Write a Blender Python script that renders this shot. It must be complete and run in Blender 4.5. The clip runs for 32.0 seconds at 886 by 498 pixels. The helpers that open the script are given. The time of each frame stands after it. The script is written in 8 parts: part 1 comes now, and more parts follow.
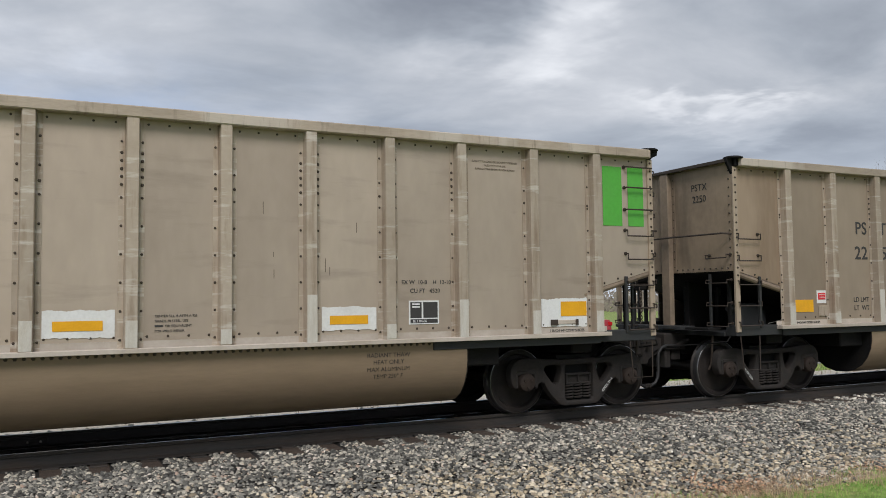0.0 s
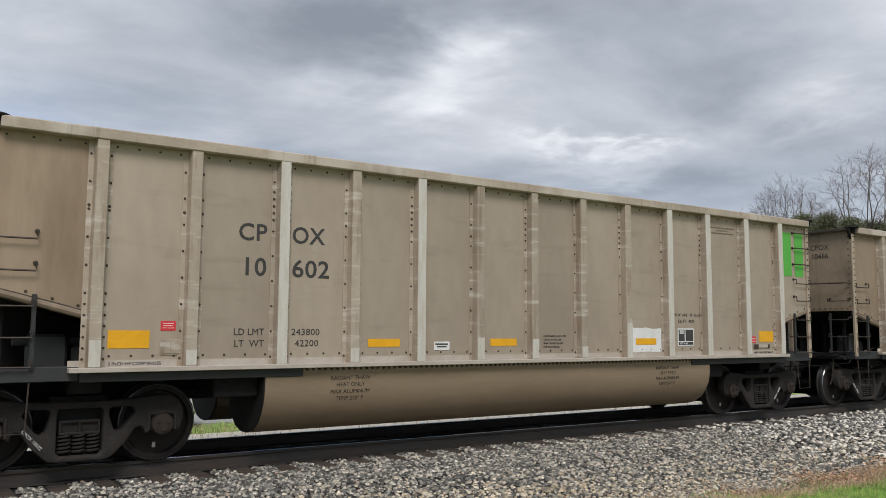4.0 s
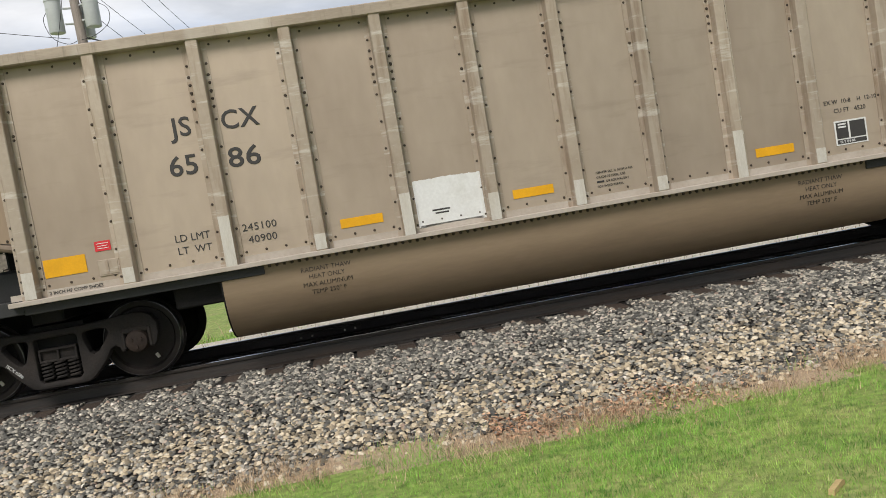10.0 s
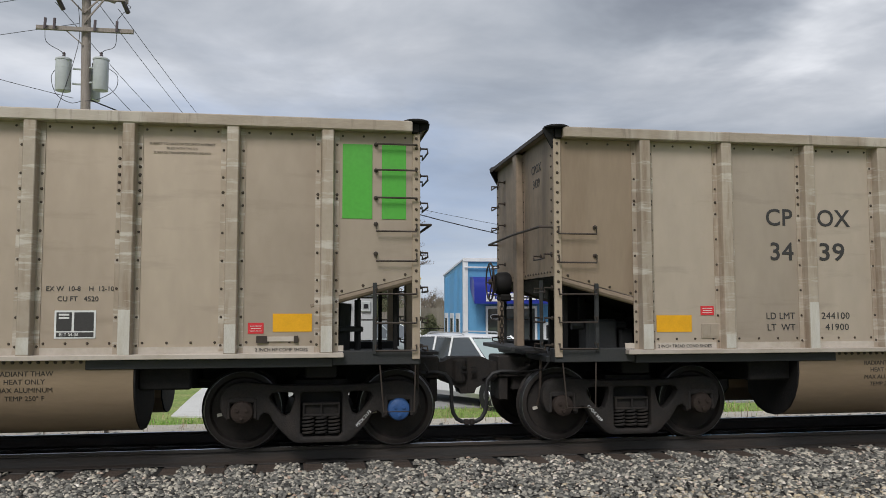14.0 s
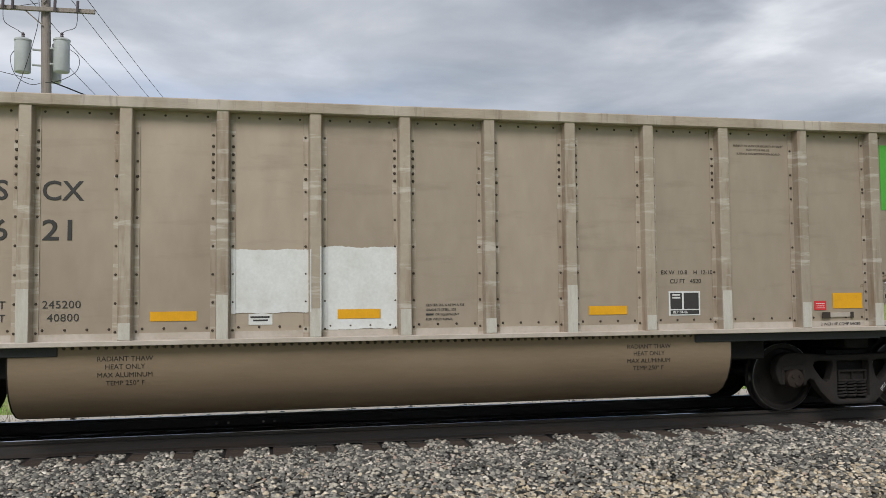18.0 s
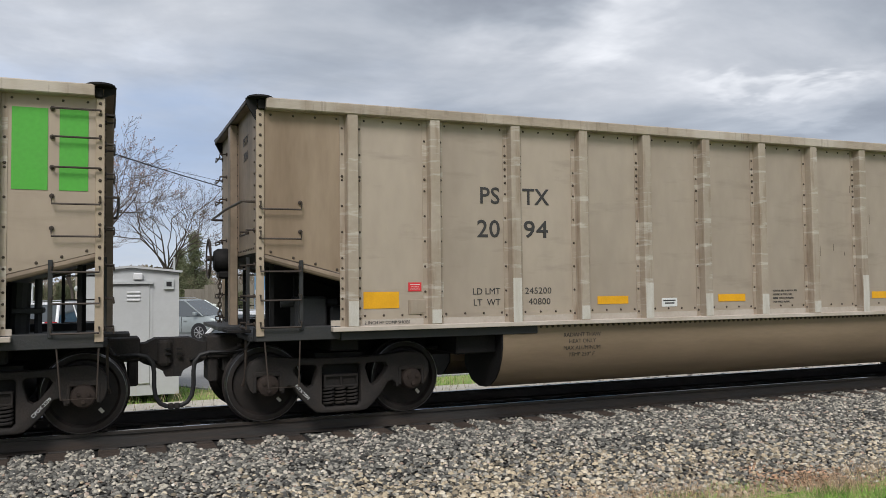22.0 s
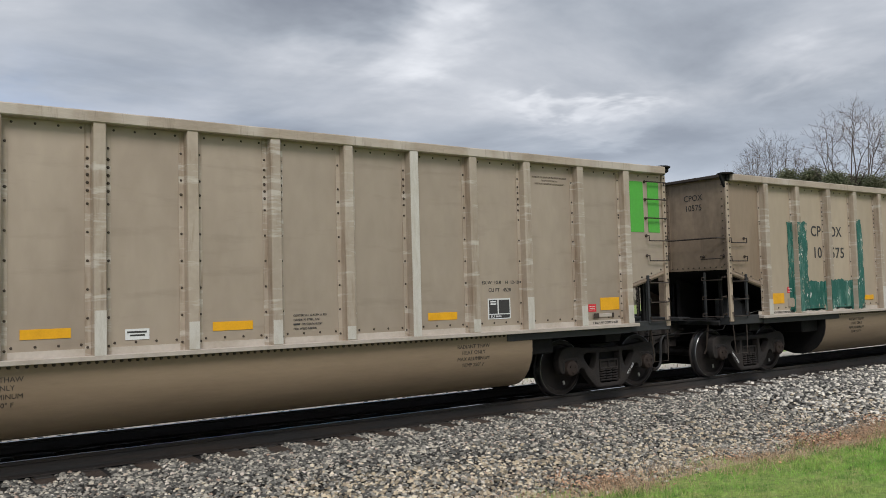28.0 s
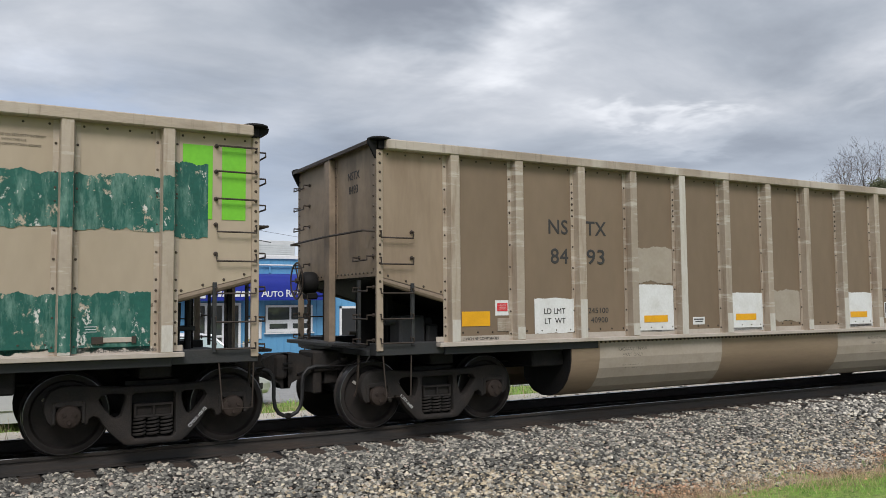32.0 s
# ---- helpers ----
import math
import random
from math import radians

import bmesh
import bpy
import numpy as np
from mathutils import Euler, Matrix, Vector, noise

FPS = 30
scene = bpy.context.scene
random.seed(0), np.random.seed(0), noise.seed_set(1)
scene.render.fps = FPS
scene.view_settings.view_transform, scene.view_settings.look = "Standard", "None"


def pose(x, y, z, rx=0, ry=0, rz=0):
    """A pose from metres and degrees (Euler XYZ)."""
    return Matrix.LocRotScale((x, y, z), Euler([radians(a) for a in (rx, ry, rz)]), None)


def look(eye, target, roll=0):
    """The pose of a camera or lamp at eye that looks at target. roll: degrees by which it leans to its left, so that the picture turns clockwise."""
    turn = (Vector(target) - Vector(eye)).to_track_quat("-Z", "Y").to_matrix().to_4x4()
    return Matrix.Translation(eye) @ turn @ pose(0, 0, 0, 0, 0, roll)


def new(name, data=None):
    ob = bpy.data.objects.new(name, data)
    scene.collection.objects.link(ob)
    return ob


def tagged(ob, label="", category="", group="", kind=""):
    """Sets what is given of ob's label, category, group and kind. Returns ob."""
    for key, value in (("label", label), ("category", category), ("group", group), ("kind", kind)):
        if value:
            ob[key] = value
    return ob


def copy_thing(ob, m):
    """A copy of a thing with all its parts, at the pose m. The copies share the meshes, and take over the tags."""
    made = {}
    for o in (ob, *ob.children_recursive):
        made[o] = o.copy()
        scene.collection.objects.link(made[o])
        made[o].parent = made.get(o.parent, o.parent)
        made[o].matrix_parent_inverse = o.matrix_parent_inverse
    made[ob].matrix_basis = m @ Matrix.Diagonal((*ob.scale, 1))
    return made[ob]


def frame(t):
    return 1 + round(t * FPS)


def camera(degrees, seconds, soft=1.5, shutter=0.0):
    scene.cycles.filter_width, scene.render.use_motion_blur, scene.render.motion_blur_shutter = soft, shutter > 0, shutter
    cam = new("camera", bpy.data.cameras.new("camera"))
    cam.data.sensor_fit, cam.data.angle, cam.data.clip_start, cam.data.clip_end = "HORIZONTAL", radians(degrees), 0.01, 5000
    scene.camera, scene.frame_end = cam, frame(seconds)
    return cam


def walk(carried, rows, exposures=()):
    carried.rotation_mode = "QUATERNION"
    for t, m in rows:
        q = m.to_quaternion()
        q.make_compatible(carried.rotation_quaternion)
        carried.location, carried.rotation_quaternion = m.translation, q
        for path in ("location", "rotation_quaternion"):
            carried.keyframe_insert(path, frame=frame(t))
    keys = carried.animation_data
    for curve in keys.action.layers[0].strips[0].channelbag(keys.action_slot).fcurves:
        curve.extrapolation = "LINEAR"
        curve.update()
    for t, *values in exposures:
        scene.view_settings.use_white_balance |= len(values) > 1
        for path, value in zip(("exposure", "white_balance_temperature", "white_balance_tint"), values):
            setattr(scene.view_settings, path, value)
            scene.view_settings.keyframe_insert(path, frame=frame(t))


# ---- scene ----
# ---- camera ----
cam = camera(56.4, 32.0, soft=0.5)
PATH = [
    (0, pose(-0.051, -11.058, 1.649, 93.394, 0.684, -25.943)),
    (0.5, pose(-0.049, -11.065, 1.626, 93.985, 0.594, -29.647)),
    (1, pose(-0.069, -11.072, 1.606, 94.619, 0.651, -31.863)),
    (1.5, pose(-0.052, -11.080, 1.619, 94.845, 0.197, -32.905)),
    (2, pose(-0.048, -11.091, 1.624, 94.981, 0.058, -33.568)),
    (2.5, pose(-0.054, -11.105, 1.629, 95.029, -0.077, -34.110)),
    (3, pose(-0.040, -11.114, 1.616, 95.283, -0.180, -34.660)),
    (3.5, pose(-0.023, -11.165, 1.601, 95.685, -0.404, -35.127)),
    (5.5, pose(-0.063, -11.074, 1.587, 92.810, 0.127, -20.723)),
    (6, pose(-0.066, -11.063, 1.590, 91.948, 0.463, -15.691)),
    (6.5, pose(-0.076, -11.117, 1.600, 91.959, 0.963, -12.991)),
    (7, pose(-0.067, -11.129, 1.593, 91.902, 1.279, -11.254)),
    (7.5, pose(-0.063, -11.121, 1.591, 91.713, 2.188, -9.666)),
    (8, pose(-0.047, -11.100, 1.581, 91.204, 3.957, -8.111)),
    (8.5, pose(0.012, -11.005, 1.521, 89.818, 6.828, -6.834)),
    (8.7, pose(0.052, -11.012, 1.519, 89.994, 8.294, -6.007)),
    (9, pose(0.113, -11.022, 1.515, 88.902, 10.163, -5.861)),
    (9.5, pose(0.157, -10.991, 1.447, 87.211, 12.063, -5.952)),
    (10, pose(0.109, -10.972, 1.516, 86.358, 9.570, -6.894)),
    (10.5, pose(0.043, -10.922, 1.600, 89.497, 5.197, -8.009)),
    (11, pose(-0.016, -10.916, 1.642, 93.172, 2.595, -7.828)),
    (11.5, pose(-0.033, -10.923, 1.639, 94.279, 1.506, -7.401)),
    (12, pose(-0.021, -10.913, 1.657, 94.572, 1.159, -7.815)),
    (12.5, pose(-0.014, -10.906, 1.651, 94.656, 0.846, -8.454)),
    (13, pose(-0.005, -10.912, 1.627, 94.578, 0.687, -8.879)),
    (13.5, pose(-0.018, -10.907, 1.640, 94.342, 0.400, -9.155)),
    (14, pose(-0.021, -10.885, 1.624, 94.185, 0.093, -9.364)),
    (14.5, pose(-0.023, -10.901, 1.642, 94.045, -0.265, -9.457)),
    (16.5, pose(-0.025, -10.911, 1.646, 93.895, -0.399, -9.349)),
    (17, pose(-0.027, -10.894, 1.646, 93.678, -0.209, -9.405)),
    (17.5, pose(-0.010, -10.916, 1.654, 93.332, 0.217, -10.206)),
    (18, pose(-0.016, -10.933, 1.646, 92.923, 0.502, -11.476)),
    (18.2, pose(-0.030, -10.954, 1.638, 92.743, 0.318, -12.889)),
    (18.5, pose(-0.050, -10.986, 1.626, 92.441, 0.153, -18.892)),
    (18.7, pose(-0.060, -11.001, 1.617, 92.476, -0.087, -24.726)),
    (19, pose(-0.075, -11.024, 1.604, 93.704, -0.053, -32.646)),
    (19.5, pose(-0.075, -11.020, 1.628, 93.125, 0.534, -39.011)),
    (20, pose(-0.067, -11.021, 1.639, 92.147, -0.281, -40.936)),
    (20.5, pose(-0.039, -11.026, 1.658, 91.582, -0.549, -41.231)),
    (21, pose(-0.045, -11.016, 1.634, 91.437, 0.111, -36.782)),
    (21.5, pose(0.012, -10.998, 1.646, 91.686, 0.646, -28.177)),
    (22, pose(0.026, -10.980, 1.639, 92.414, 0.588, -22.206)),
    (22.5, pose(0.005, -10.975, 1.645, 92.461, 0.517, -20.162)),
    (23, pose(0.004, -10.974, 1.651, 92.570, 0.383, -19.290)),
    (23.5, pose(-0.001, -10.973, 1.647, 92.679, 0.410, -18.960)),
    (24, pose(-0.009, -10.974, 1.641, 92.737, 0.522, -19.086)),
    (24.5, pose(-0.011, -10.969, 1.640, 92.643, 0.269, -19.390)),
    (26.5, pose(0.016, -10.962, 1.655, 92.606, 0.371, -20.633)),
    (27, pose(-0.035, -10.923, 1.645, 92.717, 0.546, -21.773)),
    (27.5, pose(0.022, -10.964, 1.675, 92.783, 0.856, -25.746)),
    (28, pose(0.081, -10.975, 1.709, 93.103, 1.493, -34.702)),
    (28.5, pose(0.119, -10.978, 1.702, 93.228, 1.624, -42.031)),
    (29, pose(0.140, -10.986, 1.691, 93.158, 1.862, -45.683)),
    (29.5, pose(0.125, -11.000, 1.677, 93.085, 1.778, -46.532)),
    (30, pose(0.121, -11.014, 1.646, 92.980, 1.685, -46.240)),
    (30.5, pose(0.119, -11.035, 1.651, 92.830, 1.496, -45.150)),
    (31, pose(0.107, -11.043, 1.645, 92.820, 1.260, -43.436)),
    (31.5, pose(0.053, -11.058, 1.636, 93.111, 1.010, -38.756)),
    (31.7, pose(0.040, -11.072, 1.646, 92.787, 0.573, -35.459)),
    (32, pose(0.021, -11.093, 1.660, 93.786, 0.498, -29.407)),
]
EXPOSE = [(0, 0.15), (2, 0.12), (3, 0.18), (6, 0.22), (7, 0.15), (8, 0.21), (9.5, 0.38), (10.2, 0.40), (10.7, 0.30), (11.0, 0.30), (11.4, 0.15), (12, 0.12), (13, 0.05), (14, 0.08),
          (17, 0.08), (19, 0.20), (21, 0.25), (23, 0.20), (24.3, 0.13), (27, 0.12), (30, 0.20), (32, 0.25)]
# the picture turns warmer as the camera leans, and cooler for a moment as it levels
KELVIN = {8: 6600, 9.5: 6800, 10.2: 6850, 10.7: 6450, 11.0: 6100}
walk(cam, PATH, [(t, s, KELVIN.get(t, 6500), 11.5) for t, s in EXPOSE])

# ---- world and sun ----
SUN_EL, SUN_AZ = 48.0, 205.0          # degrees; compass angle from +y, clockwise
world = bpy.data.worlds.new("overcast_sky")
scene.world = world
world.use_nodes = True
wn, wl = world.node_tree.nodes, world.node_tree.links
wn.clear()


def wnode(kind, **kw):
    n = wn.new(kind)
    for k, v in kw.items():
        n.inputs[k.replace("_", " ")].default_value = v
    return n


def wmath(op, a, b=0.0, clamp=False):
    n = wn.new("ShaderNodeMath")
    n.operation, n.use_clamp = op, clamp
    for i, v in enumerate((a, b)):
        if isinstance(v, (int, float)):
            n.inputs[i].default_value = v
        else:
            wl.new(v, n.inputs[i])
    return n.outputs[0]


def wmix(fac, a, b):
    n = wn.new("ShaderNodeMix")
    n.data_type = "RGBA"
    for i, v in ((0, fac), (6, a), (7, b)):
        if isinstance(v, (int, float)):
            n.inputs[i].default_value = v
        elif isinstance(v, tuple):
            n.inputs[i].default_value = (*v, 1)
        else:
            wl.new(v, n.inputs[i])
    return n.outputs[2]


coord = wn.new("ShaderNodeTexCoord")
axes = wn.new("ShaderNodeSeparateXYZ")
wl.new(coord.outputs["Generated"], axes.inputs[0])
up = wmath("MAXIMUM", axes.outputs[2], 0.0)
den = wmath("ADD", up, 0.10)
plane = wn.new("ShaderNodeCombineXYZ")
wl.new(wmath("DIVIDE", axes.outputs[0], den), plane.inputs[0])
wl.new(wmath("DIVIDE", axes.outputs[1], den), plane.inputs[1])
plane.inputs[2].default_value = 3.7


def clouds(scale, detail, rough, off, warp):
    m = wn.new("ShaderNodeMapping")
    m.inputs["Location"].default_value = off
    wl.new(plane.outputs[0], m.inputs[0])
    n = wnode("ShaderNodeTexNoise", Scale=scale, Detail=detail, Roughness=rough, Distortion=warp)
    wl.new(m.outputs[0], n.inputs["Vector"])
    return n.outputs[0]


big = clouds(0.42, 3, 0.5, (2.3, 0.4, 0), 0.3)
mid = clouds(1.15, 6, 0.55, (0.9, 5.2, 1), 0.25)
tone = wmath("ADD", wmath("MULTIPLY", big, 0.55), wmath("MULTIPLY", mid, 0.45))
# the larger cloud masses: dark and thin places of the overcast, in degrees of bearing and height
bearing = wmath("ADD", wmath("MULTIPLY", wmath("ARCTAN2", axes.outputs[0], axes.outputs[1]), 57.2958), wmath("MULTIPLY", wmath("SUBTRACT", clouds(2.2, 4, 0.6, (7, 3, 2), 0.3), 0.5), 16.0))
height = wmath("ADD", wmath("MULTIPLY", wmath("ARCSINE", axes.outputs[2]), 57.2958), wmath("MULTIPLY", wmath("SUBTRACT", clouds(2.6, 4, 0.6, (1, 9, 4), 0.3), 0.5), 7.0))
MASSES = [(26, 20, 6.5, 2.8, -0.11), (34, 19.5, 3.2, 2.2, 0.13), (31.5, 15.5, 4.5, 1.8, 0.09), (45, 12.3, 5.5, 0.9, 0.13), (46, 10.6, 5.0, 0.8, 0.08), (52, 17, 9, 3.5, -0.01), (-15, 20, 9, 4.5, -0.08), (-1, 18, 8, 4, -0.07),
          (60, 14, 6, 1.5, 0.08), (12, 17, 8, 3.0, -0.03), (70, 18, 7, 3, 0.07), (57, 21, 9, 4, 0.06)]
for az, el, wa, we, amp in MASSES:
    a = wmath("POWER", wmath("DIVIDE", wmath("SUBTRACT", bearing, az), wa), 2.0)
    b = wmath("POWER", wmath("DIVIDE", wmath("SUBTRACT", height, el), we), 2.0)
    tone = wmath("ADD", tone, wmath("MULTIPLY", wmath("EXPONENT", wmath("MULTIPLY", wmath("ADD", a, b), -1.0)), amp))
ramp = wn.new("ShaderNodeValToRGB")
wl.new(tone, ramp.inputs[0])
cr = ramp.color_ramp
cr.elements[0].position, cr.elements[0].color = 0.36, (0.235, 0.265, 0.315, 1)
cr.elements[1].position, cr.elements[1].color = 0.66, (0.80, 0.83, 0.87, 1)
for p, c in ((0.46, (0.36, 0.40, 0.455)), (0.54, (0.50, 0.535, 0.585))):
    e = cr.elements.new(p)
    e.color = (*c, 1)
sky = wn.new("ShaderNodeTexSky")
sky.sky_type, sky.sun_disc = "NISHITA", False
sky.sun_elevation, sky.sun_rotation = radians(SUN_EL), radians(SUN_AZ)
sky_dim = wn.new("ShaderNodeVectorMath")
sky_dim.operation = "SCALE"
wl.new(sky.outputs[0], sky_dim.inputs[0])
sky_dim.inputs[3].default_value = 0.055
low = wmath("MULTIPLY", wmath("SUBTRACT", 1.0, wmath("MULTIPLY", up, 4.6), True), 0.95)
low_haze = wmix(0.7, sky_dim.outputs[0], (0.64, 0.72, 0.84))
both = wmix(low, ramp.outputs[0], low_haze)
# a thinner, bluer stretch of cloud low over the road
thin_a = wmath("POWER", wmath("DIVIDE", wmath("ADD", bearing, 4.0), 19.0), 2.0)
thin_b = wmath("POWER", wmath("DIVIDE", wmath("SUBTRACT", height, 8.5), 5.0), 2.0)
thin = wmath("MULTIPLY", wmath("EXPONENT", wmath("MULTIPLY", wmath("ADD", thin_a, thin_b), -1.0)), 0.80)
both = wmix(thin, both, (0.335, 0.455, 0.665))
bg = wnode("ShaderNodeBackground", Strength=1.0)
wl.new(both, bg.inputs[0])
out = wn.new("ShaderNodeOutputWorld")
wl.new(bg.outputs[0], out.inputs[0])

sun = new("sun", bpy.data.lights.new("sun", "SUN"))
sun.data.energy, sun.data.angle, sun.data.color = 2.5, radians(24), (1.0, 0.97, 0.93)
sa, se = radians(SUN_AZ), radians(SUN_EL)
sun.matrix_basis = look((math.sin(sa) * math.cos(se), math.cos(sa) * math.cos(se), math.sin(se)), (0, 0, 0))

# ---- materials ----
MATS = {}


def material(name, color, rough=0.7, metal=0.0, vary=0.12, scale=6.0, tint=None, amount=0.35, bump=0.0, bump_scale=60.0,
             per="", grain=None, spec=0.4):
    """A surface with stains at one scale, grain at another, and a fine relief. per: 'object' or 'island' for a random shade."""
    m = bpy.data.materials.new(name)
    MATS[name] = m
    m.use_nodes = True
    n, l = m.node_tree.nodes, m.node_tree.links
    b = n["Principled BSDF"]
    b.inputs["Roughness"].default_value = rough
    b.inputs["Metallic"].default_value = metal
    b.inputs["Specular IOR Level"].default_value = spec
    tc = n.new("ShaderNodeTexCoord")
    mp = n.new("ShaderNodeMapping")
    if grain:
        mp.inputs["Scale"].default_value = grain
    l.new(tc.outputs["Object"], mp.inputs[0])
    src = mp.outputs[0]
    info = n.new("ShaderNodeObjectInfo")
    add = n.new("ShaderNodeVectorMath")
    add.operation = "MULTIPLY_ADD"
    l.new(info.outputs["Random"], add.inputs[0])
    add.inputs[1].default_value = (37, 53, 71)
    l.new(src, add.inputs[2])
    src = add.outputs[0]
    big = n.new("ShaderNodeTexNoise")
    big.inputs["Scale"].default_value, big.inputs["Detail"].default_value, big.inputs["Roughness"].default_value = scale, 5, 0.6
    fine = n.new("ShaderNodeTexNoise")
    fine.inputs["Scale"].default_value, fine.inputs["Detail"].default_value = scale * 11, 3
    l.new(src, big.inputs["Vector"])
    l.new(src, fine.inputs["Vector"])
    mix = n.new("ShaderNodeMix")
    mix.data_type = "RGBA"
    mr = n.new("ShaderNodeMapRange")
    mr.inputs["From Min"].default_value, mr.inputs["From Max"].default_value = 0.42, 0.72
    mr.inputs["To Max"].default_value = amount
    l.new(big.outputs[0], mr.inputs[0])
    l.new(mr.outputs[0], mix.inputs[0])
    mix.inputs[6].default_value = (*color, 1)
    t = tint or tuple(c * 0.6 for c in color)
    mix.inputs[7].default_value = (*t, 1)
    hsv = n.new("ShaderNodeHueSaturation")
    l.new(mix.outputs[2], hsv.inputs["Color"])
    v = n.new("ShaderNodeMapRange")
    l.new(fine.outputs[0], v.inputs[0])
    v.inputs["From Min"].default_value, v.inputs["From Max"].default_value = 0.25, 0.75
    v.inputs["To Min"].default_value, v.inputs["To Max"].default_value = 1 - vary, 1 + vary
    val = v.outputs[0]
    if per:
        r = n.new("ShaderNodeMapRange")
        if per in ("island", "blade"):
            geo = n.new("ShaderNodeNewGeometry")
            l.new(geo.outputs["Random Per Island"], r.inputs[0])
            r.inputs["To Min"].default_value, r.inputs["To Max"].default_value = (0.35, 1.65) if per == "island" else (0.72, 1.30)
        else:
            l.new(info.outputs["Random"], r.inputs[0])
            r.inputs["To Min"].default_value, r.inputs["To Max"].default_value = 0.88, 1.06
        mul = n.new("ShaderNodeMath")
        mul.operation = "MULTIPLY"
        l.new(val, mul.inputs[0])
        l.new(r.outputs[0], mul.inputs[1])
        val = mul.outputs[0]
    l.new(val, hsv.inputs["Value"])
    l.new(hsv.outputs[0], b.inputs["Base Color"])
    if bump:
        bp = n.new("ShaderNodeBump")
        bn = n.new("ShaderNodeTexNoise")
        bn.inputs["Scale"].default_value, bn.inputs["Detail"].default_value = bump_scale, 4
        l.new(src, bn.inputs["Vector"])
        l.new(bn.outputs[0], bp.inputs["Height"])
        bp.inputs["Strength"].default_value, bp.inputs["Distance"].default_value = bump, 0.02
        l.new(bp.outputs[0], b.inputs["Normal"])
    return m


def glass(name, color, rough=0.05):
    m = bpy.data.materials.new(name)
    m.use_nodes = True
    b = m.node_tree.nodes["Principled BSDF"]
    b.inputs["Base Color"].default_value = (*color, 1)
    b.inputs["Roughness"].default_value = rough
    b.inputs["IOR"].default_value = 1.9
    b.inputs["Specular IOR Level"].default_value = 0.7
    return m


def stone(name, stops):
    """Broken stone: each lump has its own tone from the stops."""
    m = material(name, (0.3, 0.3, 0.3), 0.85, 0.0, 0.25, 40, None, 0.4, 0.3, 90)
    n, l = m.node_tree.nodes, m.node_tree.links
    geo, ramp = n.new("ShaderNodeNewGeometry"), n.new("ShaderNodeValToRGB")
    l.new(geo.outputs["Random Per Island"], ramp.inputs[0])
    cr = ramp.color_ramp
    cr.elements[0].position, cr.elements[0].color = stops[0][0], (*stops[0][1], 1)
    cr.elements[1].position, cr.elements[1].color = stops[-1][0], (*stops[-1][1], 1)
    for p, c in stops[1:-1]:
        cr.elements.new(p).color = (*c, 1)
    mix = next(x for x in n if x.type == "MIX")
    l.new(ramp.outputs[0], mix.inputs[6])
    mix.inputs[7].default_value = (0.16, 0.14, 0.115, 1)
    return m


def worn(m, bright, lo, hi, stretch, most=1.0, detail=4, rough=0.55):
    """Rubs patches of a material down to another tone: bright metal, soot or rust."""
    n, l = m.node_tree.nodes, m.node_tree.links
    b = n["Principled BSDF"]
    under = b.inputs["Base Color"].links[0].from_socket
    tc, mp, info = n.new("ShaderNodeTexCoord"), n.new("ShaderNodeMapping"), n.new("ShaderNodeObjectInfo")
    mp.inputs["Scale"].default_value = stretch
    off = n.new("ShaderNodeVectorMath")
    off.operation = "MULTIPLY_ADD"
    l.new(info.outputs["Random"], off.inputs[0])
    off.inputs[1].default_value = (91, 17, 43)
    l.new(tc.outputs["Object"], mp.inputs[0])
    l.new(mp.outputs[0], off.inputs[2])
    no = n.new("ShaderNodeTexNoise")
    no.inputs["Scale"].default_value, no.inputs["Detail"].default_value, no.inputs["Roughness"].default_value = 1.0, detail, rough
    l.new(off.outputs[0], no.inputs["Vector"])
    mr = n.new("ShaderNodeMapRange")
    mr.inputs["From Min"].default_value, mr.inputs["From Max"].default_value, mr.inputs["To Max"].default_value = lo, hi, most
    l.new(no.outputs[0], mr.inputs[0])
    mix = n.new("ShaderNodeMix")
    mix.data_type = "RGBA"
    l.new(mr.outputs[0], mix.inputs[0])
    l.new(under, mix.inputs[6])
    mix.inputs[7].default_value = (*bright, 1)
    l.new(mix.outputs[2], b.inputs["Base Color"])
    return m


M_PANEL = worn(material("weathered_aluminium_panel", (0.438, 0.364, 0.294), 0.55, 0.48, 0.05, 0.55, (0.334, 0.270, 0.216), 0.8, 0.12, 5, "object", (1, 1, 0.45), 0.1), (0.16, 0.132, 0.108), 0.56, 0.78, (0.9, 1.0, 5.0), 0.28, 6, 0.6)
M_PANELEND = material("browned_end_panel", (0.345, 0.265, 0.195), 0.52, 0.35, 0.05, 1.5, (0.205, 0.145, 0.10), 0.8, 0.12, 5, "object", (1, 1, 0.22), 0.15)
M_POST = worn(worn(material("scuffed_aluminium_post", (0.425, 0.362, 0.296), 0.55, 0.3, 0.05, 1.6, (0.315, 0.252, 0.192), 0.6, 0.07, 40, "object", (1, 1, 1), 0.15), (0.215, 0.145, 0.095), 0.52, 0.70, (9.0, 9.0, 1.1), 0.6, 5, 0.6), (0.66, 0.63, 0.58), 0.55, 0.66, (1.4, 1.4, 9.0), 0.5, 5, 0.66)
M_CORNER = material("beige_corner_post", (0.365, 0.295, 0.225), 0.55, 0.0, 0.05, 1.6, (0.28, 0.215, 0.15), 0.5, 0.2, 40, "object")
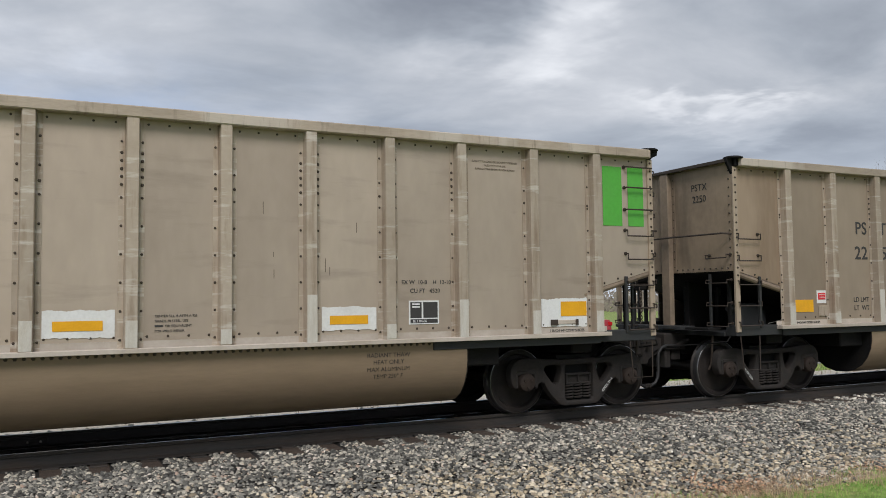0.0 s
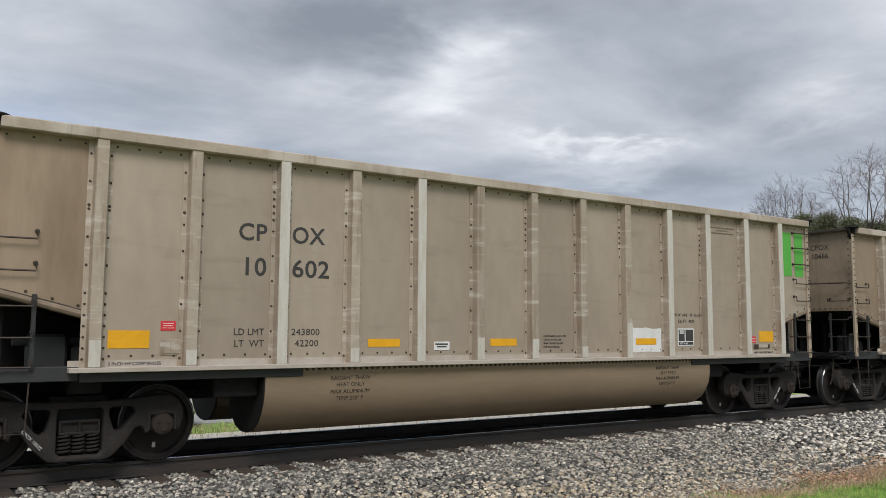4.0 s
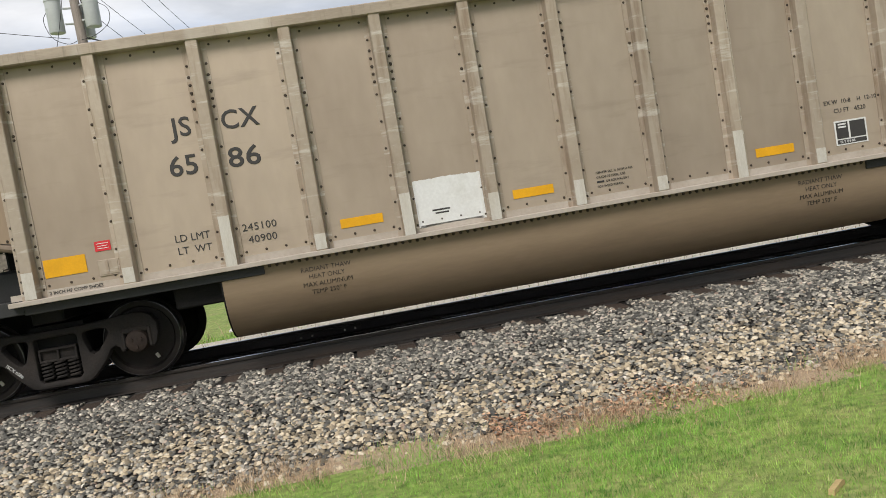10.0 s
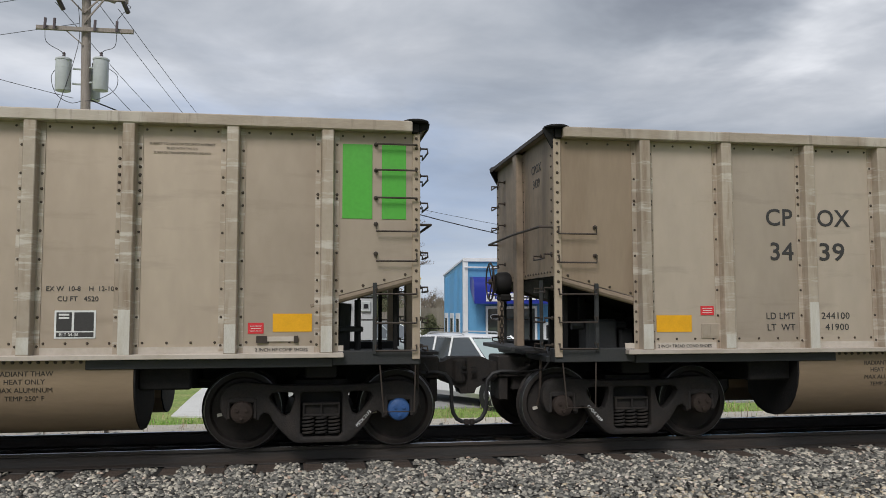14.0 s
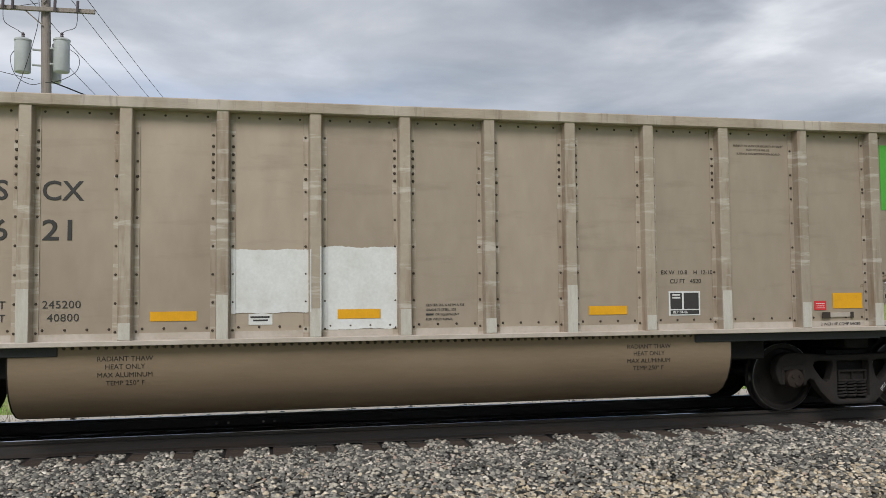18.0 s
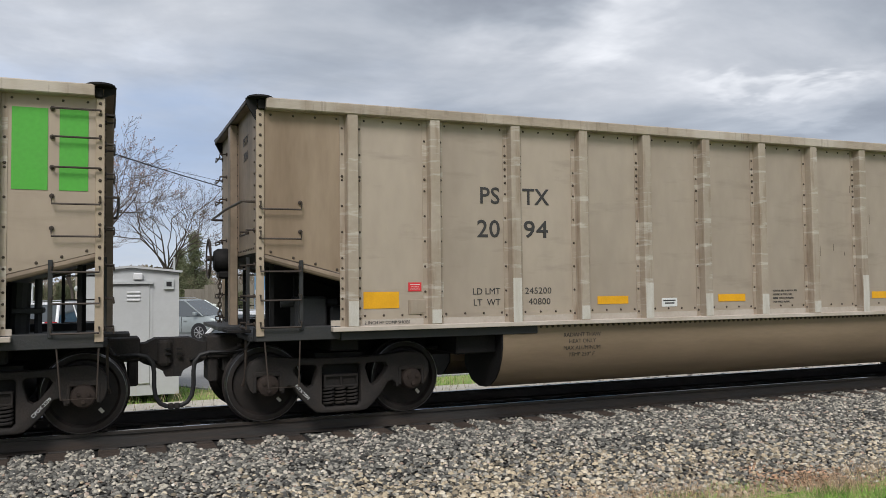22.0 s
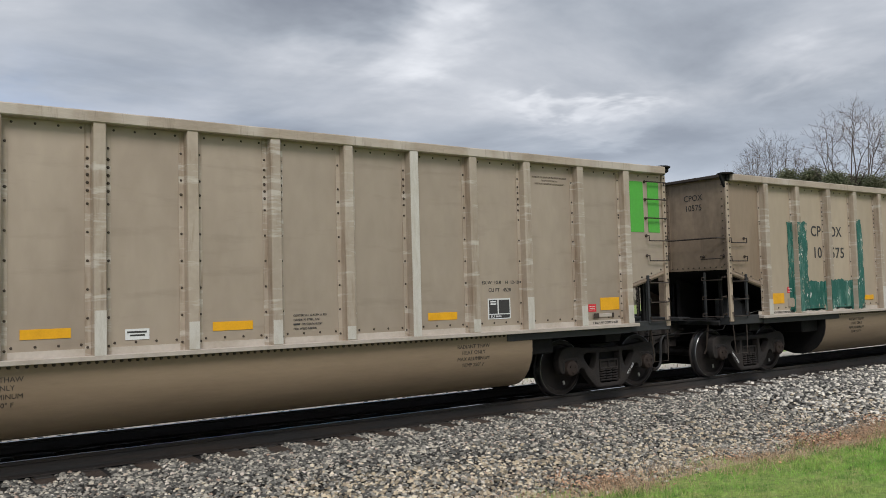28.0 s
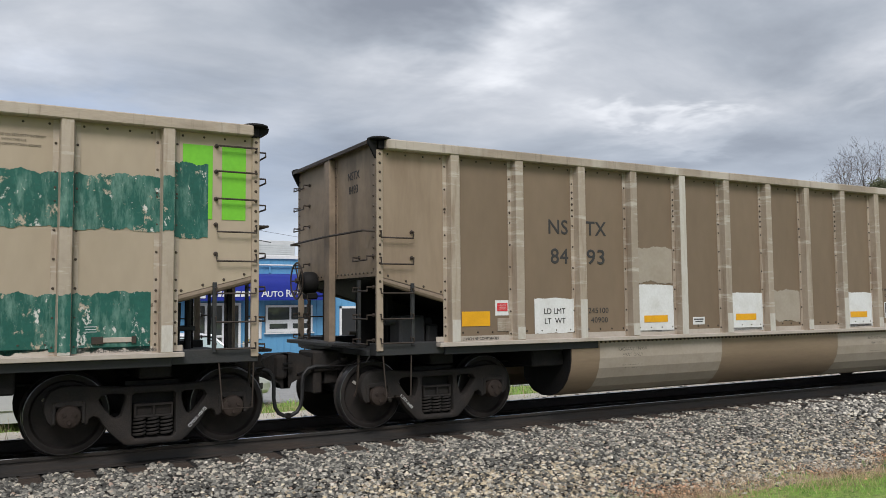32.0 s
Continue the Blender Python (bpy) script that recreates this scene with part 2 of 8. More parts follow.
# Bare aluminium; on the rail bolts it stands for a sky glint.
M_SCUFF_GLINT = material("bare_aluminium_and_bolt_glint", (0.54, 0.515, 0.47), 0.45, 0.1, 0.08, 4.0, (0.40, 0.35, 0.28), 0.6, 0.1, 40, "", (4, 4, 0.7))
M_CHORD = worn(worn(material("grimy_aluminium_chord", (0.375, 0.312, 0.250), 0.55, 0.0, 0.08, 1.2, (0.25, 0.205, 0.16), 0.8, 0.1, 20, "object", (1, 4, 4)), (0.49, 0.44, 0.385), 0.50, 0.60, (1.0, 0.3, 0.3), 0.75), (0.16, 0.13, 0.105), 0.56, 0.68, (14.0, 2.0, 1.5), 0.5, 6, 0.65)
M_SILL = material("pale_aluminium_sill", (0.455, 0.405, 0.355), 0.5, 0.0, 0.06, 2.0, (0.32, 0.27, 0.21), 0.7, 0.1, 30, "object")
M_TUB = material("dusty_aluminium_tub", (0.285, 0.213, 0.145), 0.5, 0.25, 0.05, 1.4, (0.205, 0.15, 0.10), 0.6, 0.08, 12, "object", (0.4, 2, 2))
M_ENDW = worn(material("sooty_aluminium_end", (0.305, 0.235, 0.170), 0.6, 0.15, 0.08, 0.9, (0.165, 0.125, 0.092), 0.8, 0.1, 12, "object"), (0.060, 0.048, 0.040), 0.50, 0.78, (2.4, 2.4, 0.5), 0.7, 4, 0.55)
M_ENDPOST = material("brown_end_post", (0.255, 0.195, 0.142), 0.6, 0.0, 0.12, 1.2, (0.12, 0.092, 0.07), 0.8, 0.1, 20, "object")
M_RIVET = material("dark_rivet_steel", (0.065, 0.050, 0.038), 0.6, 0.2, 0.15, 20)
# Black steel, deepened so that shade under the slope sheets is in the colour.
M_STEEL = material("black_steel_and_underside_shade", (0.010, 0.0098, 0.0102), 0.7, 0.0, 0.2, 5, (0.020, 0.017, 0.015), 0.6, 0.2, 40, "object", None, 0.2)
M_FRAME = material("dark_grey_painted_steel", (0.027, 0.029, 0.031), 0.6, 0.0, 0.12, 4, (0.034, 0.032, 0.030), 0.7, 0.15, 40, "object")
M_TRUCK = material("grimy_cast_steel", (0.027, 0.0245, 0.0235), 0.8, 0.0, 0.2, 5, (0.046, 0.036, 0.030), 0.6, 0.35, 70, "object", None, 0.2)
M_BEARING = material("rusty_bearing_cap", (0.042, 0.031, 0.026), 0.75, 0.1, 0.2, 8, (0.028, 0.022, 0.020), 0.7, 0.3, 60, "object", None, 0.2)
M_WHEEL = material("brown_black_wheel_steel", (0.021, 0.018, 0.0172), 0.55, 0.0, 0.2, 6, (0.036, 0.028, 0.024), 0.6, 0.15, 30, "object", None, 0.2)
M_TREAD = material("polished_wheel_tread", (0.22, 0.22, 0.225), 0.28, 0.9, 0.1, 8)
M_RUNG = material("rusty_dark_grab_iron", (0.050, 0.038, 0.031), 0.6, 0.2, 0.2, 15)
M_HOSE = material("black_rubber_hose", (0.02, 0.02, 0.021), 0.6, 0.0, 0.2, 20)
M_PANEL_LIGHT = worn(material("light_aluminium_panel", (0.478, 0.402, 0.332), 0.55, 0.48, 0.05, 0.55, (0.374, 0.308, 0.252), 0.8, 0.12, 5, "object", (1, 1, 0.45), 0.1), (0.15, 0.128, 0.108), 0.56, 0.78, (0.9, 1.0, 5.0), 0.32, 6, 0.6)
M_PANEL_PALE = material("clean_beige_panel", (0.455, 0.375, 0.285), 0.58, 0.25, 0.05, 0.55, (0.385, 0.31, 0.225), 0.6, 0.15, 5, "object", (1, 1, 0.45))
M_PANEL_DARK = material("browned_aluminium_panel", (0.25, 0.185, 0.130), 0.58, 0.4, 0.05, 0.55, (0.195, 0.142, 0.098), 0.7, 0.15, 5, "object", (1, 1, 0.45))
M_PANEL_MID = material("brown_aluminium_panel", (0.350, 0.284, 0.222), 0.56, 0.45, 0.05, 0.55, (0.268, 0.212, 0.160), 0.8, 0.12, 5, "object", (1, 1, 0.45), 0.1)
M_GREEN = material("bright_green_paint", (0.075, 0.36, 0.045), 0.5, 0.0, 0.06, 2, (0.09, 0.32, 0.06), 0.5)
M_LIME = material("fresh_lime_green_paint", (0.165, 0.50, 0.030), 0.5, 0.0, 0.06, 2, (0.14, 0.46, 0.04), 0.5)
M_YELLOW = material("amber_reflective_sheet", (0.72, 0.36, 0.012), 0.4, 0.0, 0.05, 5)
M_RED = material("red_sticker", (0.62, 0.035, 0.045), 0.4, 0.0, 0.05, 10)
M_WHITE = material("white_paint", (0.66, 0.67, 0.67), 0.5, 0.0, 0.06, 3, (0.50, 0.49, 0.46), 0.6)
M_INK = material("faded_black_lettering", (0.042, 0.040, 0.040), 0.6, 0.0, 0.2, 30)
M_INK2 = material("worn_brown_stencil", (0.155, 0.125, 0.096), 0.6, 0.0, 0.2, 30)
M_BAND = material("pale_repaint", (0.36, 0.315, 0.26), 0.55, 0.1, 0.06, 2.0, (0.28, 0.235, 0.18), 0.6)
M_INK3 = material("faded_brown_black_lettering", (0.030, 0.025, 0.021), 0.6, 0.0, 0.25, 25)
M_TEAL = worn(worn(worn(material("dark_green_house_paint", (0.010, 0.085, 0.066), 0.5, 0.0, 0.12, 2.2, (0.020, 0.125, 0.100), 0.8, 0.2, 20), (0.17, 0.30, 0.25), 0.50, 0.68, (6.0, 6.0, 1.6), 0.8, 8, 0.72), (0.40, 0.335, 0.26), 0.582, 0.600, (3.2, 3.2, 2.4), 1.0, 12, 0.80), (0.58, 0.57, 0.54), 0.60, 0.62, (7.0, 7.0, 4.0), 1.0, 9, 0.78)
M_BLUECAP = material("blue_bearing_cap", (0.03, 0.09, 0.25), 0.5, 0.0, 0.1, 10)
M_RAIL = material("dark_rail_steel", (0.040, 0.037, 0.035), 0.55, 0.2, 0.15, 3, (0.066, 0.046, 0.034), 0.7, 0.15, 40, "", (0.3, 3, 3))
M_RAILTOP = material("polished_rail_head", (0.40, 0.40, 0.41), 0.22, 0.9, 0.06, 6, None, 0.3, 0, 60, "", (0.2, 4, 4))
M_TIE = material("creosoted_oak_tie", (0.050, 0.036, 0.028), 0.85, 0.0, 0.25, 4, (0.10, 0.075, 0.058), 0.7, 0.5, 50, "object", (1, 6, 6))
M_STONE = stone("crushed_ballast_stone", ((0.0, (0.030, 0.030, 0.029)), (0.30, (0.085, 0.086, 0.080)), (0.55, (0.195, 0.192, 0.172)), (0.78, (0.37, 0.35, 0.30)), (0.93, (0.60, 0.55, 0.45)), (0.96, (0.36, 0.25, 0.19)), (1.0, (0.82, 0.78, 0.70))))
# Brighter copy of M_STONE for far stretches, with sun glint in the colour.
M_STONEFAR = stone("glint_paled_ballast_stone", ((0.0, (0.045, 0.045, 0.043)), (0.28, (0.12, 0.12, 0.113)), (0.55, (0.29, 0.283, 0.26)), (0.76, (0.52, 0.49, 0.43)), (0.90, (0.74, 0.69, 0.59)), (1.0, (0.86, 0.82, 0.74))))
M_STONETAN = stone("tan_ballast_stone", ((0.0, (0.11, 0.095, 0.07)), (0.4, (0.36, 0.30, 0.21)), (0.75, (0.58, 0.48, 0.33)), (1.0, (0.76, 0.68, 0.54))))
# Ground under the stones, near black: shade of the gaps painted in.
M_BED = material("stone_gap_shade", (0.012, 0.0115, 0.011), 0.95, 0.0, 0.45, 9, (0.022, 0.019, 0.016), 0.7, 0.8, 40)
# Ballast between the rails: the train's shadow is put into its colour.
M_TRACK_SHADE = material("shade_black_track_bed", (0.010, 0.0095, 0.0095), 0.9, 0.0, 0.4, 9, (0.022, 0.019, 0.017), 0.6, 0.8, 40)
M_SOIL = material("dry_brown_thatch", (0.36, 0.27, 0.185), 0.95, 0.0, 0.4, 5, (0.46, 0.36, 0.25), 0.7, 0.6, 40)
M_LAWN = material("spring_lawn", (0.18, 0.26, 0.06), 0.9, 0.0, 0.45, 1.2, (0.33, 0.31, 0.13), 0.7, 0.5, 30)
M_BLADE = worn(worn(material("green_grass_blade", (0.215, 0.425, 0.068), 0.6, 0.0, 0.25, 1.1, (0.39, 0.45, 0.14), 0.8, 0, 60, "blade"), (0.055, 0.165, 0.022), 0.50, 0.58, (3.2, 5.5, 1.0), 0.85, 8, 0.75), (0.56, 0.45, 0.25), 0.55, 0.65, (3.4, 6.0, 1.0), 0.8, 8, 0.74)
M_DRYBLADE = material("straw_grass_blade", (0.46, 0.35, 0.23), 0.7, 0.0, 0.2, 4.0, (0.28, 0.17, 0.10), 0.7, 0, 60, "island")
M_ROAD = material("pale_worn_asphalt", (0.30, 0.30, 0.295), 0.9, 0.0, 0.15, 3, (0.23, 0.23, 0.225), 0.6, 0.3, 60)
M_CONCRETE = material("pale_worn_concrete", (0.60, 0.60, 0.58), 0.9, 0.0, 0.12, 3, (0.48, 0.475, 0.46), 0.6, 0.25, 60)
M_GRAVEL = material("pale_gravel_lot", (0.55, 0.51, 0.44), 0.95, 0.0, 0.3, 6, (0.40, 0.36, 0.29), 0.6, 0.4, 60)
M_SIDING = material("blue_metal_siding", (0.115, 0.315, 0.52), 0.5, 0.0, 0.05, 1.5, (0.09, 0.26, 0.45), 0.5)
M_AWNING = material("royal_blue_awning", (0.016, 0.030, 0.27), 0.35, 0.0, 0.05, 2)
M_TRIM = material("white_trim", (0.70, 0.71, 0.72), 0.5, 0.0, 0.05, 3)
M_CABINET = material("pale_grey_cabinet_paint", (0.50, 0.515, 0.52), 0.45, 0.0, 0.03, 1.5, (0.43, 0.44, 0.44), 0.5)
M_GLASS = glass("dark_window_glass", (0.06, 0.068, 0.068))
# Windscreen base colour holds the pale reflection of the sky.
M_SHIELD = glass("painted_sky_windscreen", (0.40, 0.50, 0.49), 0.03)
M_CARGLASS = glass("tinted_car_glass", (0.05, 0.06, 0.065))
M_CARWHITE = material("white_car_paint", (0.84, 0.85, 0.86), 0.25, 0.0, 0.02, 2)
M_CARSILVER = material("silver_green_car_paint", (0.36, 0.40, 0.40), 0.25, 0.4, 0.02, 2)
M_TYRE = material("tyre_rubber", (0.025, 0.025, 0.025), 0.8, 0.0, 0.2, 20)
M_ALLOY = material("silver_alloy_rim", (0.55, 0.55, 0.56), 0.3, 0.8, 0.05, 10)
M_TAIL = material("red_tail_lamp", (0.42, 0.012, 0.016), 0.2, 0.0, 0.05, 10)
M_POLE = worn(material("grey_weathered_pole", (0.315, 0.275, 0.245), 0.85, 0.0, 0.15, 4, (0.20, 0.17, 0.15), 0.6, 0.4, 60, "", (6, 6, 0.5)), (0.10, 0.085, 0.075), 0.60, 0.66, (24.0, 24.0, 0.5), 0.8, 5, 0.6)
M_CAN = material("light_grey_transformer_can", (0.50, 0.53, 0.53), 0.4, 0.0, 0.04, 3)
M_WIRE = material("black_wire", (0.03, 0.03, 0.032), 0.6, 0.0, 0.1, 10)
M_PORC = material("brown_porcelain", (0.10, 0.08, 0.085), 0.3, 0.0, 0.1, 10)
M_BARK = material("grey_brown_bark", (0.085, 0.068, 0.058), 0.9, 0.0, 0.2, 4, (0.055, 0.045, 0.04), 0.6, 0.4, 40)
M_TWIG = material("grey_brown_twigs", (0.13, 0.105, 0.09), 0.9, 0.0, 0.2, 4, (0.12, 0.095, 0.08), 0.6)
M_BUD = material("reddish_spring_buds", (0.22, 0.135, 0.11), 0.8, 0.0, 0.2, 4, (0.16, 0.13, 0.08), 0.6, 0, 60, "island")
M_NEEDLE = material("dark_conifer_needles", (0.125, 0.140, 0.078), 0.8, 0.0, 0.25, 0.6, (0.19, 0.17, 0.10), 0.6, 0, 60, "blade")
M_BOARD = material("grey_fence_board", (0.21, 0.185, 0.16), 0.85, 0.0, 0.15, 3, (0.15, 0.13, 0.115), 0.6, 0.2, 40, "object", (4, 4, 0.5))
M_HOUSEWHITE = material("white_house_siding", (0.78, 0.78, 0.76), 0.6, 0.0, 0.04, 2)
M_HOUSEGREY = material("slate_grey_siding", (0.115, 0.125, 0.145), 0.6, 0.0, 0.05, 2)
M_ROOF = material("grey_roof", (0.46, 0.47, 0.49), 0.6, 0.0, 0.08, 3)
M_BRUSH = material("olive_brown_brush", (0.135, 0.120, 0.080), 0.95, 0.0, 0.3, 0.5, (0.20, 0.165, 0.12), 0.7, 0, 60, "island")
# Leafless woods; distance haze is mixed into this base colour.
M_HILL = material("haze_paled_woods", (0.26, 0.225, 0.195), 1.0, 0.0, 0.4, 0.08, (0.19, 0.17, 0.14), 0.8)
M_BLACK = material("black_plastic", (0.02, 0.02, 0.022), 0.5, 0.0, 0.1, 10)
M_REDPAINT = material("dark_red_paint", (0.24, 0.03, 0.035), 0.5, 0.0, 0.08, 5)
M_YPAINT = material("yellow_plastic", (0.65, 0.45, 0.03), 0.5, 0.0, 0.05, 5)
M_REDCAR = material("red_car_paint", (0.36, 0.035, 0.045), 0.3, 0.0, 0.02, 2)
M_LITTER = material("reddish_dead_leaves", (0.42, 0.26, 0.165), 0.9, 0.0, 0.25, 3, (0.30, 0.15, 0.085), 0.8, 0, 60, "island")
M_STICK = material("pale_split_wood", (0.46, 0.34, 0.16), 0.8, 0.0, 0.15, 10)
M_BARE = material("bare_grey_soil", (0.31, 0.25, 0.19), 0.95, 0.0, 0.35, 8, (0.25, 0.21, 0.15), 0.6, 0.5, 40)



def sprayed(name, paint, ground, most):
    """Paint that thins out downwards into the metal under it."""
    m = material(name, ground, 0.6, 0.0, 0.08, 3.0, paint, 1.0)
    n, l = m.node_tree.nodes, m.node_tree.links
    tc, sep, mr, no = n.new("ShaderNodeTexCoord"), n.new("ShaderNodeSeparateXYZ"), n.new("ShaderNodeMapRange"), n.new("ShaderNodeTexNoise")
    l.new(tc.outputs["Object"], sep.inputs[0])
    no.inputs["Scale"].default_value = 9.0
    l.new(tc.outputs["Object"], no.inputs["Vector"])
    ma = n.new("ShaderNodeMath")
    ma.operation = "MULTIPLY_ADD"
    l.new(no.outputs[0], ma.inputs[0])
    ma.inputs[1].default_value = 0.5
    l.new(sep.outputs["Z"], ma.inputs[2])
    l.new(ma.outputs[0], mr.inputs[0])
    mr.inputs["From Min"].default_value, mr.inputs["From Max"].default_value = 2.85, 3.60
    mr.inputs["To Min"].default_value, mr.inputs["To Max"].default_value = 0.0, most
    mix = next(x for x in n if x.type == "MIX")
    l.new(mr.outputs[0], mix.inputs[0])
    return m


M_SPRAY = sprayed("green_overspray", (0.075, 0.36, 0.045), (0.25, 0.195, 0.145), 0.62)
M_SPRAYDENSE = sprayed("dense_green_overspray", (0.075, 0.36, 0.045), (0.25, 0.195, 0.145), 0.95)
# ---- shape helpers ----
class Shape:
    """Gathers vertices and faces of one mesh."""

    def __init__(self):
        self.v, self.f = [], []

    def put(self, verts, faces):
        o = len(self.v)
        self.v.extend(verts)
        self.f.extend([tuple(i + o for i in f) for f in faces])
        return self

    def box(self, x0, x1, y0, y1, z0, z1, c=0.0):
        if c <= 0:
            v = [(x, y, z) for x in (x0, x1) for y in (y0, y1) for z in (z0, z1)]
            f = [(0, 1, 3, 2), (4, 6, 7, 5), (0, 4, 5, 1), (2, 3, 7, 6), (0, 2, 6, 4), (1, 5, 7, 3)]
            return self.put(v, f)
        lo, hi = (x0, y0, z0), (x1, y1, z1)
        idx, v = {}, []
        for sx in (0, 1):
            for sy in (0, 1):
                for sz in (0, 1):
                    s = (sx, sy, sz)
                    for a in range(3):
                        p = []
                        for b in range(3):
                            e = hi[b] if s[b] else lo[b]
                            p.append(e if b == a else e + (-c if s[b] else c))
                        idx[(s, a)] = len(v)
                        v.append(tuple(p))
        f = []
        for a in range(3):
            b, d = (a + 1) % 3, (a + 2) % 3
            for side in (0, 1):
                ring = []
                for sb, sd in ((0, 0), (1, 0), (1, 1), (0, 1)):
                    s = [0, 0, 0]
                    s[a], s[b], s[d] = side, sb, sd
                    ring.append(idx[(tuple(s), a)])
                f.append(tuple(ring if side else ring[::-1]))
            for sb in (0, 1):
                for sd in (0, 1):
                    s0, s1 = [0, 0, 0], [0, 0, 0]
                    s0[a], s1[a] = 0, 1
                    for s in (s0, s1):
                        s[b], s[d] = sb, sd
                    q = (idx[(tuple(s0), b)], idx[(tuple(s1), b)], idx[(tuple(s1), d)], idx[(tuple(s0), d)])
                    f.append(q if sb == sd else q[::-1])
        for s in [(a, b, d) for a in (0, 1) for b in (0, 1) for d in (0, 1)]:
            t = (idx[(s, 0)], idx[(s, 1)], idx[(s, 2)])
            f.append(t if sum(s) % 2 else t[::-1])
        return self.put(v, f)

    def tube(self, pts, r, n=6, r2=None, caps=True):
        """A round bar through the points; r2 is its radius at the far end."""
        pts = [Vector(p) for p in pts]
        k = len(pts)
        ref = None
        rings = []
        for i, p in enumerate(pts):
            d = (pts[min(i + 1, k - 1)] - pts[max(i - 1, 0)]).normalized()
            if ref is None:
                ref = d.orthogonal().normalized()
            ref = (ref - d * ref.dot(d)).normalized()
            w = d.cross(ref)
            rr = r if r2 is None else r + (r2 - r) * i / (k - 1)
            rings.append([tuple(p + (ref * math.cos(6.283185 * j / n) + w * math.sin(6.283185 * j / n)) * rr) for j in range(n)])
        v = [q for ring in rings for q in ring]
        f = [(i * n + j, i * n + (j + 1) % n, (i + 1) * n + (j + 1) % n, (i + 1) * n + j) for i in range(k - 1) for j in range(n)]
        if caps:
            f += [tuple(range(n))[::-1], tuple((k - 1) * n + j for j in range(n))]
        return self.put(v, f)

    def prism(self, poly, axis, a0, a1):
        """A polygon, in the two other axes in order, pushed from a0 to a1 along the axis."""
        n = len(poly)

        def at(p, a):
            q = list(p)
            q.insert(axis, a)
            return tuple(q)
        v = [at(p, a0) for p in poly] + [at(p, a1) for p in poly]
        f = [tuple(range(n))[::-1], tuple(range(n, 2 * n))] + [(i, (i + 1) % n, n + (i + 1) % n, n + i) for i in range(n)]
        return self.put(v, f)

    def lathe(self, prof, centre, axis=1, n=24, ring=False):
        """A profile of (radius, offset along the axis), turned round the axis. ring: the profile is closed, with a hole in the middle."""
        v, f = [], []
        for r, a in prof:
            for j in range(n):
                t = 6.283185 * j / n
                p = [r * math.cos(t), r * math.sin(t)]
                p.insert(axis, a)
                v.append(tuple(p[i] + centre[i] for i in range(3)))
        for i in range(len(prof) - 1):
            for j in range(n):
                f.append((i * n + j, i * n + (j + 1) % n, (i + 1) * n + (j + 1) % n, (i + 1) * n + j))
        if ring:
            k = len(prof) - 1
            f += [(k * n + j, k * n + (j + 1) % n, (j + 1) % n, j) for j in range(n)]
        else:
            f += [tuple(range(n))[::-1], tuple((len(prof) - 1) * n + j for j in range(n))]
        return self.put(v, f)

    def dome(self, x, y, z, r, h, way=-1):
        """A rivet head on a face that looks along y."""
        v = [(x + r * math.cos(6.283185 * j / 6), y, z + r * math.sin(6.283185 * j / 6)) for j in range(6)]
        v += [(x + 0.55 * r * math.cos(6.283185 * j / 6), y + way * h, z + 0.55 * r * math.sin(6.283185 * j / 6)) for j in range(6)]
        f = [(j, (j + 1) % 6, 6 + (j + 1) % 6, 6 + j) for j in range(6)] + [tuple(range(6, 12))]
        return self.put(v, f)


MESHES = {}


def mesh_of(name, shape, mat, smooth=False):
    me = bpy.data.meshes.new(name)
    me.from_pydata(shape.v, [], shape.f)
    me.materials.append(mat)
    bm = bmesh.new()
    bm.from_mesh(me)
    bmesh.ops.recalc_face_normals(bm, faces=bm.faces)
    bm.to_mesh(me)
    bm.free()
    if smooth:
        me.polygons.foreach_set("use_smooth", [True] * len(me.polygons))
        me.set_sharp_from_angle(angle=radians(35))
    return me


def part(name, shape, mat, parent, label="", smooth=False, at=None):
    me = shape if isinstance(shape, bpy.types.Mesh) else mesh_of(name, shape, mat, smooth)
    ob = new(name, me)
    ob.parent = parent
    if at is not None:
        ob.matrix_basis = at
    if label:
        ob["label"] = label
    return ob


def thing(name, label, category, group="", kind="", at=None):
    ob = new(name)
    ob.empty_display_size = 0.2
    tagged(ob, label, category, group, kind)
    if at is not None:
        ob.matrix_basis = at
    return ob


def solo(name, shape, mat, label, category, group="", kind="", smooth=False, at=None):
    ob = new(name, mesh_of(name, shape, mat, smooth))
    tagged(ob, label, category, group, kind)
    if at is not None:
        ob.matrix_basis = at
    return ob


def letters(text, size, mat, align="LEFT", spacing=1.0, lines=1.0):
    """Writing as a mesh, upright in the x-z plane, facing -y; size is the height of a capital."""
    key = (text, size, mat.name, align, spacing)
    if key in MESHES:
        return MESHES[key]
    cu = bpy.data.curves.new("writing", "FONT")
    cu.body, cu.align_x, cu.space_character, cu.space_line = text, align, spacing, lines
    cu.size, cu.extrude, cu.resolution_u = size / 0.69, 0.0015, 3
    cu.bevel_depth, cu.bevel_resolution = (size * 0.02 if size > 0.15 else 0.0), 0
    ob = bpy.data.objects.new("writing", cu)
    scene.collection.objects.link(ob)
    bpy.context.view_layer.update()
    me = bpy.data.meshes.new_from_object(ob.evaluated_get(bpy.context.evaluated_depsgraph_get()))
    bpy.data.objects.remove(ob)
    me.transform(pose(0, 0, 0, 90))
    if size > 0.15:
        me.transform(Matrix.Diagonal((1, 0.25, 1, 1)))
    bm = bmesh.new()
    bm.from_mesh(me)
    bmesh.ops.remove_doubles(bm, verts=bm.verts, dist=0.00005)
    bm.to_mesh(me)
    bm.free()
    me.materials.clear()
    me.materials.append(mat)
    MESHES[key] = me
    return me


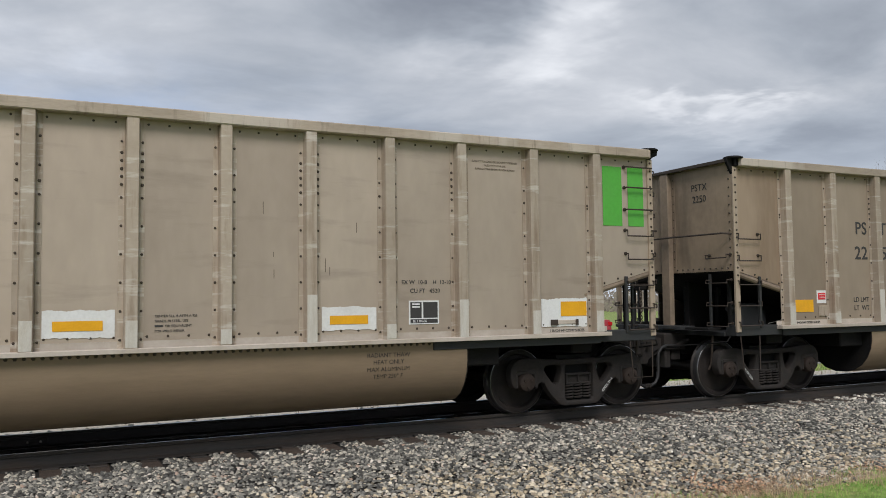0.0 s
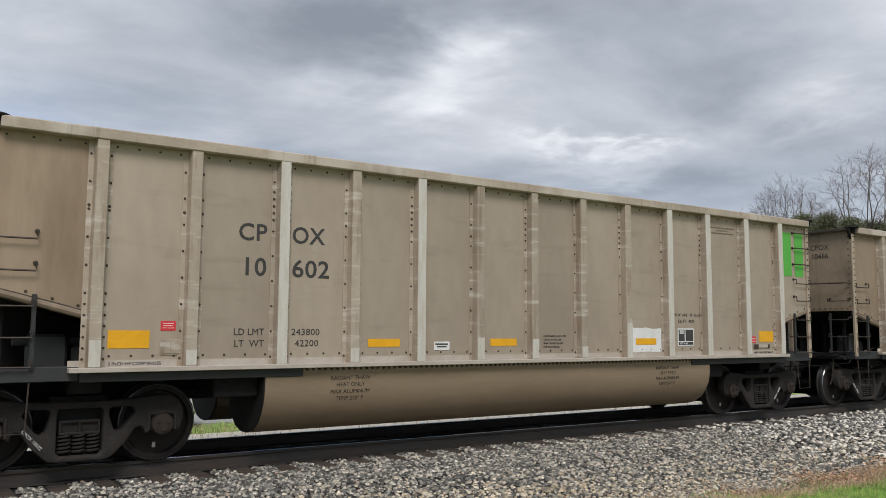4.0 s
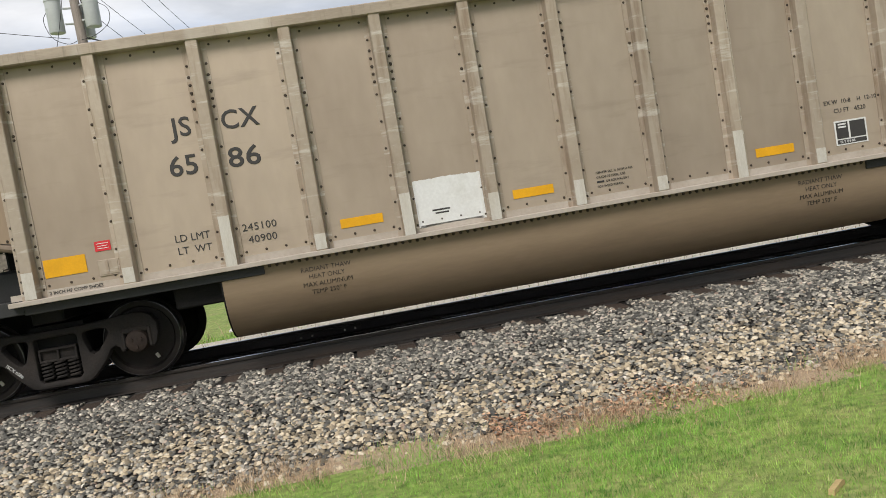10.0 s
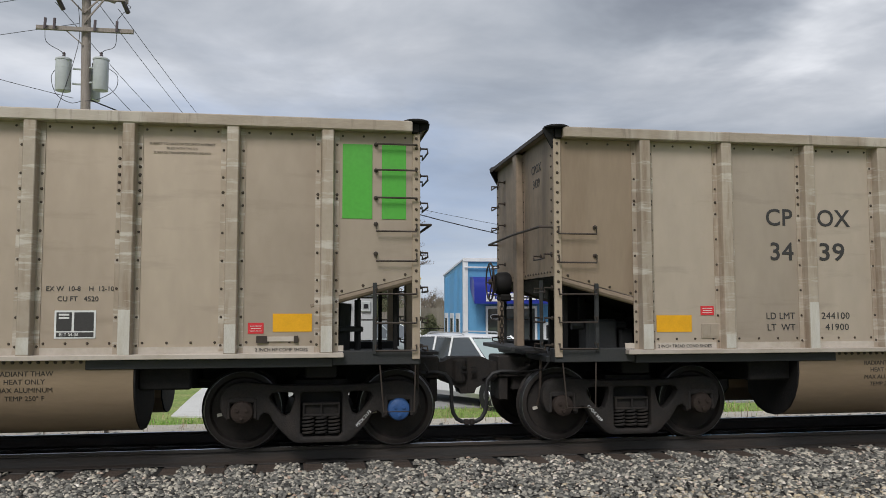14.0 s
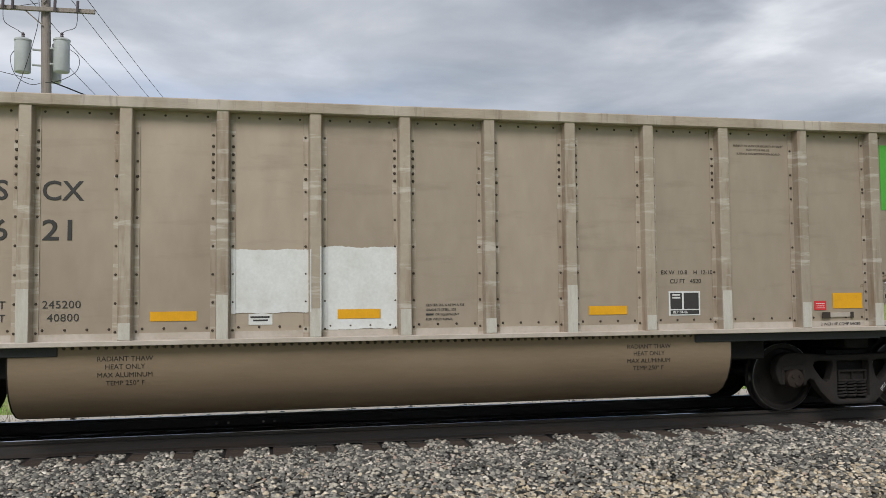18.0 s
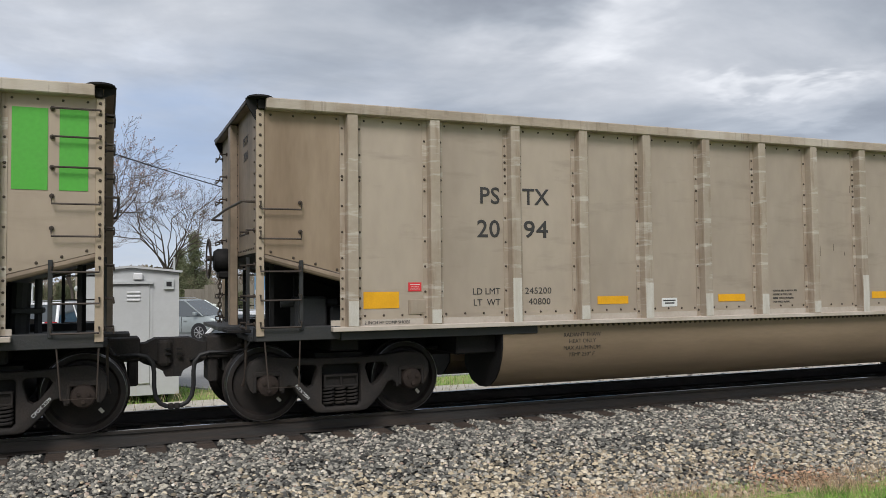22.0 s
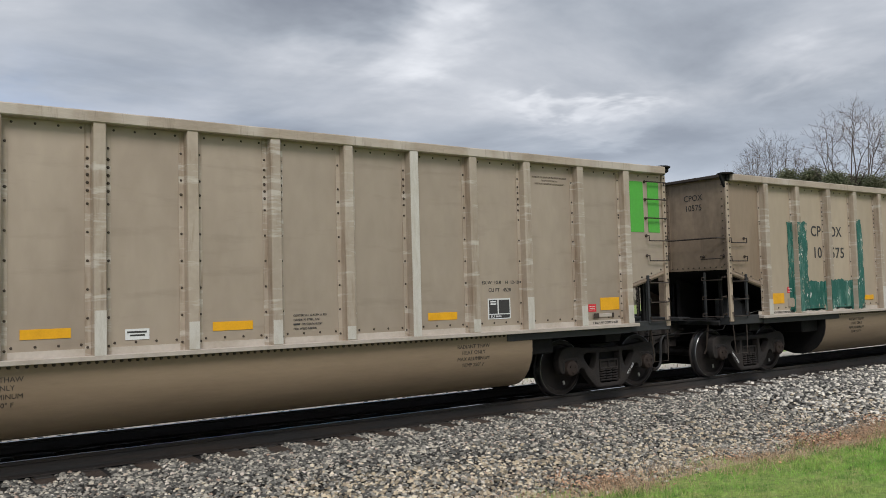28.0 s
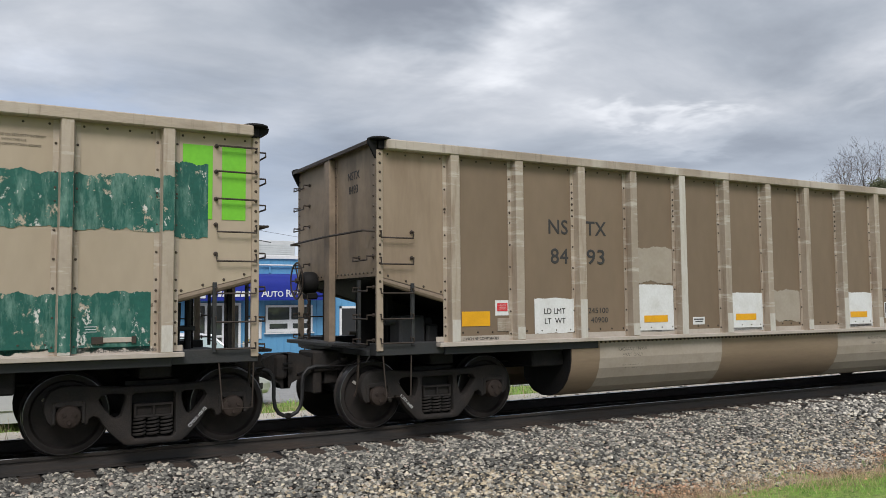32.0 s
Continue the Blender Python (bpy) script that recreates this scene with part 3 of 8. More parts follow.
def tri_mesh(name, verts, tris, mat):
    """A mesh from arrays of vertices and triangles."""
    me = bpy.data.meshes.new(name)
    me.vertices.add(len(verts))
    me.vertices.foreach_set("co", np.asarray(verts, dtype=np.float32).ravel())
    me.loops.add(len(tris) * 3)
    me.loops.foreach_set("vertex_index", np.asarray(tris, dtype=np.int32).ravel())
    me.polygons.add(len(tris))
    me.polygons.foreach_set("loop_start", np.arange(len(tris), dtype=np.int32) * 3)
    me.update(calc_edges=True)
    me.materials.append(mat)
    return me

# ---- ground and track ----
def ground_height(x, y):
    """The lie of the land: the ballast bank along the track, a lawn that rises to the near side, flat beyond."""
    prof_y = (-40, -14, -10.5, -7.0, -4.7, -3.9, -2.3, -1.35, 1.35, 2.3, 3.9, 5.5, 45, 160, 400)
    prof_z = (0.0, 0.0, -0.05, -0.30, -0.50, -0.50, -0.24, -0.20, -0.20, -0.24, -0.62, -0.70, -0.70, -3.2, -3.2)
    return np.interp(y, prof_y, prof_z)


GX = np.concatenate([np.linspace(-900, -60, 12), np.linspace(-50, 110, 81), np.linspace(130, 900, 12)])
GY = np.concatenate([np.linspace(-500, -40, 8), np.linspace(-30, -12, 10), np.arange(-11.5, 7.01, 0.25), np.linspace(8, 45, 17), np.linspace(60, 160, 8), np.linspace(250, 900, 8)])


def lawn_edge(x):
    """How near to the track the lawn reaches."""
    return -4.25 + 0.10 * np.sin(x * 1.4 + 2) + 0.10 * np.sin(x * 2.9 + 1) + 0.38 * np.exp(-((x - 5.9) / 0.9) ** 2) - 0.014 * np.maximum(x, 0)


gx, gy = np.meshgrid(GX, GY)
gz = ground_height(gx, gy) + 0.012 * np.sin(gx * 1.7 + gy) * (np.abs(gy) < 30)
gv = np.stack([gx, gy, gz], -1).reshape(-1, 3)
nx, ny = len(GX), len(GY)
quads = [(j * nx + i, j * nx + i + 1, (j + 1) * nx + i + 1, (j + 1) * nx + i) for j in range(ny - 1) for i in range(nx - 1)]
gme = bpy.data.meshes.new("ground")
gme.from_pydata([tuple(v) for v in gv], [], quads)
for m in (M_LAWN, M_BED, M_SOIL, M_TRACK_SHADE):
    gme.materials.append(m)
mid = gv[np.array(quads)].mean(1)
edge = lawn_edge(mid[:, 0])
# Slot 3, between the rails, carries the train's shade in its colour.
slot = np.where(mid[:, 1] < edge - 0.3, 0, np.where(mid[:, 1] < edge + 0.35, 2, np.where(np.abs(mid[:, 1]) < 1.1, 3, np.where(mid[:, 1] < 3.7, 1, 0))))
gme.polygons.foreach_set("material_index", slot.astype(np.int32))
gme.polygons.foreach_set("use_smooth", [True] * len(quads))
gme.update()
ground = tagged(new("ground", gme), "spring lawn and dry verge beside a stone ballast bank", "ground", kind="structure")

# the track: rails, ties and plates
track = thing("railway_track", "dark steel rails on creosoted ties in grey ballast", "track", kind="structure")
RAIL = [(-0.070, -0.178), (0.070, -0.178), (0.070, -0.168), (0.012, -0.150), (0.009, -0.045), (0.034, -0.036), (0.037, -0.006), (0.030, -0.001),
        (-0.030, -0.001), (-0.037, -0.006), (-0.034, -0.036), (-0.009, -0.045), (-0.012, -0.150), (-0.070, -0.168)]
for side in (-1, 1):
    s = Shape().prism([(side * 0.753 + a, b) for a, b in RAIL], 0, -70, 220)
    r = part("rail", s, M_RAIL, track, "dark rusty rail with a shiny head")
    part("rail_head", Shape().box(-70, 220, side * 0.753 - 0.026, side * 0.753 + 0.026, -0.004, 0.0), M_RAILTOP, r, "polished running surface")
joint = part("joint_bar", Shape().box(-0.86, 0.06, 0.716, 0.742, -0.148, -0.058, 0.006), M_RAIL, track, "dark joint bar with bolts in a painted glint")
# Bolts take a pale colour in place of the sky's glint on steel.
for x in (-0.787, -0.631, -0.169, -0.021):
    part("bolt", Shape().lathe([(0.016, 0.716), (0.016, 0.700), (0.010, 0.694)], (x, 0, -0.107), 1, 8), M_SCUFF_GLINT, joint, "bolt end with the sky's glint as its pale colour")
rng = np.random.RandomState(5)
tie_me = mesh_of("tie", Shape().box(-0.115, 0.115, -1.30, 1.30, -0.36, -0.182, 0.012), M_TIE)
plate_me = mesh_of("tie_plate", Shape().box(-0.09, 0.09, -0.17, 0.17, -0.185, -0.168, 0.004), M_RAIL)
for k in range(150):
    x = -16 + k * 0.535
    t = part("tie", tie_me, M_TIE, track, at=pose(x + rng.uniform(-.03, .03), rng.uniform(-.05, .05), rng.uniform(-.012, .004), 0, 0, rng.uniform(-1, 1)))
    part("tie_plate", plate_me, M_RAIL, t, at=pose(0, -0.753, 0))


def scatter_stones(name, n, xr, yr, size, seed, mat, label, dens=None):
    """Crushed stones lying on the bank: sharp, uneven lumps, joined into one."""
    r = np.random.RandomState(seed)
    x = r.uniform(*xr, n)
    y = r.uniform(*yr, n)
    if dens is not None:
        keep = r.uniform(0, 1, n) < dens(x, y)
        x, y = x[keep], y[keep]
    n = len(x)
    near_tie = np.abs(((x + 16) / 0.535 + 0.5) % 1 - 0.5) * 0.535
    low = (np.abs(y) < 1.32) & (near_tie < 0.13)
    x, y = x[~low], y[~low]
    n = len(x)
    z = ground_height(x, y)
    base = np.array([(1, 0, 0), (-1, 0, 0), (0, 1, 0), (0, -1, 0), (0, 0, 1), (0, 0, -1), (.6, .6, .6), (-.6, .6, .55), (.6, -.6, .6), (-.6, -.6, .6)])
    tris = np.array([(0, 2, 6), (2, 4, 6), (4, 0, 6), (2, 1, 7), (1, 4, 7), (4, 2, 7), (3, 0, 8), (0, 4, 8), (4, 3, 8), (1, 3, 9), (3, 4, 9), (4, 1, 9)])
    s = r.uniform(0.55, 1.25, n) ** 1.3 * size
    v = base[None] * (1 + r.uniform(-0.16, 0.16, (n, 10, 1))) * r.uniform(0.75, 1.3, (n, 1, 3)) * np.array([1.1, 0.95, 0.86]) * s[:, None, None]
    a, b = r.uniform(0, 6.283, n), r.normal(0, 0.35, n)
    ca, sa_, cb, sb = np.cos(a), np.sin(a), np.cos(b), np.sin(b)
    vx = v[..., 0] * cb[:, None] + v[..., 2] * sb[:, None]
    vz = -v[..., 0] * sb[:, None] + v[..., 2] * cb[:, None]
    vy = v[..., 1]
    wx = vx * ca[:, None] - vy * sa_[:, None]
    wy = vx * sa_[:, None] + vy * ca[:, None]
    w = np.stack([wx + x[:, None], wy + y[:, None], vz + (z + s * r.uniform(-0.1, 0.5, n))[:, None]], -1).reshape(-1, 3)
    t = (tris[None] + (np.arange(n) * 10)[:, None, None]).reshape(-1, 3)
    ob = new(name, tri_mesh(name, w, t, mat))
    return tagged(ob, label, "ballast", kind="stuff")


def tan_band(x, y):
    """Where tan gravel has washed over the grey stone."""
    reach = np.clip(1.0 - 0.10 * np.maximum(x - 3.5, 0), 0.25, 1.0)
    d = y + 3.42 + 0.12 * np.sin(x * 0.9) + 0.08 * np.sin(x * 2.3 + 1) + 0.02 * np.maximum(x - 6, 0)
    return np.clip(0.95 * np.exp(-(d / np.where(d > 0, 0.55, 0.75)) ** 2) * reach * (0.7 + 0.3 * np.sin(x * 3.1 + 2.7 * y) * np.sin(x * 1.7 - 4.1 * y)), 0, 1)


def bank(x, y):
    """Dense on the bank, thinning out towards the verge."""
    return np.clip((y - lawn_edge(x) + 0.05) / 0.35, 0.02, 1.0) * (1 - 0.68 * tan_band(x, y))


scatter_stones("ballast_stones", 76000, (-4.5, 12.5), (-4.6, -0.85), 0.0228, 11, M_STONE, "loose grey crushed-stone ballast on the bank beside the rails", bank)
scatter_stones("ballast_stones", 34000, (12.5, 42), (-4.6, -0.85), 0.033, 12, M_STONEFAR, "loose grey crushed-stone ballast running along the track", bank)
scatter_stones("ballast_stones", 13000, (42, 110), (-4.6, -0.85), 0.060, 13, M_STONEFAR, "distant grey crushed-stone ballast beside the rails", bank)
scatter_stones("tan_stones", 62000, (-4.5, 20), (-4.4, -2.2), 0.025, 15, M_STONETAN, "tan gravel washed to the foot of the ballast bank", lambda x, y: 0.85 * tan_band(x, y) + 0.03)
scatter_stones("tan_stones", 9000, (20, 60), (-4.6, -2.0), 0.036, 16, M_STONETAN, "tan gravel at the far foot of the ballast bank", lambda x, y: 0.8 * np.exp(-((y + 3.9) / 0.45) ** 2) + 0.05)
scatter_stones("ballast_stones", 3500, (-9, 22), (0.85, 3.2), 0.036, 14, M_STONE, "grey crushed-stone ballast on the far side of the track")

# ---- the coal cars ----
POSTS = (-6.17, -5.12, -4.01, -3.00, -1.985, -0.97, 0.05, 1.056, 2.058, 3.07, 4.08, 5.183, 6.228)
ENDU, SIDE, ZB, ZT, ZTOP = 7.29, 1.462, 1.166, 3.658, 3.787
PITCH = 16.18
SLACK = {12: 0.065}  # couplers drawn out or pushed in


def offset_loop(loop, d):
    """The closed loop moved to the left of its way by d."""
    out, n = [], len(loop)
    for k in range(n):
        a, b, c = Vector(loop[k - 1]), Vector(loop[k]), Vector(loop[(k + 1) % n])
        e, f = (b - a).normalized(), (c - b).normalized()
        p, q = Vector((-e.y, e.x)), Vector((-f.y, f.x))
        m = (p + q) / max(0.5, 1 + p.dot(q))
        out.append((b.x + m.x * d, b.y + m.y * d))
    return out


def cast_plate(outer, holes, y0, y1, c):
    """A thick cast plate in the x-z plane with holes through it; its front edges are rounded off by c."""
    bm = bmesh.new()
    edges = {"front": [], "back": []}
    for loop in [outer, *holes]:
        area = sum(loop[k - 1][0] * loop[k][1] - loop[k][0] * loop[k - 1][1] for k in range(len(loop)))
        inward = 1 if (area > 0) == (loop is outer) else -1
        n = len(loop)
        rings = []
        for pts, y in ((offset_loop(loop, c * inward), y0), (offset_loop(loop, 0.3 * c * inward), y0 + 0.3 * c), (loop, y0 + c), (loop, y1)):
            rings.append([bm.verts.new((p[0], y, p[1])) for p in pts])
        for r0, r1 in zip(rings, rings[1:]):
            for k in range(n):
                bm.faces.new((r0[k], r0[(k + 1) % n], r1[(k + 1) % n], r1[k]))
        for key, ring in (("front", rings[0]), ("back", rings[-1])):
            edges[key] += [bm.edges.get((ring[k], ring[(k + 1) % n])) for k in range(n)]
    for key in edges:
        bmesh.ops.triangle_fill(bm, use_beauty=True, edges=edges[key])
    s = Shape()
    bm.verts.index_update()
    s.put([tuple(v.co) for v in bm.verts], [tuple(v.index for v in f.verts) for f in bm.faces])
    bm.free()
    return s


def side_frame():
    """The cast side frame of a bogie, seen from the side, about its middle: a flat top, hooded bearing jaws, a spring window between two triangles."""
    half = [(0, 0.752), (0.35, 0.752), (0.55, 0.762), (0.72, 0.782), (0.88, 0.795), (1.0, 0.782), (1.09, 0.735), (1.145, 0.64), (1.15, 0.52), (1.115, 0.41), (1.07, 0.362), (1.035, 0.372),
            (1.03, 0.48), (1.015, 0.57), (0.97, 0.605), (0.83, 0.605), (0.785, 0.57), (0.772, 0.42), (0.755, 0.355), (0.705, 0.355), (0.69, 0.41), (0.65, 0.44), (0.595, 0.42),
            (0.555, 0.35), (0.50, 0.27), (0.375, 0.145), (0.325, 0.105), (0.26, 0.088), (0, 0.088)]
    outer = half + [(-a, b) for a, b in half[-2:0:-1]]
    tri = [(0.335, 0.668), (0.49, 0.675), (0.565, 0.66), (0.592, 0.615), (0.555, 0.55), (0.455, 0.425), (0.405, 0.400), (0.362, 0.425), (0.335, 0.50), (0.308, 0.60), (0.312, 0.65)]
    win = [(-0.215, 0.668), (0.215, 0.668), (0.238, 0.645), (0.238, 0.20), (0.20, 0.160), (-0.20, 0.160), (-0.238, 0.20), (-0.238, 0.645)]
    return cast_plate(outer, [tri, [(-a, b) for a, b in tri[::-1]], win], -0.075, 0.06, 0.028)


def coil(cx, cy, z0, z1, r, turns):
    n = turns * 10
    return [(cx + r * math.cos(6.283185 * i / 10), cy + r * math.sin(6.283185 * i / 10), z0 + (z1 - z0) * i / n) for i in range(n + 1)]


def hang_iron(s, p0, p1, drop, out, way):
    """A grab iron: a bar that stands off the face that looks along way, its ends bent back to it."""
    a, b, w = Vector(p0), Vector(p1), Vector(way) * out
    d = Vector((0, 0, -drop))
    s.tube([a, a + w, a + w + d, b + w + d, b + w, b], 0.011, 6)
    k = 1 if abs(way[1]) > 0.5 else 0
    for c in (a, b):
        s.lathe([(0.026, 0.0), (0.026, 0.018 * (way[k])), (0.004, 0.022 * (way[k]))], tuple(c), k, 8)
    return s


def build_car():
    car = thing("coal_gondola", "weathered beige aluminium coal gondola on black bogies, rolling along the track", "freight car", "cars of the coal train")
    # body: side sheets by the bay, posts, chords and sill
    cuts = [-ENDU, *POSTS, ENDU]
    for sy in (-1, 1):
        riv = Shape()
        for i in range(14):
            u0, u1 = cuts[i], cuts[i + 1]
            s = Shape()
            y0, y1 = sy * (SIDE - 0.012), sy * SIDE
            if i in (0, 13):
                lo = [(u0, 2.03), (u1, 1.75)] if i == 0 else [(u0, 1.75), (u1, 2.03)]
                s.prism([lo[0], lo[1], (u1, ZT + 0.06), (u0, ZT + 0.06)], 1, min(y0, y1), max(y0, y1))
            else:
                s.box(u0, u1, min(y0, y1), max(y0, y1), ZB - 0.03, ZT + 0.06)
            part("side_panel", s, M_PANELEND if i == 0 else M_PANEL, car)
        post_s = Shape()
        o = SIDE + 0.118
        post_s.prism([(-0.135, SIDE - 0.004), (-0.135, SIDE + 0.008), (-0.078, SIDE + 0.008), (-0.066, o - 0.008), (-0.058, o), (0.058, o), (0.066, o - 0.008),
                      (0.078, SIDE + 0.008), (0.135, SIDE + 0.008), (0.135, SIDE - 0.004)], 2, ZB - 0.02, ZT + 0.02)
        if sy < 0:
            post_s.v = [(x, -y, z) for x, y, z in post_s.v]
        post_me = mesh_of("side_post", post_s, M_POST)
        foot_me = mesh_of("post_foot", Shape().box(-0.061, 0.061, min(sy * o, sy * (o + 0.004)), max(sy * o, sy * (o + 0.004)), ZB - 0.018, ZB + 0.40), M_SCUFF_GLINT)
        for i, u in enumerate(POSTS):
            p = part("side_post", post_me, M_POST, car, at=pose(u, 0, 0))
            if sy < 0:
                part("post_foot", foot_me, M_SCUFF_GLINT, p, "bare bright metal at the foot", at=pose(0, 0, 0) @ Matrix.Translation((0, 0, ZB)) @ Matrix.Diagonal((1, 1, (0.70, 0.40, 1.35, 0.42, 1.15, 0.75)[i % 6], 1)) @ Matrix.Translation((0, 0, -ZB)))
            if sy < 0:
                for du in (-0.108, 0.108):
                    z = ZB + 0.07
                    while z < ZT:
                        riv.dome(u + du, sy * (SIDE + 0.008), z, 0.016, 0.012, sy)
                        z += 0.12 if z < ZB + 0.75 and i in (0, 12) else 0.31
                for j in range(1 + (i in (2, 4, 6, 8, 10)) * 4):
                    for du in (-0.108, 0.108):
                        riv.dome(u + du, sy * (SIDE + 0.008), 2.93 + j * 0.088, 0.019, 0.014, sy)
        if sy < 0:
            for i in range(14):
                u0, u1 = cuts[i] + 0.17, cuts[i + 1] - 0.17
                for j in range(4):
                    u = u0 + (u1 - u0) * j / 3
                    riv.dome(u, sy * SIDE, ZT - 0.045, 0.015, 0.012, sy)
                    if 0 < i < 13:
                        riv.dome(u, sy * SIDE, ZB + 0.10, 0.016, 0.012, sy)
                    else:
                        k = abs(u) - 6.23
                        riv.dome(u, sy * SIDE, 1.79 + 0.265 * k, 0.018, 0.014, sy)
            for z in [1.95 + 0.118 * k for k in range(15)]:
                for e in (-1, 1):
                    riv.dome(e * (ENDU - 0.045), sy * (SIDE + 0.03), z, 0.019, 0.014, sy)
        s = Shape().box(-ENDU + 0.10, ENDU - 0.10, *sorted((sy * (SIDE - 0.03), sy * (SIDE + 0.132))), ZT, ZTOP, 0.012)
        part("top_chord", s, M_CHORD, car, "grimy pale top chord")
        s = Shape().box(-6.42, 6.42, *sorted((sy * (SIDE - 0.05), sy * (SIDE + 0.125))), ZB - 0.075, ZB - 0.02, 0.006)
        part("side_sill", s, M_SILL, car, "pale aluminium side sill")
        part("bottom_strip", Shape().box(-6.42, 6.42, *sorted((sy * SIDE, sy * (SIDE + 0.007))), ZB - 0.02, ZB + 0.055), M_SILL, car)
        if sy < 0:
            for k in range(86):
                riv.dome(-3.62 + k * 0.0853, sy * (SIDE + 0.01), ZB - 0.095, 0.022, 0.02, sy)
            part("rivets", riv, M_RIVET, car, "rows of dark rivet heads")["kind"] = "stuff"
        # the belly tub with its rounded flank, open on the inner side
        prof = [(SIDE + 0.01, 1.09), (SIDE + 0.01, 0.83), (SIDE - 0.02, 0.68), (SIDE - 0.09, 0.53), (SIDE - 0.20, 0.40), (SIDE - 0.35, 0.31), (SIDE - 0.52, 0.265),
                (SIDE - 0.72, 0.26), (SIDE - 0.95, 0.32), (0.28, 0.50), (0.28, 1.09)]
        s = Shape().prism([(sy * a, b) for a, b in prof], 0, -4.17, 4.17)
        tub = part("belly_tub", s, M_TUB, car, "dusty brown rounded belly tub", smooth=True)
        for e in (-1, 1):
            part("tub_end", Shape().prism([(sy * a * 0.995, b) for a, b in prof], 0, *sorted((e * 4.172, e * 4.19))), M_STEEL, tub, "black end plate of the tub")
            part("corner_post", Shape().box(*sorted((e * (ENDU - 0.09), e * ENDU)), *sorted((sy * (SIDE - 0.02), sy * (SIDE + 0.03))), 1.06, ZT, 0.006), M_CORNER, car, "riveted corner post")
            part("slope_lip", Shape().tube([(e * 6.05, sy * (SIDE - 0.045), 1.662), (e * (ENDU - 0.08), sy * (SIDE - 0.045), 1.972)], 0.05, 10), M_ENDPOST, car, "rolled lower edge of the slope sheet")
            part("end_sill", Shape().box(*sorted((e * 3.68, e * 6.30)), *sorted((sy * 1.10, sy * (SIDE + 0.03))), 0.985, 1.088, 0.008), M_FRAME, car, "dark steel underframe beam")
            part("platform_sill", Shape().box(*sorted((e * 6.30, e * ENDU)), *sorted((sy * 1.25, sy * (SIDE + 0.01))), 1.0, 1.16, 0.008), M_FRAME, car, "dark steel platform edge")
            # ladders: full height at the green end, two irons and a low ladder at the lettered end
            ua, ub = sorted((e * 6.78, e * (ENDU - 0.045)))
            zs = (3.52, 3.22, 2.90, 2.60, 2.26) if e > 0 else (2.60, 2.26)
            for z in zs:
                part("grab_iron", hang_iron(Shape(), (ua, sy * SIDE, z), (ub, sy * SIDE, z), 0.0 if z > 2.8 else 0.085, 0.07, (0, sy, 0)), M_RUNG, car)
            part("ladder_stile", Shape().box(*sorted((e * 6.75, e * 6.795)), *sorted((sy * (SIDE - 0.015), sy * (SIDE + 0.03))), 1.12, 1.93, 0.004), M_FRAME, car)
            for z in (1.86, 1.53, 1.22):
                part("ladder_rung", hang_iron(Shape(), (ua, sy * SIDE, z), (ub, sy * SIDE, z), 0.06, 0.06, (0, sy, 0)), M_RUNG, car)
            part("stirrup_step", Shape().tube([(ua + 0.05, sy * 1.45, 1.06), (ua + 0.10, sy * 1.46, 0.47), (ub - 0.02, sy * 1.46, 0.47), (ub, sy * 1.45, 1.06)], 0.010, 6), M_RUNG, car, "bent rod stirrup step")
            for z in (3.50, 3.18, 2.86, 2.28, 1.88, 1.52, 1.20)[0 if (e > 0) == (sy < 0) else 3:]:
                part("end_grab_iron", hang_iron(Shape(), (e * ENDU, sy * 0.95, z), (e * ENDU, sy * 1.40, z), 0.05, 0.10, (e, 0, 0)), M_RUNG, car)
            part("end_stile", Shape().box(*sorted((e * (ENDU - 0.01), e * (ENDU + 0.03))), *sorted((sy * 0.93, sy * 0.965)), 1.10, 1.98, 0.003), M_FRAME, car)
    # ends
    for e in (-1, 1):
        s = Shape().box(*sorted((e * (ENDU - 0.02), e * ENDU)), -SIDE, SIDE, 2.02, ZTOP - 0.02)
        end = part("end_wall", s, M_ENDW, car, "sooty brown end wall", )
        # The sheet's underside gets its shade from the near-black colour.
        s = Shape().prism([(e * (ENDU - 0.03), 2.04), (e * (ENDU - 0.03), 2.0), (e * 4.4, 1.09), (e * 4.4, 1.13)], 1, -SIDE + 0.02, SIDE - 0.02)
        part("slope_sheet", s, M_STEEL, car, "underside of the slope sheet, its shade in the black colour")
        cap = Shape().box(*sorted((e * (ENDU - 0.05), e * (ENDU + 0.10))), -1.42, 1.42, ZTOP - 0.045, ZTOP - 0.015, 0.006)
        ch = part("end_chord", cap, M_ENDPOST, car, "thin brown end chord")
        part("chord_lip", Shape().box(*sorted((e * (ENDU + 0.092), e * (ENDU + 0.112))), -1.42, 1.42, ZTOP - 0.062, ZTOP - 0.008, 0.005), M_RUNG, ch, "turned-down lip of the end chord")
        for sy in (-1, 1):
            y = sy * 1.46
            knee = Shape().box(*sorted((e * (ENDU - 0.10), e * (ENDU - 0.02))), *sorted((sy * (SIDE - 0.03), sy * (SIDE + 0.06))), ZT + 0.003, ZTOP - 0.01, 0.01)
            knee.lathe([(0.02, 0.030), (0.13, 0.028), (0.152, 0.018), (0.155, 0.002), (0.14, -0.010), (0.02, -0.012)], (e * (ENDU - 0.05), y, ZTOP), 2, 20)
            knee.prism([(e * (ENDU - 0.01), ZTOP), (e * (ENDU + 0.115), ZTOP), (e * (ENDU + 0.105), ZTOP - 0.06), (e * (ENDU + 0.03), ZTOP - (0.20 if e < 0 else 0.09)), (e * (ENDU - 0.01), ZTOP - (0.26 if e < 0 else 0.11))], 1, y - 0.022, y + 0.022)
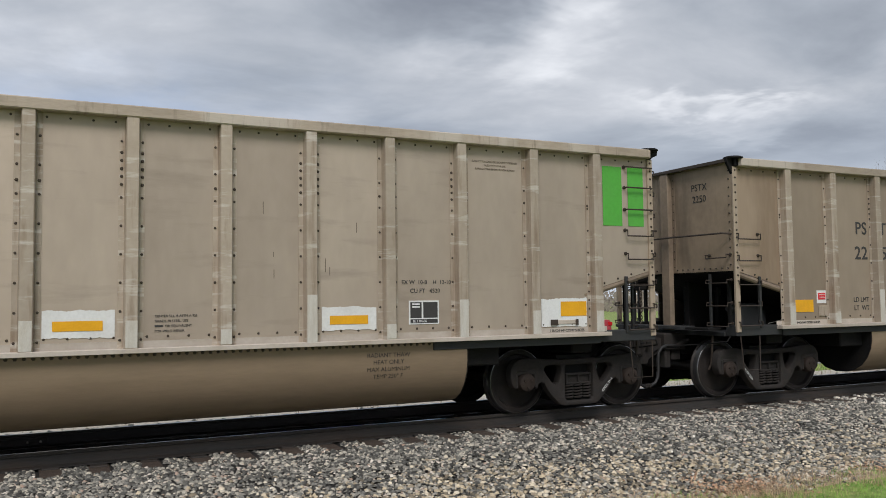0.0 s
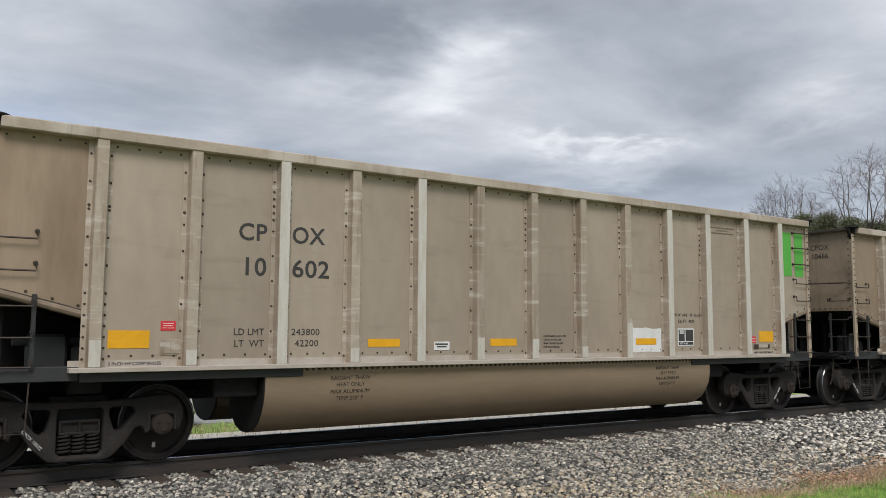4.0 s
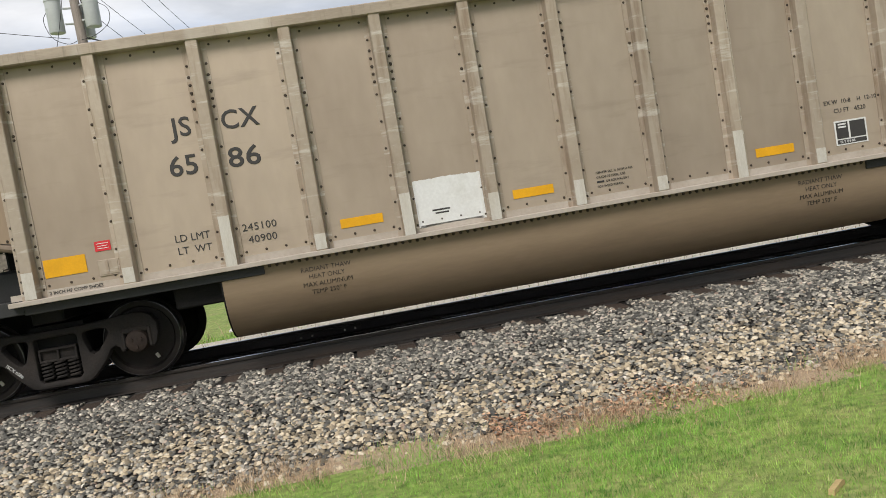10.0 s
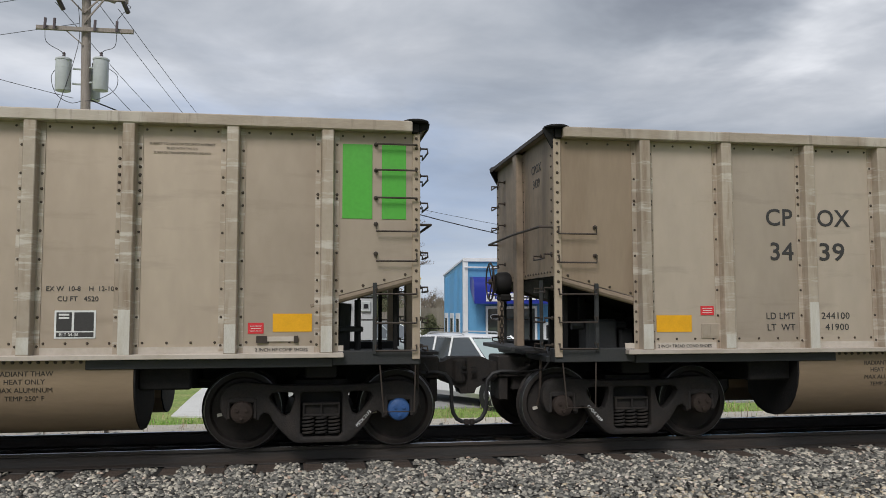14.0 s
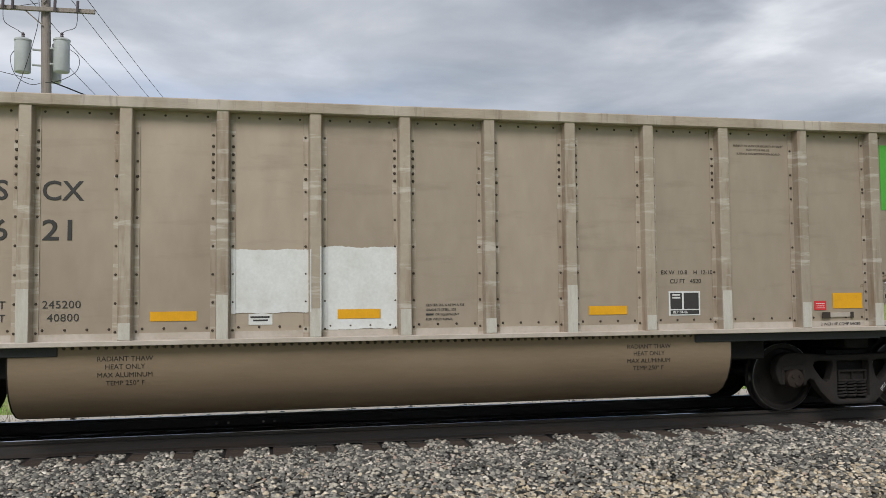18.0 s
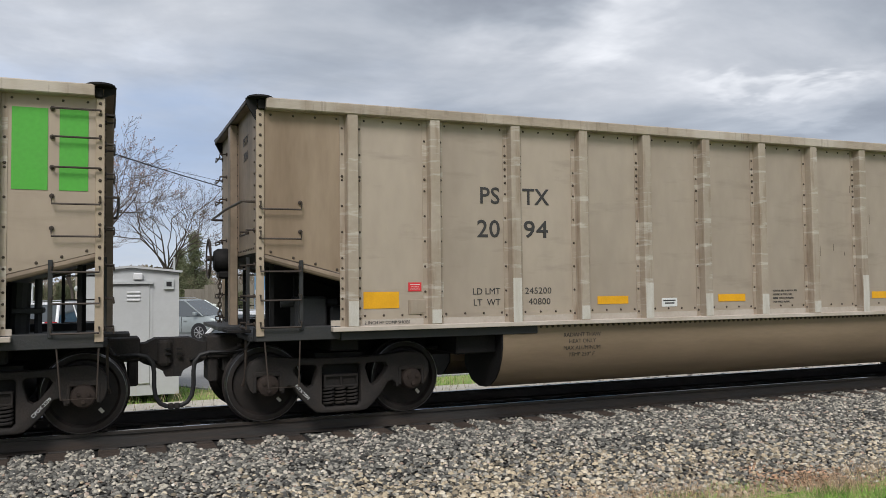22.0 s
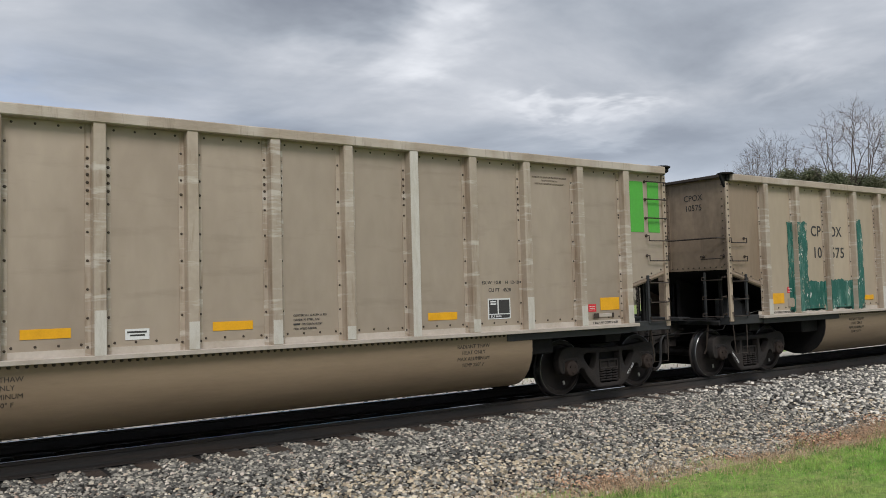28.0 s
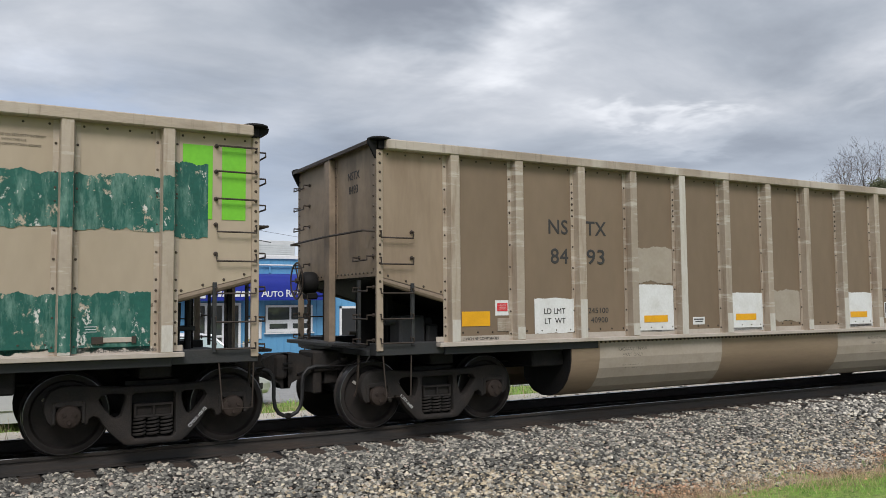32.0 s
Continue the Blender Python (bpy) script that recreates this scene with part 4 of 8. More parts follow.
            part("corner_cap", knee, M_STEEL, car, "black corner cap with a round top plate")
        er = Shape()
        for y in (-1.40, 1.40, -0.135, 0.135):
            for k in range(12):
                er.lathe([(0.017, 0.0), (0.010, e * 0.014)], (e * ENDU, y, 2.12 + 0.135 * k), 0, 6)
        for k in range(22):
            er.lathe([(0.017, 0.0), (0.010, e * 0.014)], (e * ENDU, -1.34 + 0.1276 * k, 2.07), 0, 6)
        part("end_rivets", er, M_RIVET, car, "rivet heads on the end wall")["kind"] = "stuff"
        part("end_post", Shape().box(*sorted((e * ENDU, e * (ENDU + 0.10))), -0.10, 0.10, 1.06, 3.73, 0.012).box(*sorted((e * ENDU, e * (ENDU + 0.008))), -0.17, 0.17, 2.03, 3.72), M_ENDPOST, car, "dark brown middle end post")
        part("end_platform", Shape().box(*sorted((e * 6.0, e * (ENDU + 0.04))), -1.25, 1.25, 0.99, 1.06, 0.008), M_FRAME, car, "dark steel end platform")
        part("handrail", Shape().tube([(e * (ENDU - 0.02), -1.43, 2.60), (e * (ENDU + 0.14), -1.38, 2.61), (e * (ENDU + 0.16), -0.1, 2.62), (e * (ENDU + 0.16), 1.36, 2.60), (e * ENDU, 1.42, 2.60)], 0.016, 6), M_RUNG, car, "long end handrail")
        if e < 0:
            for y in (-0.38, 0.38):
                part("strut", Shape().box(-6.63, -6.55, y - 0.04, y + 0.04, 1.05, 1.78, 0.004), M_STEEL, car)
        # draft gear and coupler
        s = Shape().box(*sorted((e * 7.25, e * 7.70)), -0.30, 0.30, 0.74, 1.02, 0.02)
        s.box(*sorted((e * 7.56, e * 7.68)), -0.27, 0.27, 0.44, 0.75, 0.02).box(*sorted((e * 7.30, e * 7.50)), -0.22, 0.22, 0.56, 0.75, 0.02)
        part("striker", s, M_TRUCK, car, "black cast striker and coupler carrier")
        s = Shape().prism([(e * 7.66, 0.76), (e * 7.66, 0.93), (e * 7.78, 0.95), (e * 7.88, 1.0), (e * 8.089, 1.0), (e * 8.089, 0.53), (e * 8.0, 0.53), (e * 7.975, 0.60), (e * 7.88, 0.65), (e * 7.74, 0.70)], 1, -0.20, 0.16)
        s.prism([(e * 7.80, -0.21), (e * 7.80, 0.24), (e * 7.93, 0.27), (e * 8.06, 0.20), (e * 8.088, 0.06), (e * 8.088, -0.06), (e * 8.02, -0.19)], 2, 0.70, 0.965)
        cp = part("coupler", s, M_TRUCK, car, "grimy cast knuckle coupler")
        kn = Shape().lathe([(0.02, 0.985), (0.085, 0.98), (0.10, 0.95), (0.10, 0.70), (0.085, 0.67), (0.02, 0.665)], (e * 7.985, -0.17 * e, 0), 2, 14).box(*sorted((e * 7.99, e * 8.13)), *sorted((-0.15 * e, -0.02 * e)), 0.71, 0.955, 0.02)
        part("knuckle", kn, M_TRUCK, cp, "cast steel knuckle", smooth=False)
        part("slot", Shape().box(*sorted((e * 7.99, e * 8.06)), -0.285, -0.262, 0.86, 0.885).box(*sorted((e * 7.99, e * 8.06)), -0.285, -0.262, 0.80, 0.825), M_STEEL, cp)
        y = -0.30
        hose = [(e * 7.40, y, 0.80), (e * 7.66, y, 0.82), (e * 7.78, y, 0.79), (e * 7.845, y, 0.71), (e * 7.86, y, 0.60), (e * 7.86, y, 0.42), (e * 7.88, y, 0.30), (e * 7.93, y, 0.22), (e * 8.0, y, 0.185), (e * 8.07, y, 0.18)]
        h = part("air_hose", Shape().tube(hose, 0.027, 8), M_HOSE, car, "black rubber air hose", smooth=True)
        part("glad_hand", Shape().box(*sorted((e * 8.02, e * 8.09)), y - 0.035, y + 0.035, 0.145, 0.215, 0.012), M_TRUCK, h, "cast hose coupling")
        part("angle_cock", Shape().tube([(e * 7.20, y, 0.90), (e * 7.38, y, 0.84), (e * 7.46, y, 0.80)], 0.04, 8).box(*sorted((e * 7.30, e * 7.34)), y - 0.12, y + 0.02, 0.89, 0.92), M_TRUCK, car, "cast angle cock")
        part("uncoupling_lever", Shape().tube([(e * 7.35, -1.40, 1.0), (e * 7.40, -1.38, 0.92), (e * 7.45, -0.9, 0.86), (e * 7.7, -0.25, 0.80), (e * 7.9, -0.22, 0.72)], 0.011, 6), M_STEEL, car)
        part("end_step", Shape().box(*sorted((e * ENDU, e * (ENDU + 0.27))), -1.15, -0.62, 1.09, 1.125, 0.005), M_STEEL, car, "dark end footboard")
        part("pipe", Shape().tube([(e * 7.33, -1.0, 1.0), (e * 7.33, -0.95, 0.55), (e * 7.36, -0.92, 0.45)], 0.018, 6), M_RUNG, car)
    # brake gear on the lettered end
    wheel = Shape().lathe([(0.27, -0.012), (0.285, 0.0), (0.27, 0.012), (0.25, 0.006), (0.25, -0.006)], (0, 0, 0), 0, 24, True)
    for k in range(5):
        a = 6.283185 * k / 5
        wheel.tube([(0.03, 0, 0), (0.0, 0.26 * math.cos(a), 0.26 * math.sin(a))], 0.011, 5)
    wheel.lathe([(0.04, -0.02), (0.04, 0.06)], (0, 0, 0), 0, 10)
    part("brake_wheel", wheel, M_RUNG, car, "dark spoked hand-brake wheel", at=pose(-ENDU - 0.27, 0.78, 2.02))
    part("brake_gearbox", Shape().lathe([(0.05, -0.22), (0.13, -0.21), (0.165, -0.16), (0.17, -0.04), (0.15, 0.0)], (-ENDU, 0.72, 1.99), 0, 18).box(-ENDU - 0.16, -ENDU, 0.60, 0.84, 1.74, 1.84, 0.02), M_STEEL, car, "black hand-brake housing", smooth=True)
    chain = Shape()
    for k in range(11):
        z, a, b = 1.76 - 0.062 * k, 0.022 * (k % 2 == 0), 0.022 * (k % 2)
        x, y = -ENDU - 0.14, 0.62
        chain.tube([(x, y, z + 0.045), (x + a, y + b, z + 0.022), (x + a, y + b, z - 0.022), (x, y, z - 0.045), (x - a, y - b, z - 0.022), (x - a, y - b, z + 0.022), (x, y, z + 0.045)], 0.009, 4)
    part("brake_chain", chain, M_RUNG, car, "hanging brake chain")
    part("brake_step", Shape().box(-ENDU - 0.30, -ENDU + 0.02, -0.55, 1.15, 1.09, 1.14, 0.006), M_FRAME, car, "dark brake step")
    part("brake_valve", Shape().box(-6.75, -6.35, -1.05, -0.72, 1.06, 1.50, 0.03).box(-6.30, -6.12, -1.0, -0.76, 1.10, 1.38, 0.03).tube([(-6.9, -0.9, 1.42), (-6.2, -0.9, 1.42)], 0.05, 8), M_FRAME, car, "dark cast brake valve")
    part("air_reservoir", Shape().tube([(-6.0, -0.45, 1.30), (-4.9, -0.45, 1.30)], 0.22, 14), M_STEEL, car, "black air tank", smooth=True)
    part("reservoir", Shape().tube([(6.25, -0.3, 1.28), (6.25, 0.6, 1.28)], 0.14, 12), M_STEEL, car, smooth=True)
    part("brake_cylinder", Shape().tube([(6.42, -0.75, 1.10), (6.44, -0.75, 1.70)], 0.11, 12).box(6.36, 6.68, -0.95, -0.60, 1.36, 1.42, 0.01).tube([(6.62, -0.8, 1.06), (6.62, -0.8, 1.74)], 0.04, 8), M_FRAME, car, "dusty dark cylinder under the slope sheet")
    for e in (-1, 1):
        for y in (-1.1, 0.95):
            part("slope_prop", Shape().box(*sorted((e * 7.02, e * 7.07)), y - 0.03, y + 0.03, 1.05, 1.97, 0.004), M_STEEL, car)
    part("release_rod", Shape().tube([(-6.1, -1.0, 1.16), (-5.75, -1.33, 1.30)], 0.008, 5), M_SCUFF_GLINT, car, "pale release rod")
    for e, a in ((-1, 6.92), (1, 6.34)):
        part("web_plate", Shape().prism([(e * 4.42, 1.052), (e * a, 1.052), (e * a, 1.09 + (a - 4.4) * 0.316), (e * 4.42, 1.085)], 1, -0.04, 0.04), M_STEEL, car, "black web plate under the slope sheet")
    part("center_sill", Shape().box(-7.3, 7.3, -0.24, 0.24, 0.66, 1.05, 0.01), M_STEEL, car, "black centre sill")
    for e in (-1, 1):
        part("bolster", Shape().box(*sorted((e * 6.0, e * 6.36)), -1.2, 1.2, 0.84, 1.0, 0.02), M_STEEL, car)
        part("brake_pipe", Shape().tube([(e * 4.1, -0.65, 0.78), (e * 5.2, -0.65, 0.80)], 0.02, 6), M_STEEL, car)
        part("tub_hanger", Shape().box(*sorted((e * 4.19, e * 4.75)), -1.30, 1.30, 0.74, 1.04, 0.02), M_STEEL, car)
    # small flap and latch on the lettered side sheet, tail-lamp bracket by the last post
    part("route_card_board", Shape().box(-5.45, -5.22, -SIDE - 0.012, -SIDE, 1.27, 1.45, 0.004).box(-5.43, -5.34, -SIDE - 0.018, -SIDE - 0.012, 1.29, 1.43).box(-5.33, -5.24, -SIDE - 0.018, -SIDE - 0.012, 1.29, 1.43), M_POST, car)
    bar = part("slide_bar", Shape().box(5.50, 5.90, -SIDE - 0.020, -SIDE, 1.27, 1.325, 0.004), M_SILL, car, "pale slide bar")
    part("card_clip", Shape().box(5.46, 5.58, -SIDE - 0.03, -SIDE - 0.0205, 1.255, 1.335, 0.004), M_RUNG, bar, "dark card holder clip")
    part("card_clip", Shape().box(5.87, 5.92, -SIDE - 0.03, -SIDE - 0.0205, 1.255, 1.335, 0.004), M_RUNG, bar, "dark card holder clip")
    # bogies
    frame_me = mesh_of("side_frame", side_frame(), M_TRUCK, True)
    bol = Shape().box(-0.21, 0.21, -0.02, 0.05, 0.395, 0.53, 0.012)
    bol.box(-0.215, 0.215, -0.06, 0.05, 0.515, 0.545, 0.008).box(-0.215, 0.215, -0.06, 0.05, 0.385, 0.415, 0.008)
    for a in (-0.215, -0.012, 0.19):
        bol.box(a, a + 0.025, -0.058, 0.05, 0.40, 0.53, 0.006)
    bol_me = mesh_of("bolster_end", bol, M_TRUCK)
    spr_me = mesh_of("spring", Shape().tube(coil(0, 0, 0.175, 0.385, 0.062, 5), 0.0145, 5), M_TRUCK, True)
    cap = Shape().lathe([(0.135, 0.02), (0.135, -0.06), (0.12, -0.10), (0.09, -0.115), (0.02, -0.12)], (0, 0, 0), 1, 16)
    for k in range(3):
        a = 2.094 * k + 0.5
        cap.lathe([(0.022, -0.11), (0.022, -0.135)], (0.06 * math.cos(a), 0, 0.06 * math.sin(a)), 1, 6)
    adapter = Shape().box(-0.15, 0.15, -0.09, 0.06, 0.10, 0.17, 0.015).box(-0.17, -0.13, -0.09, 0.06, -0.08, 0.15, 0.01).box(0.13, 0.17, -0.09, 0.06, -0.08, 0.15, 0.01)
    cap_me, ad_me = mesh_of("bearing_cap", cap, M_BEARING, True), mesh_of("adapter", adapter, M_TRUCK)
    ws = Shape().tube([(0, -1.10, 0), (0, 1.10, 0)], 0.085, 12)
    treads = {}
    for sy in (-1, 1):
        pr = [(0.12, 0.86), (0.16, 0.83), (0.36, 0.805), (0.385, 0.853), (0.430, 0.854), (0.446, 0.845), (0.454, 0.826), (0.461, 0.765), (0.487, 0.742), (0.485, 0.722), (0.39, 0.72), (0.36, 0.75), (0.16, 0.77), (0.12, 0.72)]
        ws.lathe([(r, sy * a) for r, a in pr], (0, 0, 0), 1, 40)
        tread = treads[sy] = Shape()
        tread.lathe([(0.440, sy * 0.8585), (0.445, sy * 0.8575), (0.4505, sy * 0.851), (0.4555, sy * 0.840), (0.4580, sy * 0.828), (0.4635, sy * 0.768), (0.46, sy * 0.767)], (0, 0, 0), 1, 40, True)
    ws_me = mesh_of("wheelset", ws, M_WHEEL, True)
    mark_me = mesh_of("chalk_mark", Shape().box(0.245, 0.305, -0.833, -0.812, -0.018, 0.018), M_SCUFF_GLINT)
    tr_me = [mesh_of("tread", treads[sy], M_TREAD, True) for sy in (-1, 1)]
    for e in (-1, 1):
        tu = e * 6.19
        for sy in (-1, 1):
            fr = part("side_frame", frame_me, M_TRUCK, car, "grimy cast bogie side frame", at=pose(tu, sy * 1.02, 0, 0, 0, 0 if sy < 0 else 180))
            part("bolster_end", bol_me, M_TRUCK, fr)
            for k in (-0.150, 0, 0.150):
                part("spring", spr_me, M_TRUCK, fr, at=pose(k, -0.01, 0))
            for du in (-0.9, 0.9):
                part("bearing_cap", cap_me, M_BEARING, fr, at=pose(du, -0.02, 0.457))
                part("adapter", ad_me, M_TRUCK, fr, at=pose(du, 0.0, 0.457))
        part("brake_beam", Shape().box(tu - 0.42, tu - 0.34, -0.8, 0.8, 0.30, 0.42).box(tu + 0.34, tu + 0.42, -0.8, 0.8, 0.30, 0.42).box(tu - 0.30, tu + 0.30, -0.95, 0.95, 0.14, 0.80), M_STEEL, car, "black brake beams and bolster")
        for du in (-0.9, 0.9):
            w = part("wheelset", ws_me, M_WHEEL, car, "dark steel wheels on an axle", at=pose(tu + du, 0, 0.4572))
            for me in tr_me:
                part("tread", me, M_TREAD, w, "shiny running tread")
            part("chalk_mark", mark_me, M_SCUFF_GLINT, w, "small pale mark on the wheel plate")
    return car


def sheet(name, mat, car, u0, u1, z0, z1, y=SIDE, label=""):
    """A thin sheet of paint or film on the near side."""
    return part(name, Shape().box(u0, u1, -y - 0.0065, -y - 0.0015, z0, z1), mat, car, label)


def common_marks(car):
    P = POSTS
    y = -SIDE - 0.004
    sheet("green_paint_square", M_GREEN, car, P[12] + 0.17, P[12] + 0.51, 2.66, 3.52, SIDE, "bright green painted square")
    sheet("green_paint_square", M_GREEN, car, P[12] + 0.62, P[12] + 0.90, 2.66, 3.52, SIDE, "bright green painted square")
    sheet("reflector", M_YELLOW, car, P[0] + 0.15, P[0] + 0.60, 1.35, 1.55, SIDE, "amber reflective sheet")
    sheet("reflector", M_YELLOW, car, P[12] - 0.59, P[12] - 0.16, 1.38, 1.58, SIDE, "amber reflective sheet")
    for i in (3, 5, 8):
        sheet("reflector", M_YELLOW, car, P[i] + 0.25, P[i] + 0.74, 1.345, 1.45, SIDE, "amber reflective sheet")
    for u in (P[0] + 0.72, P[12] - 0.86):
        st = sheet("warning_sticker", M_RED, car, u, u + 0.17, 1.55 if u < 0 else 1.36, 1.66 if u < 0 else 1.48, SIDE, "small red sticker")
        z = 1.55 if u < 0 else 1.36
        part("print", Shape().box(u + 0.02, u + 0.15, -SIDE - 0.009, -SIDE - 0.0066, z + 0.080, z + 0.087).box(u + 0.03, u + 0.14, -SIDE - 0.009, -SIDE - 0.0066, z + 0.052, z + 0.058).box(u + 0.02, u + 0.15, -SIDE - 0.009, -SIDE - 0.0066, z + 0.026, z + 0.032), M_WHITE, st)
    plate = sheet("builder_label", M_WHITE, car, P[4] + 0.28, P[4] + 0.54, 1.29, 1.41, SIDE, "small white maker's label with dark print")
    part("print", Shape().box(P[4] + 0.30, P[4] + 0.51, -SIDE - 0.009, -SIDE - 0.0066, 1.365, 1.385).box(P[4] + 0.33, P[4] + 0.49, -SIDE - 0.009, -SIDE - 0.0066, 1.33, 1.348), M_INK, plate)
    u0 = P[9] + 0.28
    box = sheet("consolidated_stencil", M_WHITE, car, u0, u0 + 0.42, 1.32, 1.62, SIDE, "black stencil square with a white border")
    for a, b, c, d in ((0.02, 0.175, 1.40, 1.60), (0.20, 0.40, 1.40, 1.60), (0.02, 0.40, 1.335, 1.385)):
        part("stencil_field", Shape().box(u0 + a, u0 + b, -SIDE - 0.009, -SIDE - 0.0066, c, d), M_INK, box)
    part("stencil_print", Shape().box(u0 + 0.045, u0 + 0.15, -SIDE - 0.012, -SIDE - 0.0095, 1.565, 1.585).box(u0 + 0.045, u0 + 0.15, -SIDE - 0.012, -SIDE - 0.0095, 1.53, 1.55), M_WHITE, box)
    part("stencil_date", letters("BLT 04-06", 0.032, M_WHITE), M_WHITE, box, at=pose(u0 + 0.05, y - 0.007, 1.345))

    def word(t, size, u, z, align="LEFT", mat=M_INK, yy=y, spacing=1.0, rx=0):
        w = part("lettering", letters(t, size, mat, align, spacing), mat, car, at=pose(u, yy, z, rx))
        w["kind"] = "stuff"
        return w
    word("EX W  10-8    H  12-10", 0.050, P[9] + 0.53, 1.83, "CENTER")
    word("CU FT   4520", 0.052, P[9] + 0.51, 1.72, "CENTER")
    for k, t in enumerate(("SUBJECT TO LEASE OR SECURITY INTEREST", "FILED WITH THE U.S.", "SURFACE TRANSPORTATION BOARD")):
        word(t, 0.025, P[10] + 0.55, 3.45 - 0.05 * k, "CENTER", M_INK2)
    for u in (-3.0, 3.07):
        for k, t in enumerate(("RADIANT THAW", "HEAT ONLY", "MAX ALUMINUM", "TEMP 250\u00b0 F")):
            word(t, 0.052, u, (0.925, 0.84, 0.752, 0.664)[k], "CENTER", M_INK3, -SIDE - (0.0125, 0.0125, -0.0035, -0.0245)[k], 1.0, (0, 0, 11.3, 16)[k])
    for k, t in enumerate(("CENTER SILL IS ASTM A 935", "GRADE 70 STEEL. USE", "OR EQUIVALENT", "FOR WELD REPAIR.")):
        word(t, 0.026, P[6] + (0.36 if k == 2 else 0.25), 1.475 - 0.055 * k, "LEFT", M_INK)
    part("stencil_bar", Shape().box(P[6] + 0.25, P[6] + 0.34, -SIDE - 0.005, -SIDE - 0.0015, 1.367, 1.389), M_INK, car)
    word("LD LMT", 0.080, P[2] - 0.19, 1.50, "RIGHT")
    word("LT  WT", 0.080, P[2] - 0.19, 1.36, "RIGHT")


CARS = [  # owner, number, load limit, light weight
    ("CP", "OX", "33", "16", "244300", "41700"), ("PS", "TX", "22", "50", "245200", "40800"), ("CP", "OX", "10", "602", "243800", "42200"),
    ("CP", "OX", "10", "466", "243900", "42100"), ("JS", "CX", "65", "86", "245100", "40900"), ("PS", "TX", "21", "73", "245100", "40900"),
    ("CP", "OX", "34", "39", "244100", "41900"), ("JS", "CX", "66", "21", "245200", "40800"), ("CP", "OX", "33", "70", "244300", "41700"),
    ("PS", "TX", "20", "94", "245200", "40800"), ("WS", "CX", "86", "63", "245000", "41000"), ("PS", "TX", "22", "25", "245200", "40800"),
    ("CP", "OX", "10", "575", "243900", "42100"), ("NS", "TX", "84", "93", "245100", "40900"), ("NS", "TX", "84", "11", "245100", "40900")]


def own_marks(car, k):
    P = POSTS
    y = -SIDE - 0.004
    a, b, n1, n2, ld, lt = CARS[k]
    du, dz = (0.02, 0.03) if k == 12 else (0.0, 0.0)
    for t, size, u, z, al, wide in ((a, 0.205, P[2] - 0.185 + du, 2.66 + dz, "RIGHT", 1.0), (b, 0.205, P[2] + 0.145 + du / 3, 2.66 + dz, "LEFT", 0.98), (n1, 0.215, P[2] - 0.185 + du, 2.23 + dz / 2, "RIGHT", 1.04), (n2, 0.215, P[2] + 0.15 + du / 3, 2.23 + dz / 2, "LEFT", 1.17 if len(n2) < 3 else 1.10),
                                    (ld, 0.080, P[2] + 0.165, 1.50, "LEFT", 1.08), (lt, 0.080, P[2] + 0.215, 1.36, "LEFT", 1.08)):
        if size < 0.15:
            part("lettering", letters(t, size, M_INK, al, 1.05), M_INK, car, at=pose(u, y, z) @ Matrix.Diagonal((wide, 1, 1, 1)))["kind"] = "stuff"
            continue
        ends = [max(v.co.x for v in letters(t[:i + 1], size, M_INK, "LEFT", 1.05).vertices) for i in range(len(t))]
        for i, ch in enumerate(t):
            me = letters(ch, size, M_INK, "LEFT", 1.05)
            x = ends[i] - max(v.co.x for v in me.vertices) - (ends[-1] if al == "RIGHT" else 0.0)
            part("numeral" if ch.isdigit() else "letter", me, M_INK, car, at=pose(u + x * wide, y, z) @ Matrix.Diagonal((wide, 1, 1, 1)))
    for u in (P[0] + 0.16, P[12] - 0.78):
        part("lettering", letters("2 INCH TREAD COND SHOES" if k in (3, 6, 12) else "2 INCH HF COMP SHOES", 0.036, M_INK, "LEFT"), M_INK, car, at=pose(u, y - 0.007, ZB - 0.002))["kind"] = "stuff"
    # owner and number again on the lettered end and, in white, on the bogies
    for t, z in ((a + b, 3.36), (n1 + n2, 3.17)):
        part("end_lettering", letters(t, 0.11, M_INK, "CENTER"), M_INK, car, at=pose(-ENDU - 0.004, -0.75, z, 0, 0, -90))["kind"] = "stuff"
    tag = letters(a + b + " " + n1 + n2, 0.036, M_WHITE, "CENTER")
    for u, ang in ((-6.19 - 0.50, -47), (6.19 + 0.50, 47)):
        part("bogie_lettering", tag, M_WHITE, car, "white stencil on the side frame", at=pose(u, -1.099, 0.345, 0, -ang, 0))["kind"] = "stuff"


train = [build_car()]
common_marks(train[0])
for k in range(1, len(CARS)):
    train.append(copy_thing(train[0], pose(0, 0, 0)))
for k, c in enumerate(train):
    own_marks(c, k)


def rolled(t):
    """How far along x the first car's middle is at t seconds."""
    return 0.784 - 6.2781 * t + 0.000082 * t ** 3 - 0.0000011 * t ** 4

# ---- what sets single cars apart ----
def skin(u):
    """How far out the side stands at u: sheet, flange or post face."""
    d = min(abs(u - p) for p in POSTS)
    return SIDE + (0.1225 if d < 0.062 else 0.0125 if d < 0.137 else 0.0045)


